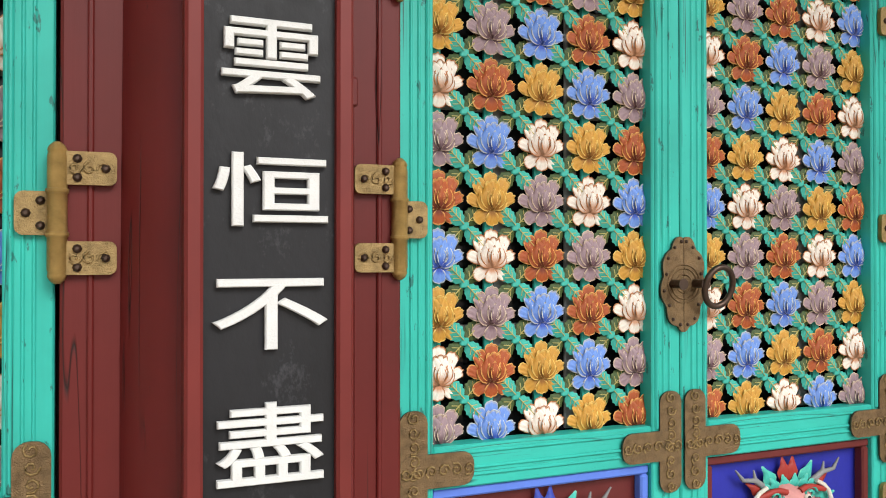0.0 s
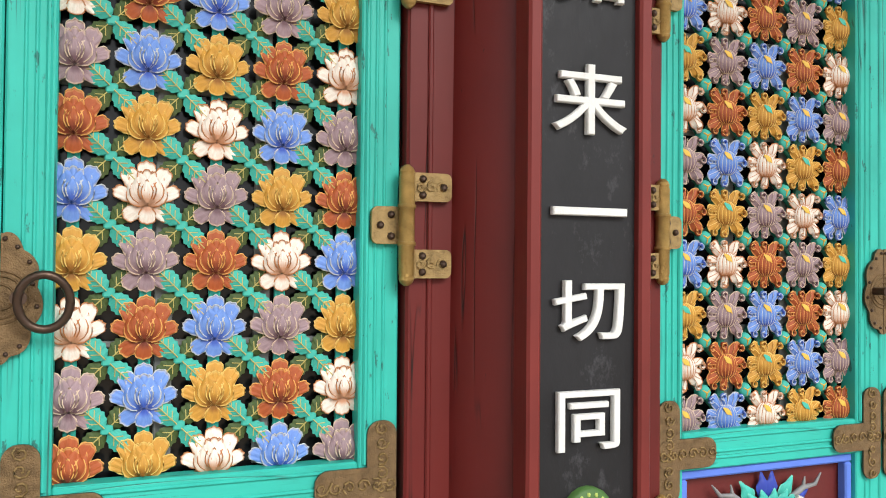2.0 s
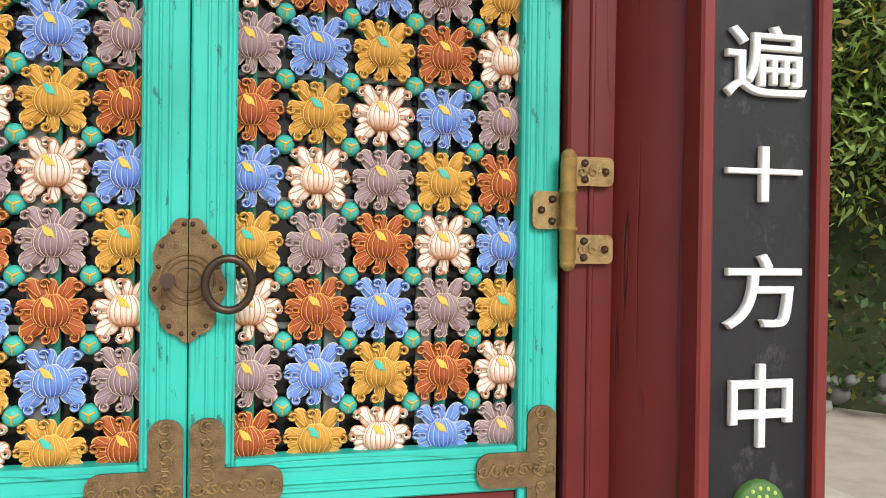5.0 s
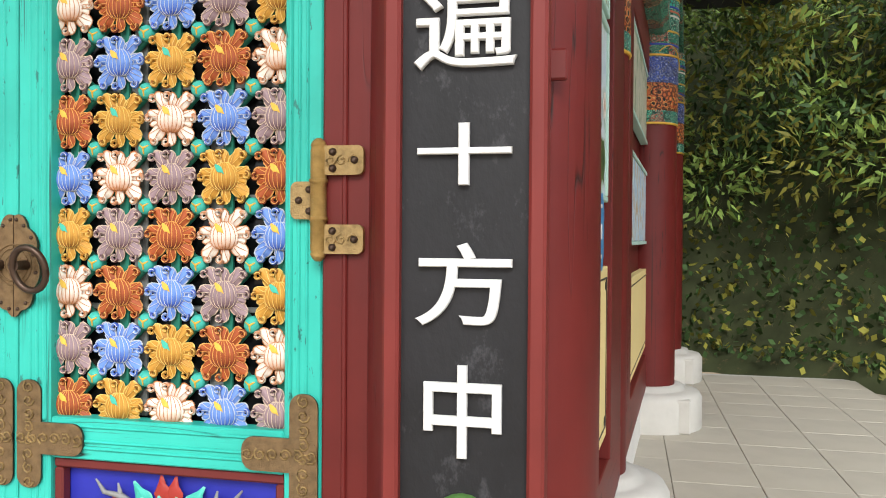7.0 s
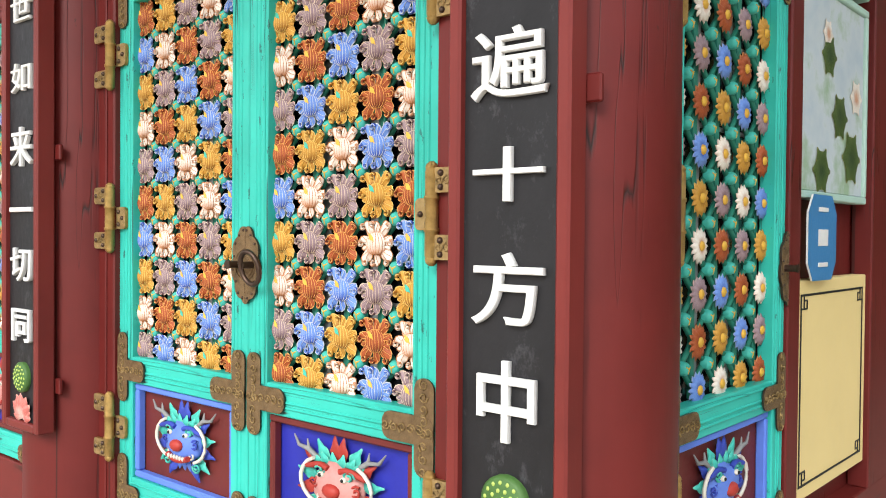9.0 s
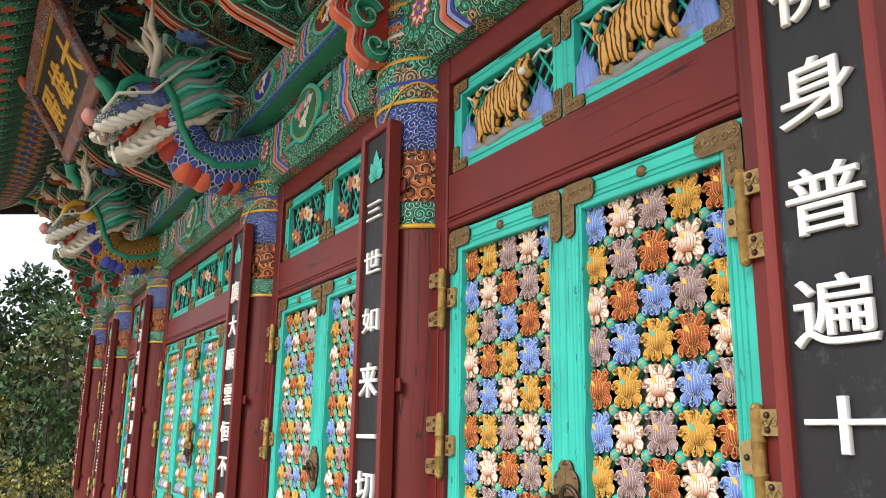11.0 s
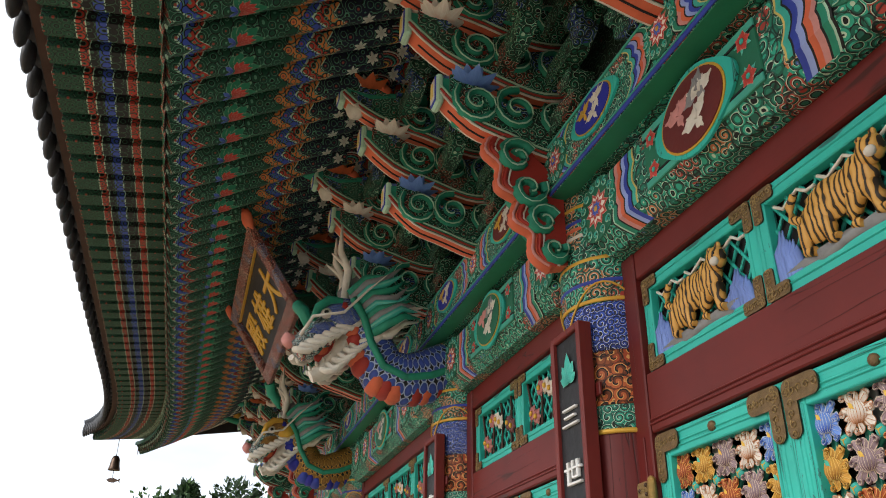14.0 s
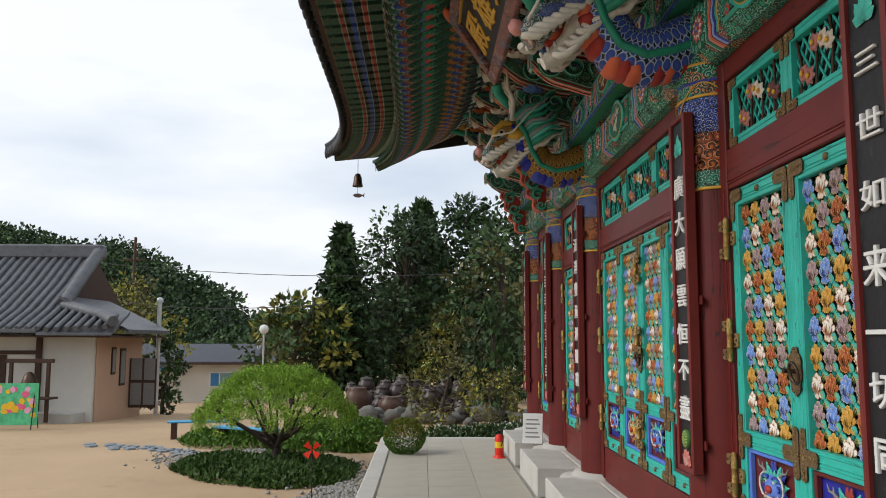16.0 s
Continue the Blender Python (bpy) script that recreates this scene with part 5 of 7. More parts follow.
def bracket_set():
    b = thing("roof_bracket", "tiered painted bracket with curling green arms, coral edges and lotus carvings", "bracket", group="roof brackets")
    for root, tip, z0, z1, dip, fl in ((1.66, 0.86, 4.42, 4.5, 0.1, "blue"), (1.66, 0.68, 4.78, 4.9, 0.1, "white"), (1.66, 0.52, 5.1, 5.24, 0.06, "orange")):
        arm = part("arm", Mesh().prism(tongue(root, tip, z0, z1, dip), -0.05, 0.05, jade, "x", orange_paint), b, "curling green arm with coral edge")
        part("arm_line", Mesh().prism([(y, z * 1.0) for y, z in tongue(root, tip + 0.05, z0 + 0.03, z1 + 0.02, dip * 0.9)], -0.053, 0.053, bracket_m, "x", crimson), arm, m=Matrix.Translation((0, 0, 0.012)))
        part("tip_plate", Mesh().box(-0.056, 0.056, tip - 0.02, tip + 0.02, z1 - 0.1, z1 + 0.085, mint_line, 0.012).box(-0.044, 0.044, tip - 0.026, tip - 0.018, z1 - 0.085, z1 + 0.07, blue_paint, 0.003).box(-0.033, 0.033, tip - 0.03, tip - 0.024, z1 - 0.072, z1 + 0.057, white_paint, 0.003).box(-0.02, 0.02, tip - 0.034, tip - 0.028, z1 - 0.05, z1 + 0.035, yellow_line, 0.004), arm, "white tip with blue mark")
        low = tongue(root, tip, z0, z1, dip)[15:]
        for sx in (-1, 1):
            part("edge_line", Mesh().tube([(sx * 0.053, y, z + 0.004) for y, z in low], 0.007, white_paint, 5).tube([(sx * 0.0545, y, z + 0.026) for y, z in low], 0.008, crimson, 5).tube([(sx * 0.0545, y, z + 0.05) for y, z in low], 0.006, mint_line, 5), arm, "ivory, red and mint lines")
        part("under_line", Mesh().tube([(0, y, z - 0.001) for y, z in low[1:-1]], 0.007, ink, 4), arm)
        lf = Mesh()
        for ring, (nn, ln, up) in enumerate(((9, 0.19, 0.35), (8, 0.16, 0.9))):
            for k in range(nn):
                a = 2 * math.pi * k / nn + ring * 0.4
                d = Vector((math.cos(a), math.sin(a), up)).normalized()
                s = Vector((-math.sin(a), math.cos(a), 0))
                q = [Vector((0, 0, 0)), d * ln * 0.55 + s * 0.045, d * ln, d * ln * 0.55 - s * 0.045, d * ln * 0.5 - Vector((0, 0, 0.01))]
                lf.add(q, [[0, 1, 4], [1, 2, 4], [2, 3, 4], [3, 0, 4]], PETALS[fl], [(0.5, 0), (0.98, 0.5), (0.5, 1), (0.02, 0.5), (0.5, 0.5)], True)
        lf.blob((0, 0, 0.03), (0.03, 0.03, 0.03), gold, 8, 5)
        part("lotus", lf, arm, "carved lotus on the arm", m=pose(0, tip + 0.17, z1 + 0.03))
        for k, yy in enumerate((1.52, 1.28, 1.06)):
            for s in (-1, 1):
                part("scroll", Mesh().tube([(s * 0.055, yy + q[0], z0 + 0.02 + q[2]) for q in spiral(0, 0, 0.13, 1.6, 22, k + 0.5, 1 if k else -1, 0, 0.85)], [0.024] * 10 + [0.019] * 13, jade, 7).tube([(s * 0.077, yy + q[0], z0 + 0.02 + q[2]) for q in spiral(0, 0, 0.138, 1.6, 22, k + 0.5, 1 if k else -1, 0, 0.85)], 0.005, mint_line, 4), arm)
    for y, w, z in ((1.5, 0.36, 4.3), (1.5, 0.5, 4.62), (1.22, 0.4, 4.68), (1.5, 0.6, 4.95), (1.2, 0.5, 5.02), (0.95, 0.42, 5.08)):
        part("cross_arm", Mesh().prism([(-w, z + 0.12), (-w, z + 0.06), (-w * 0.75, z), (w * 0.75, z), (w, z + 0.06), (w, z + 0.12)], y - 0.045, y + 0.045, bracket_m, "y"), b, "painted cross arm")
        for s in (-1, 0, 1):
            part("block", Mesh().prism([(s * w * 0.86 - 0.075, z + 0.205), (s * w * 0.86 - 0.075, z + 0.16), (s * w * 0.86 - 0.05, z + 0.122), (s * w * 0.86 + 0.05, z + 0.122), (s * w * 0.86 + 0.075, z + 0.16), (s * w * 0.86 + 0.075, z + 0.205)], y - 0.07, y + 0.07, bracket_m, "y"), b)
    for y, z, mm in ((0.62, 5.12, white_paint), (0.46, 5.38, gold), (0.8, 5.3, orange_paint)):
        bud = Mesh().blob((0, 0, 0), (0.06, 0.068, 0.06), mm, 12, 8, 0.4)
        for s in (-1, 1):
            bud.tube([(s * 0.062 * math.cos(q), -0.015 + 0.05 * math.sin(q), 0.035 * math.sin(2 * q)) for q in [i * 0.5 for i in range(5)]], 0.01, mm, 5)
        part("bud", bud, b, "round carved bud", m=pose(0, y, z))
    part("tail", Mesh().tube([(0, 1.1, 5.3), (0, 0.7, 5.22), (0, 0.35, 5.3), (0, 0.12, 5.36)], [0.05, 0.06, 0.045, 0.015], jade, 8), b, "green curling tail")
    return b


br = bracket_set()
spots = []
for k, (a, b) in enumerate(zip(COLS[:-1], COLS[1:])):
    cnt = 3 if a - b > 3 else 2
    spots += [a - (a - b) * i / cnt for i in range(cnt)]
spots.append(COLS[-1])
br.matrix_basis = pose(spots[0], 0, 0)
for x in spots[1:]:
    copy_thing(br, pose(x, 0, 0))


def smooth_line(pts, n=4):
    """A rounded line through the given points."""
    out = []
    for i in range(len(pts) - 1):
        p = [Vector((*pts[max(0, min(len(pts) - 1, i + k))], 0)) for k in (-1, 0, 1, 2)]
        for j in range(n):
            t = j / n
            q = 0.5 * (2 * p[1] + (p[2] - p[0]) * t + (2 * p[0] - 5 * p[1] + 4 * p[2] - p[3]) * t * t + (3 * p[1] - p[0] - 3 * p[2] + p[3]) * t ** 3)
            out.append((q.x, q.y))
    return out + [pts[-1]]


def cloud_piece():
    """The hanging cloud-shaped carving at a column head."""
    c = thing("cloud_carving", "hanging cloud-scroll carving of green with coral edge", "carving", group="cloud carvings")
    edge = [(1.52, 4.02), (1.3, 4.24), (1.17, 4.27), (1.12, 4.18), (1.2, 4.1), (1.19, 3.98), (1.29, 3.92), (1.26, 3.8), (1.36, 3.74), (1.36, 3.63), (1.44, 3.57), (1.52, 3.58)]
    edge = smooth_line(edge)
    part("body", Mesh().prism(edge, -0.045, 0.045, crimson, "x", orange_paint), c)
    rim = Mesh().tube([(0, y, z) for y, z in edge[4:-4]], 0.034, orange_paint, 8)
    part("rim", rim, c, "coral rolled edge")
    for sx in (-1, 1):
        part("edge_line", Mesh().tube([(sx * 0.032, y - 0.012, z) for y, z in edge[4:-4]], 0.009, pink_paint, 5).tube([(sx * 0.046, y + 0.018, z) for y, z in edge[4:-4]], 0.01, crimson, 5).tube([(sx * 0.048, y + 0.036, z) for y, z in edge[4:-4]], 0.006, white_paint, 4), c, "pink, red and ivory lines")
    for s in (-1, 1):
        for y, z, r, d in ((1.27, 4.15, 0.1, 1), (1.33, 3.97, 0.095, -1), (1.4, 3.8, 0.085, 1), (1.45, 3.65, 0.065, -1)):
            part("scroll", Mesh().tube([(s * 0.05, y + q[0], z + q[2]) for q in spiral(0, 0, r, 1.3, 16, 0.5, d, 0, 0.8)], [0.03] * 8 + [0.024] * 9, jade, 8).tube([(s * 0.076, y + q[0], z + q[2]) for q in spiral(0, 0, r * 1.06, 1.3, 16, 0.5, d, 0, 0.8)], 0.005, mint_line, 4), c, "green scroll")
    return c


cp = cloud_piece()
cp.matrix_basis = pose(COLS[0], 0, 0)
for x in (COLS[1], COLS[4], COLS[5]):
    copy_thing(cp, pose(x, 0, 0))


# ---- dragon heads at the middle bay ----
face_m = ornament("dragon_face_paint", 26.0, (0.3, 0.42, 0.42), (0.68, 0.66, 0.58), [(0.05, 0.1, 0.42), (0.4, 0.06, 0.04), (0.05, 0.3, 0.25)], 5.0)


def dragon(name, x, scales, belly, brow, label):
    m, belly_dark = Mesh(), crimson if belly is orange_paint else deep_blue
    neck = [(0, 1.62, 3.78), (0, 1.45, 3.7), (0, 1.28, 3.66), (0, 1.12, 3.72), (0, 1.03, 3.88), (0, 0.98, 4.05), (0, 0.9, 4.18)]
    m.tube(neck, [0.2, 0.2, 0.195, 0.185, 0.175, 0.16, 0.14], scales, 18)
    for i in range(15):
        t = i / 14 * (len(neck) - 1.02)
        k = int(t)
        p = Vector(neck[k]).lerp(Vector(neck[k + 1]), t - k)
        d = (Vector(neck[k + 1]) - Vector(neck[k])).normalized()
        out = Vector((0, -d.z, d.y))
        m.blob(p + out * 0.115, (0.155, 0.085, 0.085), belly if i % 2 else belly_dark, 12, 6, 0.1)
    for s in (-1, 1):
        m.tube([(s * 0.18, y - 0.05 * i / 6, z - 0.05 * (1 - i / 6)) for i, (_, y, z) in enumerate(neck)], 0.03, jade, 6)
    # skull, snout and jaws, bowed down at the end of the neck
    head = len(m.v)
    m.blob((0, 0.8, 4.12), (0.135, 0.17, 0.12), scales, 14, 8, 0.15)
    m.tube([(0, 0.86, 4.1), (0, 0.7, 4.06), (0, 0.56, 4.0), (0, 0.46, 3.97)], [0.11, 0.11, 0.1, 0.075], face_m, 12)
    m.blob((0.085, 0.66, 4.04), (0.035, 0.1, 0.045), scales, 10, 6, 0.3).blob((-0.085, 0.66, 4.04), (0.035, 0.1, 0.045), scales, 10, 6, 0.3)
    m.blob((0, 0.44, 4.05), (0.06, 0.05, 0.05), pink_paint, 10, 6, 0.3)
    m.tube([(0, 0.84, 3.98), (0, 0.7, 3.86), (0, 0.58, 3.8), (0, 0.5, 3.79)], [0.09, 0.075, 0.06, 0.04], white_paint, 10)
    m.tube([(0, 0.8, 3.96), (0, 0.66, 3.9), (0, 0.56, 3.89)], [0.06, 0.045, 0.025], crimson, 8)
    m.blob((0, 0.62, 3.93), (0.05, 0.055, 0.05), orange_paint, 10, 6)
    for s in (-1, 1):
        m.blob((s * 0.1, 0.7, 4.13), (0.03, 0.042, 0.036), white_paint, 10, 6)
        m.blob((s * 0.122, 0.695, 4.13), (0.014, 0.018, 0.018), ink, 8, 5)
        m.tube([(s * 0.1, 0.6, 4.11), (s * 0.115, 0.66, 4.18), (s * 0.115, 0.74, 4.21), (s * 0.11, 0.82, 4.18)], [0.02, 0.03, 0.032, 0.02], brow, 7)
        m.blob((s * 0.125, 0.82, 4.06), (0.04, 0.08, 0.06), brow if brow is gold else scales, 10, 6, 0.4)
        m.tube([(s * 0.07, 0.85, 4.2), (s * 0.085, 0.93, 4.38), (s * 0.1, 0.92, 4.52), (s * 0.11, 0.99, 4.7)], [0.032, 0.028, 0.022, 0.007], white_paint, 8)
        m.tube([(s * 0.088, 0.93, 4.4), (s * 0.1, 0.86, 4.52)], [0.02, 0.006], white_paint, 6)
        m.tube([(s * 0.09, 0.5, 4.04), (s * 0.15, 0.6, 4.12), (s * 0.2, 0.78, 4.08), (s * 0.22, 0.98, 4.18), (s * 0.23, 1.12, 4.24)], [0.012, 0.011, 0.01, 0.008, 0.003], white_paint, 6)
        for k in range(6):
            m.blob((s * (0.07 - 0.004 * k), 0.47 + 0.05 * k, 3.93 + 0.008 * k), (0.012, 0.014, 0.026), white_paint, 6, 4)
            m.blob((s * 0.05, 0.5 + 0.05 * k, 3.83 + 0.015 * k), (0.01, 0.012, 0.02), white_paint, 6, 4)
        for k in range(9):
            a = 0.3 + k * 0.2
            p = Vector((s * 0.09, 0.56 + 0.045 * k, 3.8 + 0.02 * k))
            m.tube([p, p + Vector((s * 0.025, 0.02, -0.03 - 0.02 * (k % 2))), p + Vector((s * 0.05, 0.07, -0.045)), p + Vector((s * 0.045, 0.12, -0.02))], [0.02, 0.024, 0.018, 0.004], white_paint, 6)
            p = Vector((s * 0.085, 0.44 + 0.05 * k, 3.965 + 0.012 * k))
            m.tube([p, p + Vector((s * 0.03, 0.02, -0.02)), p + Vector((s * 0.045, 0.07, -0.05)), p + Vector((s * 0.04, 0.13, -0.03))], [0.024, 0.026, 0.02, 0.004], white_paint, 6)
        for k in range(6):
            p = Vector((s * (0.1 + 0.006 * k), 0.84 + 0.03 * k, 3.9 + 0.04 * (k % 3)))
            m.tube([p, p + Vector((s * 0.05, 0.09, -0.03)), p + Vector((s * 0.06, 0.2, 0.02)), p + Vector((s * 0.05, 0.3, 0.0))], [0.028, 0.03, 0.022, 0.004], white_paint, 6)
        for k in range(10):
            z = 4.22 - 0.035 * k
            m.tube([(s * 0.1, 0.88, z), (s * (0.17 + 0.008 * k), 1.0, z + 0.05 - 0.004 * k), (s * (0.18 + 0.01 * k), 1.12, z + 0.02 + 0.03 * math.sin(k)), (s * 0.19, 1.24, z + 0.1 - 0.01 * k)], [0.026, 0.03, 0.024, 0.004], (jade, grey_paint, leaf_teal)[k % 3], 6)
    m.tube([(0, 0.86, 4.24), (0, 0.98, 4.32), (0, 1.1, 4.3), (0, 1.25, 4.4)], [0.05, 0.05, 0.04, 0.01], grey_paint, 8)
    c, t = 1.15 * math.cos(radians(22)), 1.15 * math.sin(radians(22))
    m.v[head:] = [(q[0] * 1.1, 0.85 + (q[1] - 0.85) * c - (q[2] - 4.1) * t, 4.1 + (q[1] - 0.85) * t + (q[2] - 4.1) * c) for q in m.v[head:]]
    return single(name, m, label, "carving", m=pose(x, 0, 0))


def scale_paint(name, c, edge):
    m, b = shell(name, 0.5)
    uv = node(m, "UVMap")
    mp = node(m, "Mapping", Scale=(12, 22, 1))
    link(m, uv.outputs[0], mp.inputs[0])
    vo = node(m, "TexVoronoi", Scale=1.0, Randomness=0.15)
    link(m, mp.outputs[0], vo.inputs["Vector"])
    col = ramp(m, vo.outputs["Distance"], [(0.0, c), (0.42, tuple(x * 0.6 for x in c)), (0.5, edge), (0.58, BLACK)], "LINEAR")
    return finish(m, b, col, vo.outputs["Distance"], 0.6, 0.01)


blue_scales = scale_paint("blue_scales", (0.05, 0.1, 0.42), (0.4, 0.48, 0.65))
gold_scales = scale_paint("gold_scales", (0.3, 0.15, 0.03), (0.55, 0.3, 0.06))
dragon("dragon_carving", COLS[2], blue_scales, orange_paint, jade, "carved blue dragon head with coral belly and ivory jaws")
dragon("dragon_carving", COLS[3], gold_scales, blue_paint, gold, "carved gold-scaled dragon head with blue belly and ivory jaws")

# ---- name plaque ----
def plaque():
    p = thing("name_plaque", "tilted black name plaque with gilt characters and patterned border", "sign")
    part("board", Mesh().box(-0.74, 0.74, 0, 0.03, -0.24, 0.24, board_black, 0.004), p)
    border = ornament("plaque_border_paint", 34.0, (0.32, 0.06, 0.04), (0.6, 0.5, 0.42), [(0.35, 0.05, 0.03), (0.1, 0.15, 0.3), (0.5, 0.3, 0.25)])
    for q in ((-0.86, 0.86, 0.245, 0.36), (-0.86, 0.86, -0.36, -0.245)):
        part("border", Mesh().box(q[0], q[1], -0.05, 0.01, q[2], q[3], border, 0.01), p)
        part("gilt_line", Mesh().box(-0.745, 0.745, -0.03, 0.0, 0.238 if q[2] > 0 else -0.244, 0.244 if q[2] > 0 else -0.238, gold, 0.002), p)
    for s in (-1, 1):
        part("border", Mesh().box(min(s * 0.745, s * 0.86), max(s * 0.745, s * 0.86), -0.05, 0.01, -0.244, 0.244, border, 0.01), p)
        part("finial", Mesh().tube([(s * 0.86, -0.02, -0.34), (s * 0.93, -0.03, -0.42), (s * 0.9, -0.03, -0.5), (s * 0.97, -0.03, -0.56)], [0.05, 0.05, 0.045, 0.015], jade, 8), p, "green scroll corner")
        part("upper_finial", Mesh().blob((s * 0.86, -0.02, 0.4), (0.08, 0.04, 0.08), orange_paint, 10, 6, 0.4), p)
    for ch, x in (("大", 0.48), ("雄", 0.0), ("殿", -0.48)):
        part("character", letters(ch, 0.4, 0.006, gold), p, "gilt character", m=pose(x, -0.006, 0))
    p.matrix_basis = pose(-0.95, 0.31, 4.585, 34, 0, 0) @ Matrix.Diagonal((1.22, 1, 1.12, 1))


plaque()

# ---- eaves ----
XC, EAVE_X0, EAVE_X1 = -1.435, -10.4, 7.55


def flare(x):
    u = max(0.0, (abs(x - XC) - 3.4) / 5.6)
    return -0.08 - 0.82 * u * u, 0.42 * u ** 2.2


EG, ER, EB, EO, EM = (0.007, 0.065, 0.036), (0.42, 0.04, 0.025), (0.04, 0.08, 0.42), (0.6, 0.2, 0.05), (0.42, 0.6, 0.46)
lotus_stops = [(0.0, ER), (0.025, EM), (0.032, EG), (0.07, EM), (0.076, EB), (0.095, BLACK), (0.1, ER), (0.118, EM), (0.124, EG), (0.35, BLACK), (0.355, EO), (0.385, BLACK), (0.39, EB), (0.415, EM), (0.422, ER), (0.445, BLACK), (0.45, EO), (0.475, EM), (0.48, (0.008, 0.01, 0.03)), (0.72, EM), (0.728, EB), (0.755, BLACK), (0.76, ER), (0.785, EM), (0.79, EO), (0.81, BLACK), (0.82, EG), (0.9, ER), (0.92, EG)]
rafter_m = banded("painted_rafter", "Y", lotus_stops, 2.0, 0.09, 14.0, 0.6, 17.0, (0.1, 0.27, 0.18))
fly_stops = [(0.0, EG), (0.265, EM), (0.275, ER), (0.35, EM), (0.36, BLACK), (0.44, EB), (0.53, EM), (0.54, BLACK), (0.66, EM), (0.67, ER), (0.75, EM), (0.76, EG), (0.98, EM)]
fly_m = banded("painted_flying_rafter", "Y", fly_stops, 0.62, 0.0, 1.0, 0.6, 17.0, (0.05, 0.13, 0.085))
cap_m = ornament("rafter_cap_paint", 60.0, (0.32, 0.05, 0.03), (0.6, 0.6, 0.5), [(0.5, 0.3, 0.08), (0.03, 0.3, 0.2)])


def rafter():
    m = Mesh()
    m.tube([(0, 0, 0), (0, 2.7, 1.35)], 0.1, rafter_m, 14)
    return m.data("rafter")


def flying():
    return Mesh().prism([(0.0, -0.05), (0.0, 0.05), (0.95, 0.15), (0.95, 0.05)], -0.08, 0.08, fly_m, "x").data("flying_rafter")


def rafter_motif():
    """Lotus fan, star rosettes and half rings painted under a rafter, wrapped on its round face."""
    flat = Mesh()
    for deg, ln in ((0, 0.1), (180, 0.1), (28, 0.125), (152, 0.125), (60, 0.15), (120, 0.15), (90, 0.165)):
        flat.petal((0, 0.36), radians(deg), ln, 0.07, 0.0, motif_green, 0, 0, 0.0, 4, 6, 0.0)
    for deg, ln in ((8, 0.06), (172, 0.06), (40, 0.075), (140, 0.075), (68, 0.09), (112, 0.09), (90, 0.1)):
        flat.petal((0, 0.37), radians(deg), ln, 0.036, 0.0, motif_red, 0, 0, 0.0, 4, 6, 0.003)
    for deg in (225, 315):
        flat.petal((0, 0.35), radians(deg), 0.06, 0.03, 0.0, motif_blue, 0, 0, 0.0, 4, 6, 0.002)
    for cx, cz in ((0.0, 1.16), (0.07, 1.3), (-0.07, 1.3), (0.0, 1.62), (0.075, 1.52), (-0.075, 1.52)):
        for k in range(6):
            flat.petal((cx, cz), k * math.pi / 3, 0.05, 0.022, 0.0, motif_white, 0, 0, 0.0, 2, 3, 0.0)
    for r0, mm in ((0.1, motif_white), (0.086, motif_red), (0.068, leaf_teal), (0.05, motif_red), (0.03, gold)):
        flat.tube([(r0 * math.cos(q), 0.002, 1.38 + r0 * 1.3 * math.sin(q)) for q in [i * math.pi / 12 for i in range(13)]], 0.0055, mm, 4)
    ax = Vector((0, 2.7, 1.35)).normalized()
    dn = Vector((0, ax.z, -ax.y))
    out = []
    for x, y, z in flat.v:
        a = x / 0.1
        out.append(tuple(ax * z + (dn * math.cos(a) + Vector((1, 0, 0)) * math.sin(a)) * (0.1025 + abs(y) * 0.3)))
    flat.v = out
    return flat.data("painted_motif")


RAFT, FLY, MOTIF = rafter(), flying(), rafter_motif()
cap_round = Mesh().lathe([(0.092, -0.002), (0.092, -0.006), (0.07, -0.008)], cap_m, 14, axis="y").data("rafter_cap")
cap_square = Mesh().box(-0.072, 0.072, -0.006, -0.001, -0.044, 0.044, cap_m, 0.002).data("rafter_cap")
k = 0
while EAVE_X0 + 0.2 + k * 0.25 < EAVE_X1:
    x = EAVE_X0 + 0.2 + k * 0.25
    dy, dz = flare(x)
    r = single("rafter", RAFT, "round painted rafter with lotus bands", "rafter", "round rafters", m=pose(x, -0.48 + dy * 0.8, 4.8 + dz))
    part("end_cap", cap_round, r)
    part("painted_motif", MOTIF, r)
    f = single("flying_rafter", FLY, "square painted flying rafter in green with red and blue bands", "rafter", "flying rafters", m=pose(x, -1.13 + dy, 4.98 + dz))
    part("end_cap", cap_square, f)
    k += 1

roof = thing("roof", "grey tiled hip roof with wide painted eaves", "roof", kind="structure")


def eave_sheet(profile, m, name, label=""):
    """A sheet along the front eaves: (y, z) profile points that follow the flare."""
    xs = [EAVE_X0 + (EAVE_X1 - EAVE_X0) * i / 72 for i in range(73)]
    s, n = Mesh(), len(profile)
    vs = [(x, y + flare(x)[0] * wy, z + flare(x)[1]) for x in xs for y, z, wy in profile]
    s.add(vs, [[i * n + j, (i + 1) * n + j, (i + 1) * n + (j + 1) % n, i * n + (j + 1) % n] for i in range(72) for j in range(n)], m)
    s.add(vs, [list(range(n)), list(range(72 * n, 73 * n))[::-1]], m)
    return part(name, s, roof, label)


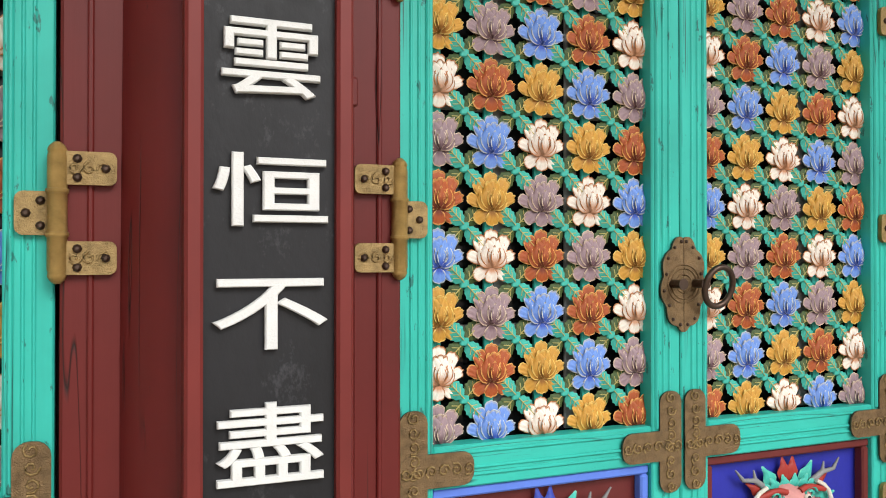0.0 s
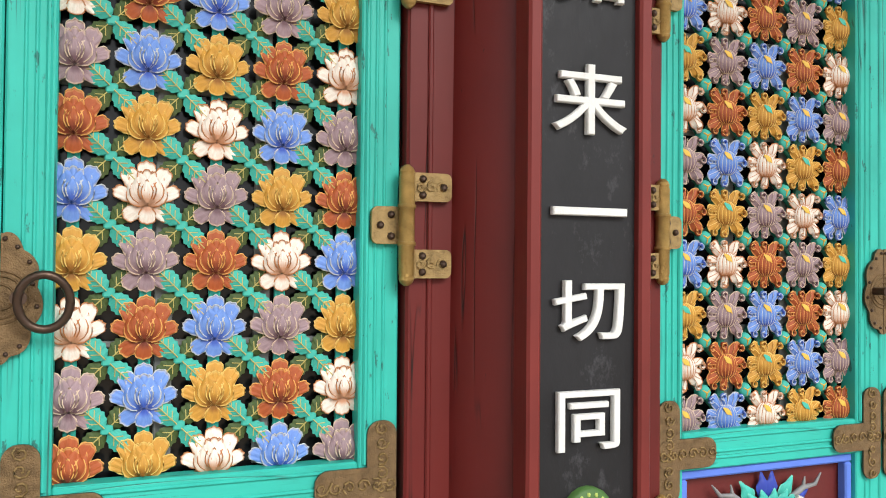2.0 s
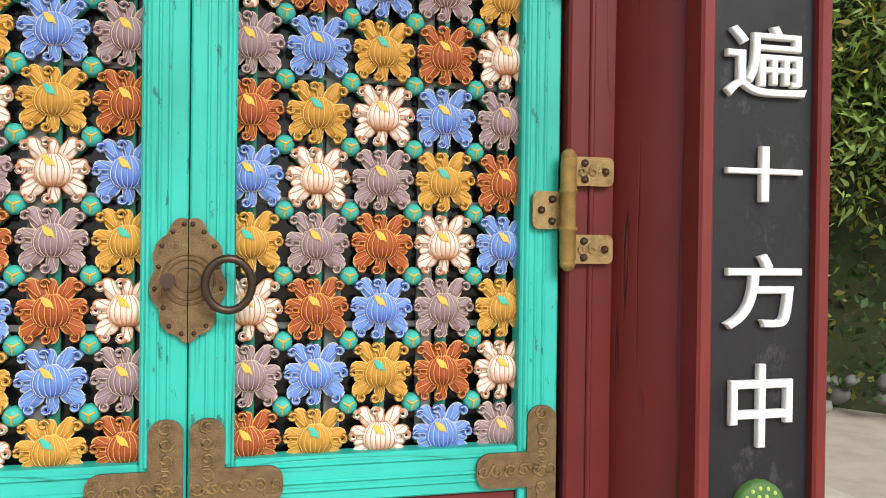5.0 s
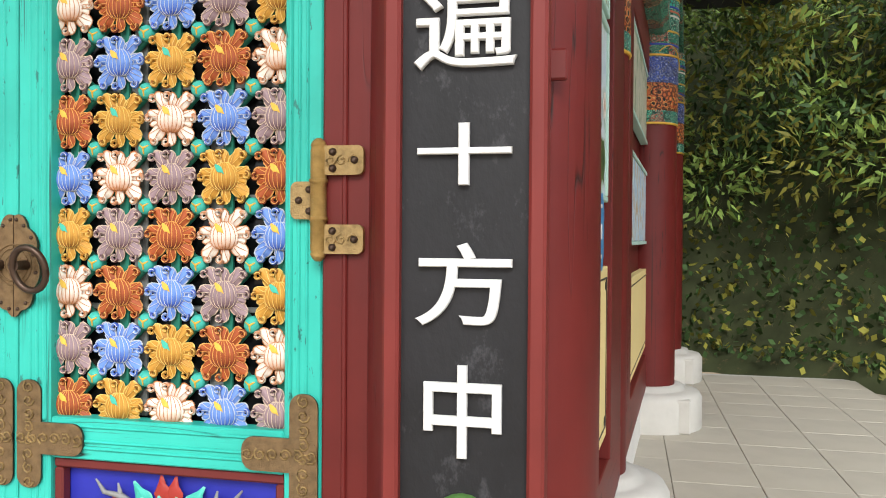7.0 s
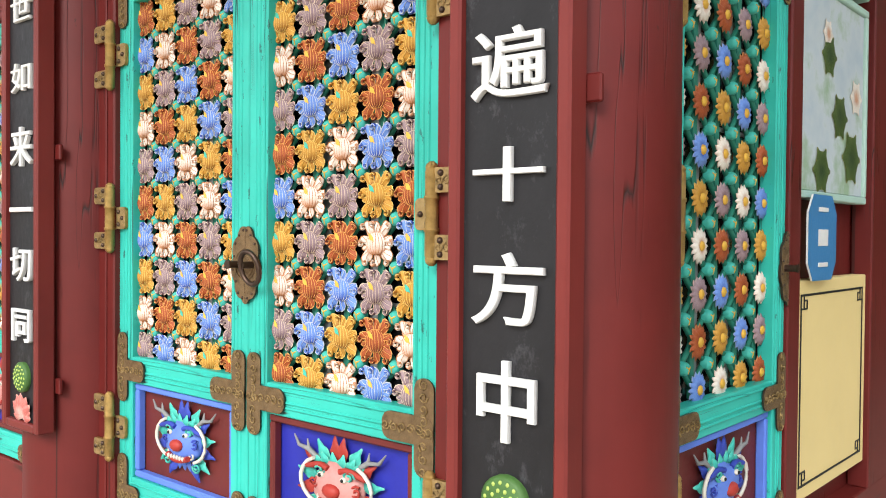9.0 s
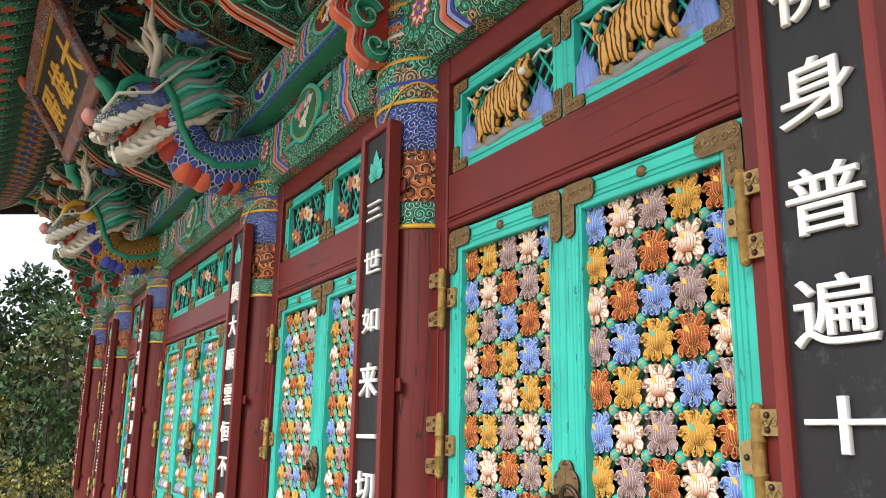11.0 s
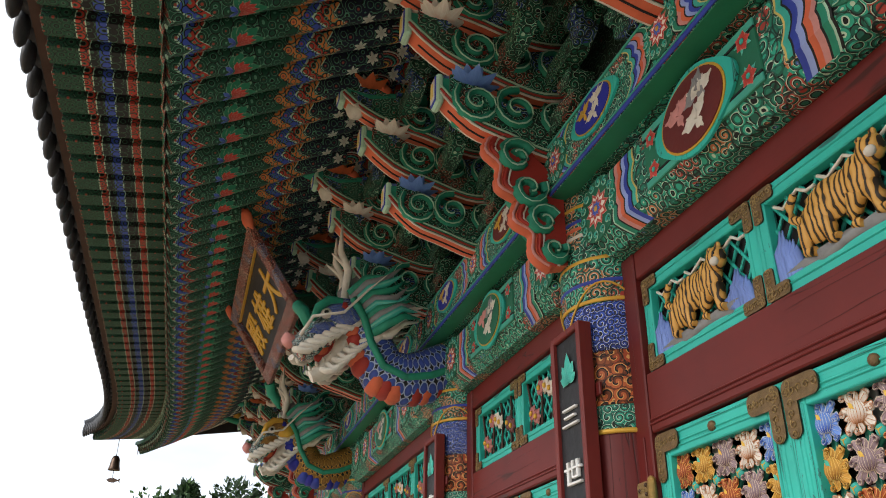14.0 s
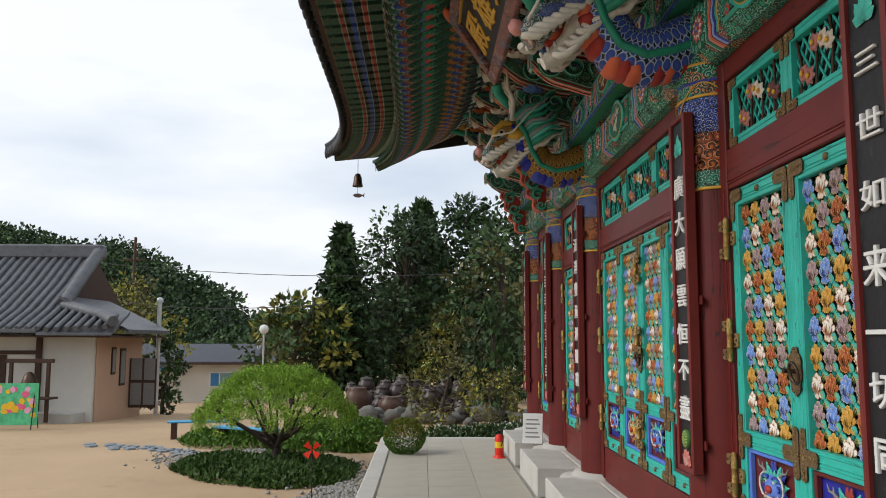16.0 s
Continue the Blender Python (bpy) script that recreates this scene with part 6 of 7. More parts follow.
board_m = plain("green_eave_board", (0.02, 0.13, 0.08), 0.6, var=0.3)
# boards coloured near-black, so the gaps between rafters read as shade
eave_sheet([(-0.5, 4.885, 0.8), (-0.5, 4.92, 0.8), (2.0, 6.2, 0.8), (2.0, 6.15, 0.8)], shade_board_m, "rafter_board")
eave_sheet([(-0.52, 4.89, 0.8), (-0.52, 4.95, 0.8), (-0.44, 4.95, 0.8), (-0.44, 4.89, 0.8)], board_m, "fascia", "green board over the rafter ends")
eave_sheet([(-1.16, 5.032, 1), (-1.16, 5.06, 1), (-0.2, 5.17, 0.9), (-0.2, 5.13, 0.9)], shade_board_m, "flying_board")
eave_sheet([(-1.22, 5.035, 1), (-1.22, 5.12, 1), (-1.14, 5.12, 1), (-1.14, 5.062, 1)], wood_dark, "eave_fascia", "red-brown tile batten")
prof = [(-1.3, 5.13), (0.2, 5.62), (2.0, 6.6), (4.0, 7.8), (5.2, 8.6)]
eave_sheet([(y, z, max(0, 1 - i * 0.3)) for i, (y, z) in enumerate(prof)] + [(y, z + 0.06, max(0, 1 - i * 0.3)) for i, (y, z) in reversed(list(enumerate(prof)))], tile_m, "tile_bed", "grey tiles")
tiles, pans = Mesh(), Mesh()
k = 0
while EAVE_X0 + 0.075 + k * 0.25 < EAVE_X1:
    x = EAVE_X0 + 0.075 + k * 0.25
    dy, dz = flare(x)
    tiles.tube([(x, y + dy * max(0, 1 - i * 0.3), z + 0.06 + dz) for i, (y, z) in enumerate(prof)], 0.088, tile_m, 10)
    pans.blob((x + 0.125, -1.3 + flare(x + 0.125)[0], 5.08 + flare(x + 0.125)[1]), (0.1, 0.04, 0.12), tile_m, 10, 6)
    k += 1
part("cover_tiles", tiles, roof, "rows of rounded grey tiles", kind="stuff")
part("drip_tiles", pans, roof, "drooping eave tiles", kind="stuff")
part("back_slope", Mesh().prism([(5.2, 8.6), (5.2, 8.7), (12.5, 5.2), (12.5, 5.1)], EAVE_X0, EAVE_X1, tile_m, "x"), roof)
part("ridge", Mesh().box(EAVE_X0 + 2.5, EAVE_X1 - 2.5, 5.0, 5.4, 8.6, 9.1, tile_m, 0.05), roof)
for x in (EAVE_X0 + 0.02, EAVE_X1 - 0.08):
    part("gable", Mesh().prism([(-0.3, 5.55), (5.2, 8.55), (12.0, 5.3), (12.0, 5.2), (2.0, 5.9)], x, x + 0.06, shade_board_m, "x"), roof)
single("ceiling", Mesh().box(COLS[-1], SIDE, 1.8, 10.2, 5.3, 5.4, shade_board_m, 0.01), "boarded ceiling inside the hall, darkness put into its near-black colour", "ceiling", kind="structure")


# ---- wind bell at the far corner ----
def wind_bell(x, y, z):
    w = thing("wind_bell", "small dark bronze wind bell with a fish plate", "bell")
    part("wire", Mesh().tube([(0, 0, 0.45), (0, 0, 0)], 0.005, ink, 5), w)
    part("bell", Mesh().lathe([(0.01, 0.02), (0.05, 0.0), (0.075, -0.06), (0.085, -0.16), (0.1, -0.22), (0.1, -0.235), (0.08, -0.235)], dark_metal, 16), w)
    part("clapper_wire", Mesh().tube([(0, 0, -0.23), (0, 0, -0.37)], 0.004, ink, 5), w)
    part("fish_plate", Mesh().prism([(-0.1, -0.4), (-0.05, -0.37), (0.03, -0.37), (0.1, -0.4), (0.14, -0.37), (0.13, -0.41), (0.14, -0.45), (0.1, -0.42), (0.03, -0.45), (-0.05, -0.44)], -0.004, 0.004, dark_metal), w)
    w.matrix_basis = pose(x, y, z, 0, 0, 75)


wind_bell(-9.55, -1.45, 4.9)


# ---- side wall of the hall ----
def side_wall():
    w = thing("wall_side", "red timber side wall with carved door, painted and cream panels", "wall", kind="structure")
    sk = Matrix.Translation((SIDE + 0.055, AXIS, 0)) @ pose(0, 0, 0, 0, 0, 86)
    # local x runs along the wall, -y is outside
    part("sill", Mesh().box(0.2, 8.6, -0.03, 0.12, 0.36, 0.66, red_h, 0.006), w, m=sk)
    part("plinth", Mesh().box(0.2, 8.6, 0.0, 0.12, 0.0, 0.355, plaster, 0.004), w, "white plaster foot", m=sk)
    part("backing", Mesh().box(0.2, 8.6, 0.05, 0.15, 0.36, 5.2, red, 0.004), w, m=sk)
    part("head", Mesh().box(0.2, 8.6, -0.03, 0.05, 3.2, BEAM, red_h, 0.006), w, m=sk)
    part("side_beam", Mesh().box(-0.25, 8.6, -0.2, 0.1, BEAM + 0.004, PLATE, swirl, 0.05), w, "painted side beam", m=sk)
    part("side_plate", Mesh().box(-0.25, 8.6, -0.3, 0.1, PLATE + 0.004, PLATE_TOP, swirl_fine, 0.01), w, "painted side plate", m=sk)
    for x0, x1 in ((1.16, 1.27), (2.11, 2.7), (3.2, 3.48), (6.32, 6.7), (8.1, 8.4)):
        part("post", Mesh().box(x0, x1, -0.04, 0.045, 0.66, 3.2, red, 0.006), w, m=sk)
    for x0, x1, z0, z1, mm in ((1.28, 2.1, 0.78, 1.575, cream_wall), (3.5, 6.3, 0.74, 1.44, cream_wall), (6.72, 8.08, 0.74, 1.44, cream_wall)):
        pn = part("cream_panel", Mesh().box(x0, x1, -0.02, 0.04, z0, z1, mm, 0.004), w, "cream panel with black key border", m=sk)
        t = 0.05
        for q in ((x0 + t, x1 - t, z0 + t, z0 + t + 0.008), (x0 + t, x1 - t, z1 - t - 0.008, z1 - t), (x0 + t, x0 + t + 0.008, z0 + t, z1 - t), (x1 - t - 0.008, x1 - t, z0 + t, z1 - t)):
            part("line", Mesh().box(q[0], q[1], -0.0235, -0.0205, q[2], q[3], ink, 0.0005), pn)
        for cx, s in ((x0 + t, 1), (x1 - t, -1)):
            for cz, u in ((z0 + t, 1), (z1 - t, -1)):
                for a, b, c, d in ((0.03, 0.036, 0.0, 0.05), (0.0, 0.06, 0.05, 0.056), (0.06, 0.066, 0.02, 0.056), (0.03, 0.066, 0.02, 0.026)):
                    part("key", Mesh().box(min(cx + s * a, cx + s * b), max(cx + s * a, cx + s * b), -0.0238, -0.0205, min(cz + u * c, cz + u * d), max(cz + u * c, cz + u * d), ink, 0.0005), pn)
    for x0, x1, z0, z1, mm in ((1.28, 2.08, 1.87, 2.68, mural_lotus), (3.5, 6.3, 1.66, 2.3, mural_sea), (3.5, 6.3, 2.55, 3.18, mural_hill), (6.72, 8.08, 1.66, 2.3, mural_sea), (1.28, 2.08, 2.72, 3.18, mural_hill)):
        pn = part("mural", Mesh().box(x0 + 0.03, x1 - 0.03, -0.01, 0.04, z0 + 0.03, z1 - 0.03, mm, 0.003), w, "painted mural panel", m=sk)
        for q in ((x0, x1, z0, z0 + 0.028), (x0, x1, z1 - 0.028, z1), (x0, x0 + 0.028, z0 + 0.029, z1 - 0.029), (x1 - 0.028, x1, z0 + 0.029, z1 - 0.029)):
            part("mural_frame", Mesh().box(q[0], q[1], -0.022, 0.04, q[2], q[3], pale_frame, 0.004), pn)
    lf = Mesh()
    for cx, cz, r, mm in ((1.62, 2.42, 0.09, leaf_olive), (1.9, 2.05, 0.12, leaf_olive), (1.55, 1.98, 0.1, leaf_olive), (1.95, 2.3, 0.08, PETALS["white"]), (1.6, 2.5, 0.06, PETALS["white"]), (1.75, 2.2, 0.1, leaf_olive)):
        lp = Mesh()
        for k in range(6):
            lp.petal((cx, cz), k * 1.05, r, r * 0.8, 0.002, mm, 0, 0.1, 0.02, 3, 4, -0.0125)
        part("painted_flower", lp, w, m=sk)
    part("alarm_sign", Mesh().prism([(-0.1, -0.155), (0.1, -0.155), (0.15, -0.09), (0.15, 0.09), (0.1, 0.155), (-0.1, 0.155), (-0.15, 0.09), (-0.15, -0.09)], -0.05, -0.043, sign_blue, rim=white_letter), w, "blue octagonal alarm plate", m=sk @ pose(1.46, 0, 1.728))
    for z, hh, mm in ((1.728, 0.03, white_letter), (1.83, 0.008, white_letter), (1.63, 0.008, white_letter)):
        part("alarm_mark", Mesh().box(1.41, 1.51, -0.0535, -0.0505, z - hh, z + hh, mm, 0.001), w, m=sk)
    part("floor_vent", Mesh().box(3.0, 3.5, -0.004, 0.004, 0.06, 0.29, mullion, 0.003), w, "grey floor vent", m=sk)
    d = door_leaf(0.84, "daisy", False, "blue", maroon, "turquoise side door carved with round daisies", 1, -1)
    d.matrix_basis = sk @ pose(0.31, -0.03, SILL)
    p = thing("granite_plinth", "square granite plinth under a side column", "plinth", group="side plinths")
    part("block", Mesh().box(-0.4, 0.4, -0.4, 0.4, 0, 0.3, stone, 0.015), p)
    p.matrix_basis = pose(5.46, 7.75, 0, 0, 0, -4)
    copy_thing(p, pose(5.68, 10.3, 0, 0, 0, -4))


def mural(name, a, b, c, sc):
    m, bs = shell(name, 0.6)
    v = coords(m, (sc, sc, sc))
    n = noise_at(m, v, 1.0, 6, 0.65)
    return finish(m, bs, ramp(m, n, [(0.35, a), (0.5, b), (0.62, c)]), n, 0.1)


mural_lotus = mural("lotus_mural", (0.42, 0.5, 0.55), (0.5, 0.56, 0.58), (0.3, 0.42, 0.28), 3.0)
mural_sea = mural("sea_mural", (0.2, 0.34, 0.5), (0.5, 0.6, 0.66), (0.42, 0.3, 0.16), 5.0)
mural_hill = mural("hill_mural", (0.36, 0.36, 0.28), (0.5, 0.48, 0.36), (0.18, 0.24, 0.14), 4.0)
pale_frame = plain("pale_green_frame", (0.42, 0.6, 0.52), 0.5, var=0.1)
sign_blue = plain("blue_sign", (0.05, 0.2, 0.42), 0.4, var=0.1)
side_wall()
single("wall_back", Mesh().box(COLS[-1], SIDE + 0.6, 10.3, 10.5, 0.3, 5.2, red, 0.01), "red back wall of the hall", "wall", kind="structure")
single("wall_far_side", Mesh().box(COLS[-1] - 0.1, COLS[-1] + 0.05, 2.0, 10.3, 0.0, 5.2, red, 0.01), "red far side wall of the hall", "wall", kind="structure")


# ---- planting materials ----
def foliage(name, c, var=0.5):
    m, b = shell(name, 0.6)
    g = node(m, "NewGeometry")
    col = ramp(m, g.outputs["Random Per Island"], [(0.0, tuple(x * (1 - var) for x in c)), (0.5, c), (1.0, tuple(min(1, x * (1 + var)) for x in c))])
    n = noise_at(m, coords(m, (0.6, 0.6, 0.6)), 1.0, 3)
    col = mixc(m, calc(m, "MULTIPLY", n, 0.5), col, tuple(x * 0.5 for x in c))
    b.inputs["Subsurface Weight"].default_value = 0.0
    return finish(m, b, col)


pine_green, dark_green, mid_green, yellow_green, olive_green, hedge_green = foliage("pine_needles", (0.23, 0.39, 0.04)), foliage("dark_leaves", (0.03, 0.06, 0.022)), foliage("broad_leaves", (0.05, 0.1, 0.028)), foliage("yellowing_leaves", (0.27, 0.26, 0.045)), foliage("olive_leaves", (0.12, 0.12, 0.04)), foliage("hedge_leaves", (0.1, 0.2, 0.025))
bark = plain("bark", (0.06, 0.045, 0.035), 0.9, var=0.4, scale=(8, 8, 3), fine=90, bump=0.9)
# near-black green: shade inside the woods given as a surface colour
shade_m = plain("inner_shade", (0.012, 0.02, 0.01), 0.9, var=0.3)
rng = random.Random(5)


def rnd_dir():
    while True:
        v = Vector((rng.uniform(-1, 1), rng.uniform(-1, 1), rng.uniform(-1, 1)))
        if 0.1 < v.length < 1:
            return v.normalized()


def leaf(m, p, size, mat, long=1.6, d=None):
    d = d or rnd_dir()
    s = d.cross(rnd_dir()).normalized()
    m.add([p, p + d * size * 0.5 + s * size * 0.3, p + d * size * long * 0.7, p + d * size * 0.5 - s * size * 0.3], [[0, 1, 2, 3]], mat)


def clump(m, c, r, n, size, mat, long=1.6):
    for _ in range(n):
        v = rnd_dir()
        k = rng.uniform(0.45, 1.0)
        leaf(m, Vector(c) + Vector((v.x * r[0], v.y * r[1], v.z * r[2])) * k, size * rng.uniform(0.6, 1.3), mat, long, (v + rnd_dir() * 0.8).normalized())


def broad_tree(height, spread, mats, n=26, leaves=90, size=0.34, low=0.25):
    t = thing("tree", "", "tree")
    tr = Mesh()
    lean = rng.uniform(-0.3, 0.3)
    tr.tube([(0, 0, -0.3), (lean * 0.2, 0, height * 0.25), (lean, 0.2, height * 0.6), (lean, 0.1, height * 0.9)], [height * 0.03, height * 0.024, height * 0.015, height * 0.004], bark, 9)
    cr = Mesh()
    for i in range(n):
        f = low + (1 - low) * (i + rng.random()) / n
        w = spread * math.sin(math.pi * min(0.97, 0.22 + 0.72 * (f - low) / (1 - low))) ** 0.8
        a = rng.uniform(0, 6.28)
        q = rng.uniform(0.35, 1.0)
        p = (lean + math.cos(a) * w * q, math.sin(a) * w * q, height * f)
        tr.tube([(lean * f, 0.1, height * f * 0.75), (p[0] * 0.6, p[1] * 0.6, height * f * 0.92), p], [height * 0.008, height * 0.005, height * 0.002], bark, 5)
        r = spread * rng.uniform(0.25, 0.42)
        clump(cr, p, (r, r, r * 0.75), leaves, size, mats[i % len(mats)])
    part("trunk", tr, t)
    part("crown", cr, t, kind="stuff")
    return t


def conifer(height, spread, mats):
    t = thing("tree", "", "tree")
    part("trunk", Mesh().tube([(0, 0, -0.3), (0, 0, height * 0.5), (0, 0, height)], [height * 0.022, height * 0.014, 0.02], bark, 8), t)
    cr = Mesh()
    for i in range(34):
        f = 0.1 + 0.9 * i / 34
        w = spread * (1 - f) ** 0.85 + 0.15
        for k in range(8):
            a = k * 0.785 + i * 0.6 + rng.uniform(-0.2, 0.2)
            L = w * rng.uniform(0.7, 1.12)
            for s in range(9):
                q = (s + 0.6) / 9
                p = Vector((math.cos(a) * L * q, math.sin(a) * L * q, height * f - 0.25 * L * q * q + 0.12 * L * q))
                for _ in range(3):
                    leaf(cr, p + rnd_dir() * 0.16, 0.34, mats[(i + k) % len(mats)], 1.8)
    part("crown", cr, t, kind="stuff")
    return t


def put_tree(t, label, x, y, z=GROUND, s=1.0, turn=0, group=""):
    t.matrix_basis = pose(x, y, z, 0, 0, turn) @ Matrix.Diagonal((s, s, s, 1))
    return tagged(t, label, "tree", group)


# ---- trees behind the yard ----
spruce = put_tree(conifer(9.6, 3.0, [dark_green, dark_green, mid_green]), "tall dark green spruce with drooping boughs", -38, -4.6, -1.6)
copy_thing(spruce, pose(-47, -0.3, -1.6, 0, 0, 70) @ Matrix.Diagonal((1.25, 1.25, 1.3, 1)))
big = put_tree(broad_tree(10.2, 4.0, [dark_green, mid_green, dark_green], 46, 150, 0.3, 0.1), "large dense dark green broadleaf tree", -40, -1.3, -1.6)
copy_thing(big, pose(-42, 3.2, -1.6, 0, 0, 130) @ Matrix.Diagonal((1.1, 1.1, 1.1, 1)))
copy_thing(big, pose(-37, 6.6, -1.5, 0, 0, 200) @ Matrix.Diagonal((1.15, 1.15, 1.2, 1)))
copy_thing(big, pose(-34, 12.0, -1.5, 0, 0, 30) @ Matrix.Diagonal((1.2, 1.2, 1.2, 1)))
copy_thing(big, pose(-44, -3.2, -1.6, 0, 0, 300) @ Matrix.Diagonal((0.7, 0.7, 0.66, 1)))
autumn = put_tree(broad_tree(5.2, 2.7, [yellow_green, olive_green, mid_green], 26, 90, 0.32, 0.3), "yellowing round tree beside the low house", -36.5, -6.9, -1.5)
copy_thing(autumn, pose(-38, 0.6, -1.5, 0, 0, 90) @ Matrix.Diagonal((0.8, 0.8, 0.9, 1)))
house_tree = put_tree(broad_tree(5.6, 2.2, [yellow_green, olive_green], 24, 70, 0.2, 0.35), "thin yellow-green tree with bare limbs", -33, -13.6, -1.2)
near = put_tree(broad_tree(6.2, 2.3, [dark_green, mid_green, olive_green], 26, 90, 0.24, 0.08), "dense grey-green evergreen at the garden edge", -24.0, 2.6, -0.9)
copy_thing(near, pose(-21.5, 4.3, -0.8, 0, 0, 120) @ Matrix.Diagonal((1.1, 1.1, 1.15, 1)))
shrub = put_tree(broad_tree(2.4, 1.2, [olive_green, yellow_green, olive_green], 18, 60, 0.13, 0.1), "loose olive shrub before the jars", -17.8, 0.35, -0.75)
copy_thing(shrub, pose(-16.5, 1.9, -0.75, 0, 0, 80) @ Matrix.Diagonal((0.6, 0.6, 0.7, 1)))
thuja = put_tree(broad_tree(2.7, 0.8, [dark_green, mid_green], 18, 80, 0.16, 0.02), "dark upright evergreen shrub by the house", -25.5, -10.0, -0.95)
copy_thing(thuja, pose(-19.8, 1.9, -0.8) @ Matrix.Diagonal((0.9, 0.9, 1.35, 1)))


# ---- wooded hill ----
def hill():
    m = Mesh()
    n, k = 70, 14

    def height(u):
        s = [(0.0, 34), (0.2, 31), (0.36, 27), (0.5, 29), (0.62, 25), (0.75, 19), (0.92, 14), (1.0, 5), (1.3, 6), (1.7, 10), (2.2, 16)]
        for (a, b), (c, d) in zip(s, s[1:]):
            if a <= u <= c:
                return b + (d - b) * (u - a) / (c - a)
        return s[-1][1]
    top = []
    for i in range(n + 1):
        u = 2.2 * i / n - 0.02
        y = -105 + u * 62
        h = height(max(0, u))
        for j in range(k + 1):
            f = j / k
            z = -3 + (h + 3) * math.sin(f * math.pi / 2)
            m.v.append((-190 - 60 * f, y * (1 + 0.3 * f), z))
            top.append((Vector(m.v[-1]), f))
    # slope coloured as the shade seen between the crowns
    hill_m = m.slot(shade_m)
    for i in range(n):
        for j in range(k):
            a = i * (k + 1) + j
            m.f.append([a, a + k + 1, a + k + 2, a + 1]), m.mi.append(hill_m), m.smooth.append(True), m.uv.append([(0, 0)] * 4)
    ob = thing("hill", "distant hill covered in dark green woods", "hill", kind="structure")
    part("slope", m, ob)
    w = Mesh()
    for p, f in top:
        for _ in range(2):
            c = p + Vector((rng.uniform(-2, 4), rng.uniform(-3, 3), rng.uniform(-0.5, 2.5)))
            clump(w, c, (3.2, 3.2, 2.6), 22, 1.5, (dark_green, mid_green, dark_green)[rng.randrange(3)], 1.2)
    part("woods", w, ob, "dense crowns of far trees", kind="stuff")


hill()


# ---- clipped pine in the yard ----
def clipped_pine():
    t = thing("pine_tree", "clipped umbrella pine with bright needles on twisted limbs", "tree")
    tr, cr = Mesh(), Mesh()
    tr.tube([(0, 0, -0.1), (0.02, 0.0, 0.2), (-0.03, 0.02, 0.42), (0.0, 0.0, 0.6)], [0.16, 0.12, 0.1, 0.08], bark, 10)
    for i in range(13):
        a = i * 2.4
        L = rng.uniform(0.7, 1.75)
        tip = (math.cos(a) * L, math.sin(a) * L, 1.05 + 0.75 * (1 - (L / 1.9) ** 2) + rng.uniform(-0.1, 0.1))
        tr.tube([(0, 0, rng.uniform(0.3, 0.6)), (tip[0] * 0.4, tip[1] * 0.4, 0.72), (tip[0] * 0.75, tip[1] * 0.75, tip[2] * 0.82), tip], [0.055, 0.04, 0.026, 0.012], bark, 6)
    part("trunk", tr, t)
    for i in range(520):
        a, q = rng.uniform(0, 6.28), math.sqrt(rng.random())
        L = 1.95 * q
        z = 1.0 + 0.95 * (1 - q ** 2.4) + 0.14 * noise.noise(Vector((math.cos(a) * L * 2, math.sin(a) * L * 2, 0))) - (rng.random() ** 3) * 0.3
        p = Vector((math.cos(a) * L, math.sin(a) * L, z))
        for _ in range(46):
            d = (rnd_dir() + Vector((math.cos(a) * 0.3, math.sin(a) * 0.3, 0.55))).normalized()
            s = d.cross(rnd_dir()).normalized() * 0.011
            b = p + rnd_dir() * 0.1
            L2 = rng.uniform(0.06, 0.12)
            cr.add([b - s, b + s, b + d * L2], [[0, 1, 2]], pine_green)
    part("crown", cr, t, kind="stuff")
    t.matrix_basis = pose(-10.6, -3.05, GROUND) @ Matrix.Diagonal((0.8, 0.8, 0.97, 1))


clipped_pine()


def ground_cover(name, label, spots, mat, size, n, h, category="planting"):
    m = Mesh()
    for x, y, rx, ry in spots:
        for _ in range(n):
            a, q = rng.uniform(0, 6.28), math.sqrt(rng.random())
            p = Vector((x + math.cos(a) * rx * q, y + math.sin(a) * ry * q, GROUND + h * (1 - q ** 3) * rng.uniform(0.3, 1.0)))
            leaf(m, p, size * rng.uniform(0.7, 1.3), mat, 1.6, (rnd_dir() + Vector((0, 0, 0.9))).normalized())
    return single(name, m, label, category, kind="stuff")


juniper = foliage("juniper_leaves", (0.055, 0.11, 0.02))
ground_cover("juniper", "low spreading juniper under the clipped pine", [(-10.2, -3.0, 1.7, 1.6), (-9.4, -2.5, 1.2, 1.1), (-10.6, -4.1, 1.1, 0.9)], juniper, 0.09, 5200, 0.22)
ground_cover("box_hedge", "rounded bright green clipped hedge", [(-15.8, -3.0, 1.2, 0.9), (-15.4, -2.0, 1.0, 0.8), (-15.2, -1.6, 0.8, 0.6)], hedge_green, 0.07, 5000, 0.5, "hedge")
ground_cover("border_plants", "strip of low green border plants", [(-13.9, -4.2, 0.9, 1.6), (-13.2, -2.6, 0.6, 1.2), (-14.6, -5.2, 0.6, 0.9), (-12.9, -1.7, 0.4, 0.5)], hedge_green, 0.09, 2600, 0.3)
white_bloom = foliage("white_blooms", (0.6, 0.6, 0.56), 0.2)
ground_cover("flower_bed", "bed of white flowers beyond the terrace end", [(-14.4 - 0.2 * i, 0.2 + 0.45 * i, 0.7, 0.4) for i in range(8)], mid_green, 0.1, 700, 0.35)
ground_cover("white_flowers", "small white blossoms over the flower bed", [(-14.4 - 0.2 * i, 0.2 + 0.45 * i, 0.7, 0.4) for i in range(8)], white_bloom, 0.06, 110, 0.44)


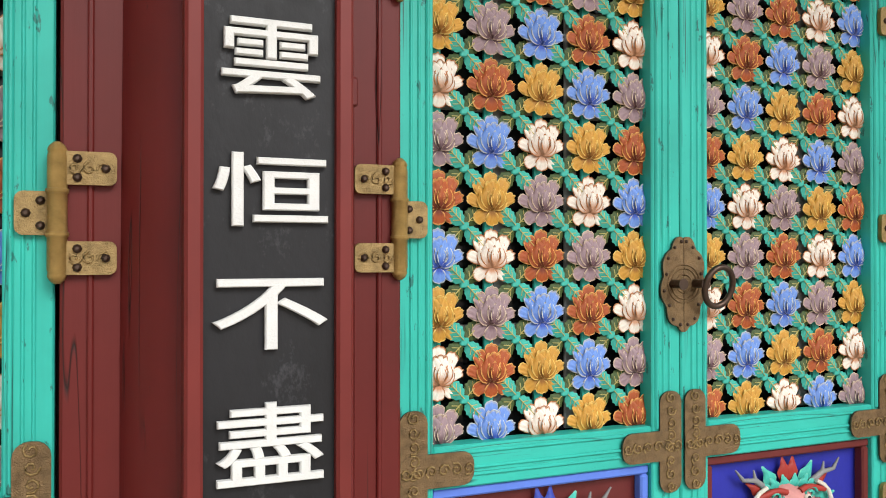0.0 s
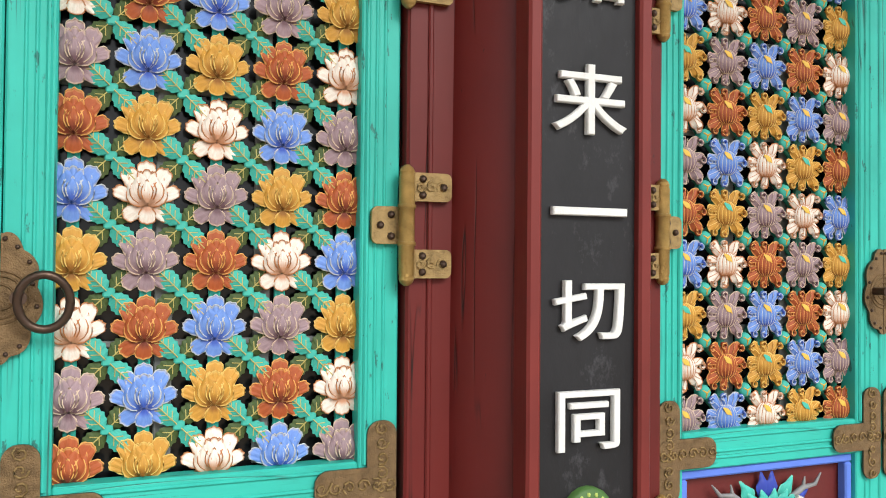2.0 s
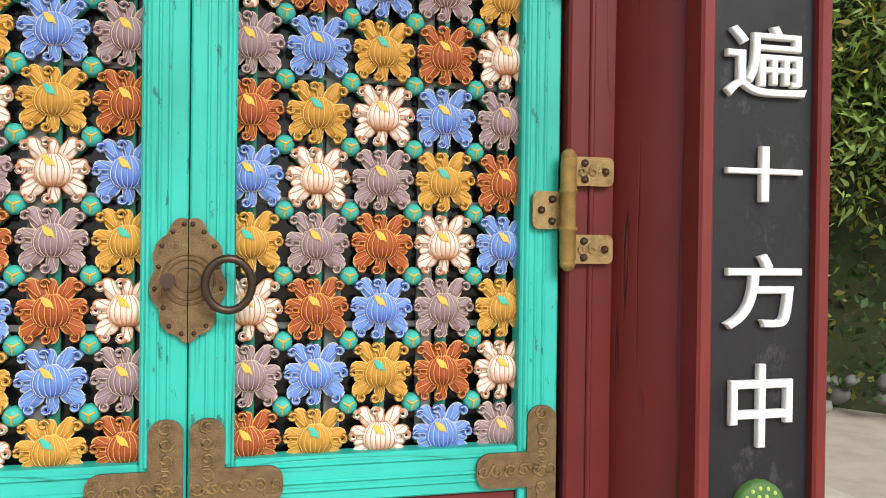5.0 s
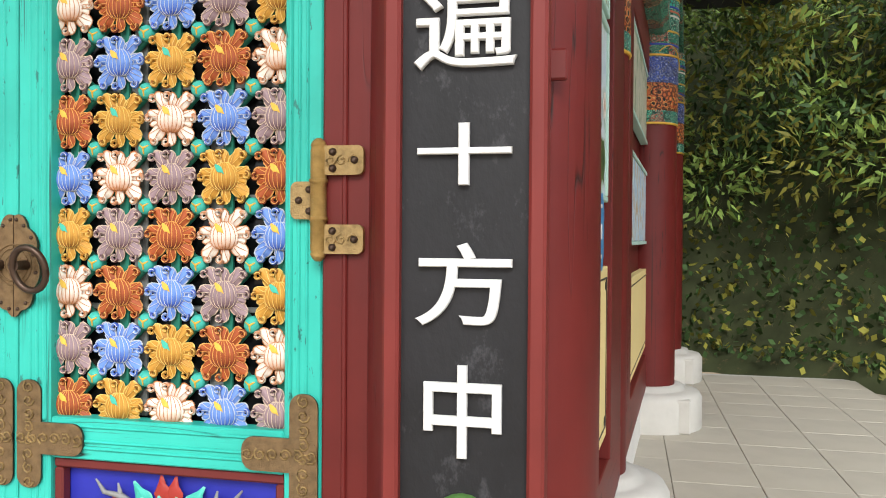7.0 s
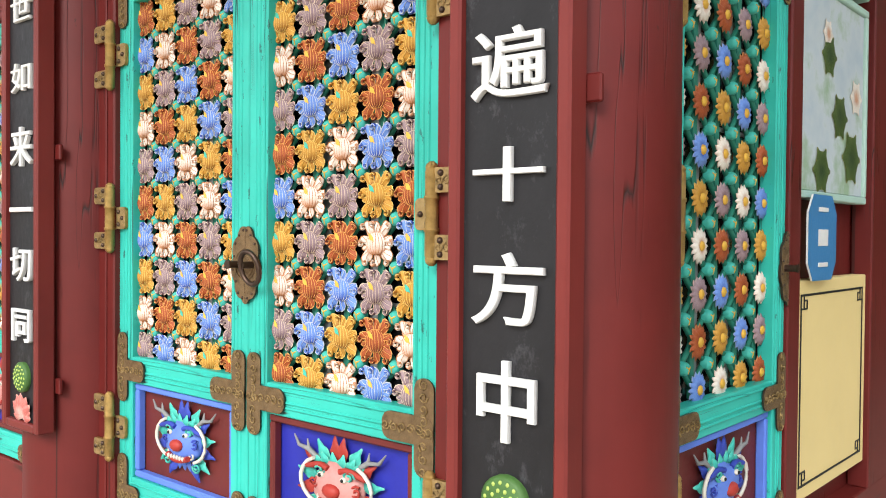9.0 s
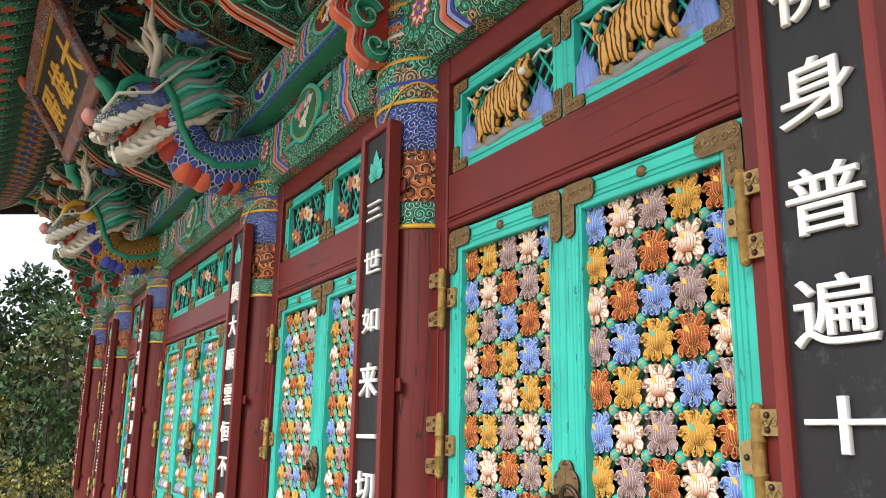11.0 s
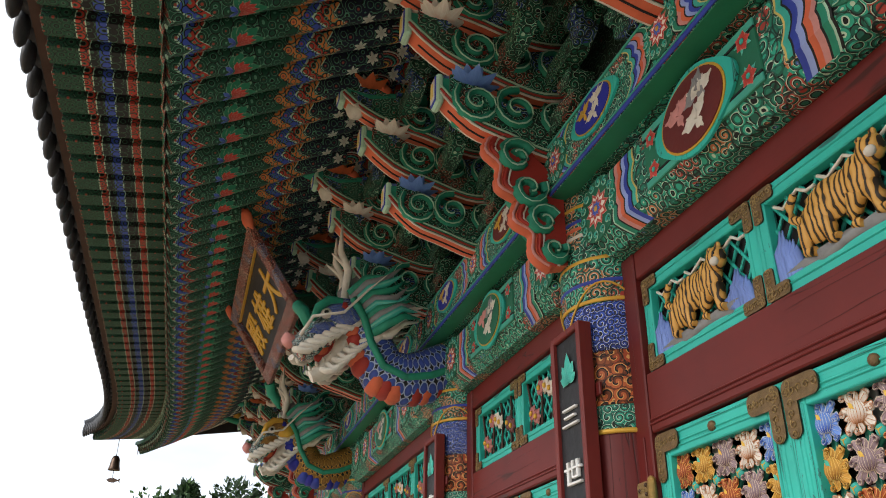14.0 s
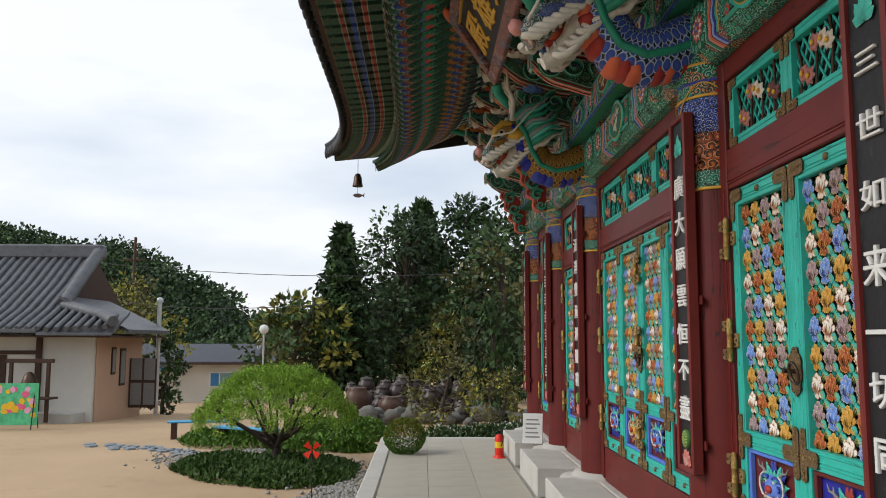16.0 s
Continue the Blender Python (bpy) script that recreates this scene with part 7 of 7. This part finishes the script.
def flower_pot():
    t = thing("chrysanthemum_bush", "round green bush with orange-yellow autumn blooms", "bush")
    m, f = Mesh(), Mesh()
    amber = foliage("amber_blooms", (0.42, 0.2, 0.03), 0.4)
    for _ in range(5200):
        v = rnd_dir()
        p = Vector((v.x * 0.43, v.y * 0.43, 0.36 + v.z * 0.37)) * rng.uniform(0.88, 1.0)
        leaf(m, p, 0.05, hedge_green, 1.4, (v + rnd_dir() * 0.7).normalized())
        if v.z > -0.1 and rng.random() < 0.7 * v.z + 0.25:
            leaf(f, p * 1.015, 0.035, amber, 1.2, (v + rnd_dir()).normalized())
    part("leaves", m, t, kind="stuff")
    part("blooms", f, t, kind="stuff")
    t.matrix_basis = pose(-7.4, -0.47, 0.0) @ Matrix.Diagonal((0.74, 0.74, 0.74, 1))


flower_pot()

# ---- gravel edging and path stones ----
pebble = plain("grey_pebble", (0.3, 0.29, 0.27), 0.8, var=0.35, scale=(9, 9, 9))
peb = Mesh()
for i in range(1500):
    a = rng.uniform(0, 6.28)
    x, y = rng.choice([(-9.0, -1.7), (-8.0, -1.5), (-11.8, -5.2), (-12.4, -4.0), (-10.0, -1.6), (-7.2, -1.5)])
    r = rng.uniform(0.02, 0.05)
    peb.blob((x + rng.gauss(0, 0.55), y + rng.gauss(0, 0.3), GROUND + 0.02), (r, r * 0.8, r * 0.6), pebble, 6, 4)
single("pebbles", peb, "scattered grey pebbles edging the planted bed", "pebbles", kind="stuff")
slate = plain("blue_grey_slate", (0.22, 0.25, 0.28), 0.7, var=0.25)
for i in range(26):
    x, y = -12.3 - rng.uniform(-0.2, 0.2) - 0.12 * (i % 13), -4.6 - (i // 13) * 0.5 - 0.24 * (i % 13) + rng.uniform(-0.1, 0.1)
    single("path_stone", Mesh().prism([(0.16 * math.cos(k * 1.05) * rng.uniform(0.7, 1.2), 0.13 * math.sin(k * 1.05) * rng.uniform(0.7, 1.2)) for k in range(6)], -0.02, 0.03, slate, "z"), "flat blue-grey stepping stone in the sand", "stone", "stepping stones", m=pose(x, y, GROUND + 0.01))

# ---- benches ----
bench_blue = plain("blue_bench_paint", (0.06, 0.3, 0.5), 0.5, var=0.2)


def bench(x, y, turn):
    b = thing("bench", "low bench with blue plank top on brown legs", "bench", group="blue benches")
    for k in range(2):
        part("plank", Mesh().box(-0.85, 0.85, -0.2 + 0.205 * k, -0.005 + 0.205 * k, 0.4, 0.44, bench_blue, 0.006), b, "blue plank")
    for s in (-0.7, 0.7):
        part("leg", Mesh().box(s - 0.06, s + 0.06, -0.16, 0.16, 0, 0.398, wood_dark, 0.008), b)
    b.matrix_basis = pose(x, y, GROUND, 0, 0, turn)


bench(-13.6, -4.3, 62)
bench(-15.2, -5.7, 100)


# ---- storage jars ----
jar_m = plain("brown_glazed_jar", (0.055, 0.04, 0.035), 0.3, var=0.4, scale=(4, 4, 4), bump=0.15)
JAR = Mesh().lathe([(0.17, 0), (0.23, 0.08), (0.31, 0.3), (0.33, 0.45), (0.29, 0.6), (0.22, 0.68), (0.23, 0.72), (0.21, 0.73)], jar_m, 18).data("jar_body")
JAR_LID = Mesh().lathe([(0.25, 0.735), (0.25, 0.75), (0.2, 0.79), (0.06, 0.82), (0.05, 0.86), (0.02, 0.87)], jar_m, 16).data("jar_lid")
TALL = Mesh().lathe([(0.2, 0), (0.3, 0.3), (0.37, 0.65), (0.34, 0.9), (0.26, 1.02), (0.28, 1.08), (0.24, 1.09)], plain("reddish_jar", (0.1, 0.055, 0.04), 0.35, var=0.35, scale=(4, 4, 4)), 18).data("jar_body")
for i in range(44):
    x, y, s = -21.0 - (i // 11) * 0.85 + rng.uniform(-0.2, 0.2), -2.6 + (i % 11) * 0.52 + rng.uniform(-0.15, 0.15), rng.uniform(0.6, 1.05)
    j = thing("storage_jar", "dark brown glazed earthenware storage jar with lid", "jar", pose(x, y, -0.78 + 0.18 * (i // 11)) @ Matrix.Diagonal((s, s, s * 0.9, 1)), "storage jars")
    part("body", JAR, j)
    part("lid", JAR_LID, j)
for x, y in ((-20.2, -2.25), (-20.0, -1.2)):
    j = thing("storage_jar", "tall reddish earthenware jar standing before the others", "jar", pose(x, y, -0.75, 0, 0, 0) @ Matrix.Diagonal((1.05, 1.05, 0.95 if y < -2 else 0.7, 1)), "storage jars")
    part("body", TALL, j)
rock_m = plain("mossy_rock", (0.16, 0.155, 0.14), 0.9, var=0.4, scale=(3, 3, 3), bump=0.6)
for i in range(34):
    r = rng.uniform(0.2, 0.42)
    single("rock", Mesh().blob((0, 0, 0), (r, r * 0.8, r * 0.7), rock_m, 9, 6, 0.7), "rough grey stone of the garden bank", "rock", "garden rocks", m=pose(-19.2 + rng.uniform(-0.7, 0.4), -2.6 + i * 0.21, -0.7 + rng.uniform(0, 0.3), 0, 0, i * 40))

# ---- old tiled house ----
house_white = plain("house_white_plaster", (0.6, 0.58, 0.54), 0.85, var=0.12, scale=(0.8, 0.8, 0.8))
house_tan = plain("house_tan_plaster", (0.5, 0.33, 0.23), 0.85, var=0.1, scale=(0.8, 0.8, 0.8))


house_tile = plain("weathered_house_tile", (0.11, 0.115, 0.125), 0.45, var=0.4, scale=(4, 4, 4), fine=70, bump=0.5, dirt=(0.05, 0.05, 0.055))


def tiled_house():
    X, Y, B = -20.2, -10.5, GROUND
    h = thing("tiled_house", "old white-walled house with curved grey tile roof", "house")
    part("wall", Mesh().box(X - 4.2, X, Y - 9, Y - 0.01, B - 0.3, 1.95, house_white, 0.02), h)
    part("side_wall", Mesh().box(X - 4.2, X - 0.12, Y - 0.009, Y + 0.05, B - 0.3, 1.9, house_tan, 0.02), h, "tan plastered side wall")
    part("foundation", Mesh().box(X, X + 0.9, Y - 9, Y - 0.2, B - 0.2, B + 0.22, stone, 0.02), h, "stone step along the front")
    for y in (Y - 1.7, Y - 4.6):
        part("post", Mesh().box(X + 0.002, X + 0.09, y - 0.09, y + 0.09, B + 0.2, 1.9, wood_dark, 0.01), h)
    part("head_rail", Mesh().box(X + 0.002, X + 0.07, Y - 9, Y - 1.8, 1.28, 1.4, wood_dark, 0.01), h)
    d = part("door", Mesh().box(X + 0.003, X + 0.05, Y - 4.4, Y - 2.7, B + 0.55, 1.26, wood_dark, 0.01), h, "dark wooden double door")
    for k in range(2):
        for i in range(7):
            part("slat", Mesh().box(X + 0.052, X + 0.062, Y - 4.2 + k * 0.78 + i * 0.085, Y - 4.18 + k * 0.78 + i * 0.085, B + 1.0, 1.1, cream_slat, 0.002), d)
    for y0, y1, z0, z1 in ((-1.6, -1.25, 0.6, 1.5), (-2.5, -2.0, 0.2, 1.45)):
        w = part("window", Mesh().box(X + y0 - 0.0, X + y1, Y + 0.051, Y + 0.09, z0, z1, wood_dark, 0.01), h, "small side window")
        part("pane", Mesh().box(X + y0 + 0.06, X + y1 - 0.06, Y + 0.091, Y + 0.094, z0 + 0.08, z1 - 0.08, mullion, 0.002), w)
    sc = part("screen_door", Mesh().box(X - 3.0, X - 2.95, Y + 0.06, Y + 1.0, B + 0.1, 1.1, wood_dark, 0.01), h, "open screen door")
    for k in range(2):
        for j in range(2):
            part("pane", Mesh().box(X - 2.948, X - 2.944, Y + 0.12 + k * 0.45, Y + 0.5 + k * 0.45, B + 0.2 + j * 0.85, B + 0.95 + j * 0.85, grey_paint, 0.002), sc)
    # roof with tile rows
    ridge_z, eave_z, x_e, x_r = 4.6, 1.95, X + 1.2, X - 3.2
    y_far, y_near = Y - 12, Y + 0.3
    pr = [(x_e, eave_z), (x_e - 1.4, eave_z + 0.62), (x_e - 2.9, eave_z + 1.55), (x_r, ridge_z)]
    bed = Mesh().prism([(a, b) for a, b in pr] + [(a, b + 0.1) for a, b in reversed(pr)], y_far, y_near - 1.6, house_tile, "y")
    part("roof", bed, h, "grey tile roof")
    low = [(x_e, eave_z), (x_e - 1.5, eave_z + 0.7), (x_e - 1.5, eave_z + 0.6), (x_e, eave_z - 0.08)]
    part("skirt_roof", Mesh().prism(low, y_near - 1.599, Y + 0.95, house_tile, "y"), h)
    part("side_skirt", Mesh().prism([(Y + 0.95, eave_z + 0.12), (Y - 1.3, eave_z + 1.2), (Y - 1.3, eave_z + 1.1), (Y + 0.95, eave_z)], X - 4.4, x_e - 1.4, house_tile, "x"), h)
    part("soffit", Mesh().box(X - 4.4, x_e - 0.1, Y - 12, Y + 0.85, eave_z - 0.14, eave_z - 0.085, wood_dark, 0.01), h)
    rows = Mesh()
    y = y_far
    while y < y_near - 1.5:
        rows.tube([(a, y, b + 0.12) for a, b in pr], 0.085, house_tile, 8)
        y += 0.29
    while y < Y + 0.95:
        f = (y - (y_near - 1.5)) / 2.7
        rows.tube([(x_e + 0.05, y, eave_z + 0.12 * f + 0.08), (x_e - 1.5 * (1 - 0.6 * f), y, eave_z + 0.7 * (1 - 0.5 * f) + 0.1)], 0.085, house_tile, 8)
        y += 0.29
    part("tile_rows", rows, h, "rounded tile rows", kind="stuff")
    part("ridge", Mesh().box(x_r - 0.25, x_r + 0.25, y_far, y_near - 1.4, ridge_z, ridge_z + 0.5, house_tile, 0.06), h)
    part("verge_ridge", Mesh().tube([(x_r, y_near - 1.55, ridge_z + 0.3), (x_e - 2.6, y_near - 1.5, eave_z + 1.7), (x_e - 1.5, y_near - 1.45, eave_z + 0.95)], 0.22, house_tile, 8), h)
    part("hip_ridge", Mesh().tube([(x_e - 1.6, y_near - 1.5, eave_z + 0.9), (x_e - 0.7, y_near + 0.1, eave_z + 0.55), (x_e, Y + 0.98, eave_z + 0.35)], 0.17, house_tile, 8), h)
    part("gable", Mesh().prism([(x_r + 0.1, ridge_z), (x_e - 1.6, eave_z + 0.8), (x_r - 3.0, eave_z + 0.8)], y_near - 1.75, y_near - 1.65, wood_dark, "y"), h)


cream_slat = plain("pale_slat", (0.35, 0.32, 0.27), 0.7)
tiled_house()


def stand():
    """The table with pots and a small bell frame before the house wall."""
    s = thing("bell_stand", "brown wooden frame holding a small bronze bell on a table", "stand")
    for y in (-0.55, 0.55):
        part("post", Mesh().box(-0.05, 0.05, y - 0.05, y + 0.05, 0, 1.75, wood_dark, 0.01), s)
    part("beam", Mesh().box(-0.06, 0.06, -0.7, 0.7, 1.75, 1.87, wood_dark, 0.01), s)
    part("shelf", Mesh().box(-0.3, 0.3, -0.9, 0.75, 0.68, 0.74, wood_dark, 0.01), s)
    part("bell", Mesh().lathe([(0.26, 0.82), (0.25, 0.95), (0.21, 1.2), (0.15, 1.4), (0.05, 1.48)], dark_metal, 16), s, "small bronze bell")
    s.matrix_basis = pose(-19.0, -11.9, GROUND)
    for k, (y, r, hh, mm, lab) in enumerate(((-13.0, 0.2, 0.3, wood_dark, "brown pot on the low shelf"), (-13.5, 0.24, 0.4, dark_metal, "dark round pot beside the house"), (-12.6, 0.12, 0.28, teal, "small turquoise bucket on the ground"))):
        single("pot", Mesh().lathe([(r * 0.7, 0), (r, hh * 0.6), (r * 0.85, hh), (r * 0.75, hh)], mm, 14), lab, "pot", m=pose(-18.7, y, GROUND))


stand()


# ---- painted canvas in the yard ----
def canvas():
    c = thing("painted_canvas", "bright children's canvas of yellow and pink flowers", "painting")
    grn = plain("canvas_green", (0.1, 0.5, 0.25), 0.6, var=0.5, scale=(6, 6, 6))
    part("panel", Mesh().box(-0.02, 0.02, -1.0, 1.0, 0.12, 1.25, grn, 0.004), c)
    for i in range(46):
        y, z, r = rng.uniform(-0.9, 0.9), rng.uniform(0.35, 1.15), rng.uniform(0.06, 0.12)
        mm = (gold_bright, gold_bright, canvas_pink, canvas_rose)[rng.randrange(4)]
        part("paint_blob", Mesh().prism([(y + r * math.cos(k) * rng.uniform(0.7, 1.1), z + r * math.sin(k) * rng.uniform(0.7, 1.1)) for k in [j * 0.785 for j in range(8)]], 0.0205 + 0.0003 * i, 0.021 + 0.0003 * i, mm, "x"), c)
    for y in (-0.9, 0.9):
        part("leg", Mesh().tube([(-0.35, y, 0), (-0.025, y, 1.2)], 0.015, ink, 6), c)
        part("front_leg", Mesh().tube([(0.15, y, 0), (-0.03, y, 1.2)], 0.015, ink, 6), c)
    c.matrix_basis = pose(-17.1, -11.75, GROUND, 0, 0, 4)


gold_bright, canvas_pink, canvas_rose = plain("canvas_yellow", (0.8, 0.5, 0.03), 0.6, var=0.2), plain("canvas_pink", (0.75, 0.38, 0.55), 0.6, var=0.2), plain("canvas_rose", (0.7, 0.12, 0.25), 0.6, var=0.2)
canvas()


# ---- low white house ----
def low_house():
    X, B = -39.4, -1.8
    h = thing("low_house", "low white house with grey roof and wide windows", "house")
    wl2 = plain("low_house_wall", (0.66, 0.62, 0.54), 0.85, var=0.08, scale=(0.7, 0.7, 0.7))
    roof_m = plain("dark_grey_roof", (0.06, 0.065, 0.08), 0.6, var=0.2, scale=(2, 2, 2))
    part("wall", Mesh().box(X - 6, X, -17.5, -8.5, B - 0.4, 0.5, wl2, 0.02), h)
    part("roof", Mesh().prism([(X + 0.5, 0.42), (X + 0.5, 0.55), (X - 3, 1.5), (X - 6.5, 0.5), (X - 6.5, 0.4)], -18.0, -8.2, roof_m, "y"), h)
    part("gutter", Mesh().box(X + 0.5, X + 0.6, -18.0, -8.2, 0.4, 0.5, wood_dark, 0.01), h)
    w = part("window", Mesh().box(X + 0.002, X + 0.06, -11.9, -9.9, B + 0.95, 0.0, white_letter, 0.01), h, "wide white-framed window")
    for y0, y1, mm in ((-11.8, -11.35, sign_blue), (-11.3, -10.5, pale_glass), (-10.45, -9.98, sign_blue)):
        part("pane", Mesh().box(X + 0.061, X + 0.065, y0, y1, B + 1.03, -0.08, mm, 0.002), w)
    part("awning", Mesh().box(X + 0.01, X + 1.2, -15.5, -13.2, 0.1, 0.18, bench_blue, 0.01), h, "blue awning")
    part("chimney", Mesh().tube([(X - 2, -9.6, 1.2), (X - 2, -9.6, 1.9)], 0.12, white_letter, 8), h)


pale_glass = plain("pale_window_glass", (0.2, 0.32, 0.34), 0.1, var=0.1, bump=0)
low_house()

# ---- poles, lamp and wires ----
steel = plain("pale_steel", (0.55, 0.56, 0.56), 0.4, 0.5, var=0.1)
pl = thing("pole", "tall pale steel pole beside the house", "pole")
part("shaft", Mesh().tube([(0, 0, -0.3), (0, 0, 4.05)], 0.08, steel, 12), pl)
part("cap", Mesh().lathe([(0.1, 4.05), (0.12, 4.1), (0.12, 4.2), (0.05, 4.25)], steel, 12), pl)
pl.matrix_basis = pose(-24.6, -9.95, -0.95)
lp = thing("globe_lamp", "thin lamp post with a white globe", "street lamp")
part("post", Mesh().tube([(0, 0, -0.3), (0, 0, 3.3)], 0.04, steel, 8), lp)
part("globe", Mesh().blob((0, 0, 3.5), (0.2, 0.2, 0.2), white_letter, 14, 10), lp, "white globe")
lp.matrix_basis = pose(-29.5, -7.05, -1.3)
wire_m = plain("grey_cable", (0.05, 0.05, 0.05), 0.6)
for ya, za, yb, zb in ((-16.0, 5.2, 8.0, 4.6), (-18.0, 4.4, -4.0, 3.0)):
    single("overhead_cable", Mesh().tube([(-30 + 0.4 * i, ya + (yb - ya) * i / 16, za + (zb - za) * i / 16 - 0.6 * math.sin(math.pi * i / 16)) for i in range(17)], 0.014, wire_m, 5), "thin sagging overhead cable across the yard", "cable", "overhead cables")
um = thing("utility_pole", "far wooden utility pole with crossarm", "pole")
part("shaft", Mesh().tube([(0, 0, -1), (0, 0, 10.2)], 0.1, wood_dark, 8), um)
part("crossarm", Mesh().box(-0.06, 0.06, -0.7, 0.7, 8.6, 8.72, wood_dark, 0.01), um)
um.matrix_basis = pose(-50, -20.0, -1.5)

# ---- pinwheel ----
pw = thing("pinwheel", "red paper pinwheel on a thin dark stick", "pinwheel")
part("stick", Mesh().tube([(0, 0, 0), (0, 0, 0.85)], 0.008, ink, 6), pw)
red_bright = plain("bright_red_plastic", (0.7, 0.03, 0.015), 0.4, var=0.1)
for k in range(4):
    a = k * math.pi / 2 + 0.4
    c, s = math.cos(a), math.sin(a)
    part("vane", Mesh().add([(0.02, 0, 0.82), (0.03, c * 0.15, 0.82 + s * 0.15), (0.05, c * 0.1 - s * 0.1, 0.82 + s * 0.1 + c * 0.1), (0.012, 0, 0.82), (0.022, c * 0.15, 0.82 + s * 0.15), (0.042, c * 0.1 - s * 0.1, 0.82 + s * 0.1 + c * 0.1)], [[0, 1, 2], [5, 4, 3], [0, 3, 4, 1], [1, 4, 5, 2], [2, 5, 3, 0]], red_bright), pw)
pw.matrix_basis = pose(-6.9, -1.85, GROUND)

# ---- extinguisher and notice on the terrace ----
ex = thing("fire_extinguisher", "red fire extinguisher standing on the terrace", "extinguisher")
part("body", Mesh().lathe([(0.075, 0.03), (0.08, 0.05), (0.08, 0.32), (0.06, 0.37), (0.03, 0.39)], red_bright, 16), ex)
part("stand", Mesh().lathe([(0.11, 0), (0.11, 0.02), (0.085, 0.03), (0.085, 0.06)], red_bright, 16), ex)
part("valve", Mesh().tube([(0, 0, 0.38), (0, 0, 0.44), (0.03, 0.06, 0.46)], 0.014, ink, 8), ex)
part("hose", Mesh().tube([(0, 0.02, 0.42), (0.06, 0.08, 0.36), (0.085, 0.03, 0.2)], 0.01, ink, 6), ex)
part("label", Mesh().lathe([(0.0805, 0.17), (0.0812, 0.18), (0.0812, 0.26), (0.0805, 0.27)], gold_bright, 16), ex, "yellow label")
ex.matrix_basis = pose(-6.9, 0.98, 0) @ Matrix.Diagonal((0.85, 0.85, 0.9, 1))
nt = thing("notice_board", "small white notice leaning against the column", "sign")
part("panel", Mesh().box(-0.015, 0.015, -0.14, 0.14, 0, 0.42, white_letter, 0.003), nt)
for k in range(5):
    part("text_line", Mesh().box(0.0155, 0.018, -0.1, 0.1 - 0.02 * (k % 3), 0.08 + 0.06 * k, 0.1 + 0.06 * k, grey_paint, 0.001), nt)
nt.matrix_basis = pose(-5.95, 1.36, 0.33, 0, -14, -15)


# ---- planted bank behind the hall ----
def bank():
    b = thing("planted_bank", "steep ivy and bamboo bank behind the hall", "bank", kind="structure")
    line = [(-14, 13.0), (2, 12.6), (6.5, 12.2), (9.6, 9.0), (11.5, 6.3), (15, 3.5), (26, 0.0)]
    pts = []
    for (x0, y0), (x1, y1) in zip(line, line[1:]):
        for i in range(8):
            pts.append((x0 + (x1 - x0) * i / 8, y0 + (y1 - y0) * i / 8))
    m = Mesh()
    k = len(pts)
    vs = [(x + 0.35 * j * 0.6, y + 0.55 * j, -0.2 + (0, 0.5, 1.6, 3.0, 4.6, 6.5)[j]) for x, y in pts for j in range(6)]
    m.add(vs, [[i * 6 + j, (i + 1) * 6 + j, (i + 1) * 6 + j + 1, i * 6 + j + 1] for i in range(k - 1) for j in range(5)], bank_soil, None, True)
    part("slope", m, b)
    ivy, top = Mesh(), Mesh()
    for i in range(9, k):
        x, y = pts[i]
        for _ in range(420):
            j = rng.uniform(0.6, 5)
            z = np.interp(j, range(6), (0, 0.5, 1.6, 3.0, 4.6, 6.5)) - 0.2
            p = Vector((x + rng.uniform(-0.6, 0.6) + 0.21 * j, y + rng.uniform(-0.5, 0.2) + 0.55 * j - 0.15, z))
            leaf(ivy, p, rng.uniform(0.08, 0.17), (mid_green, yellow_green, mid_green)[rng.randrange(3)], 1.4, (rnd_dir() + Vector((0, -1, 0.3))).normalized())
        for _ in range(14):
            c = (x + rng.uniform(-0.6, 0.8) + 0.6, y + rng.uniform(0.1, 1.4), rng.uniform(2.4, 6.4))
            clump(top, c, (0.7, 0.5, 0.6), 80, 0.09, (mid_green, yellow_green, bamboo_green)[rng.randrange(3)], 3.0)
    part("ivy", ivy, b, "dark ivy leaves", kind="stuff")
    part("bamboo", top, b, "hanging bamboo leaves", kind="stuff")
    for i in range(26, k):
        x, y = pts[i]
        for _ in range(3):
            r = rng.uniform(0.06, 0.13)
            part("bank_stone", Mesh().blob((0, 0, 0), (r * 1.3, r * 0.8, r * 0.8), rock_m, 7, 4, 1.1), b, m=pose(x + rng.uniform(-0.6, 0.6), y - 0.15, rng.uniform(-0.1, 0.3)))


bamboo_green = foliage("bamboo_leaves", (0.24, 0.36, 0.08))
bank_soil = plain("leafy_bank_soil", (0.05, 0.06, 0.025), 0.95, var=0.5, scale=(2, 2, 2), fine=30, bump=1.0, dirt=(0.16, 0.12, 0.06))
bank()
gravel = plain("pale_gravel", (0.4, 0.35, 0.28), 0.9, var=0.25, scale=(3, 3, 3), fine=300, bump=0.6)
single("gravel_yard", Mesh().box(8.01, 30, -6, 16, -0.8, -0.12, gravel, 0.02), "pale gravel yard beside the terrace", "ground", kind="structure")
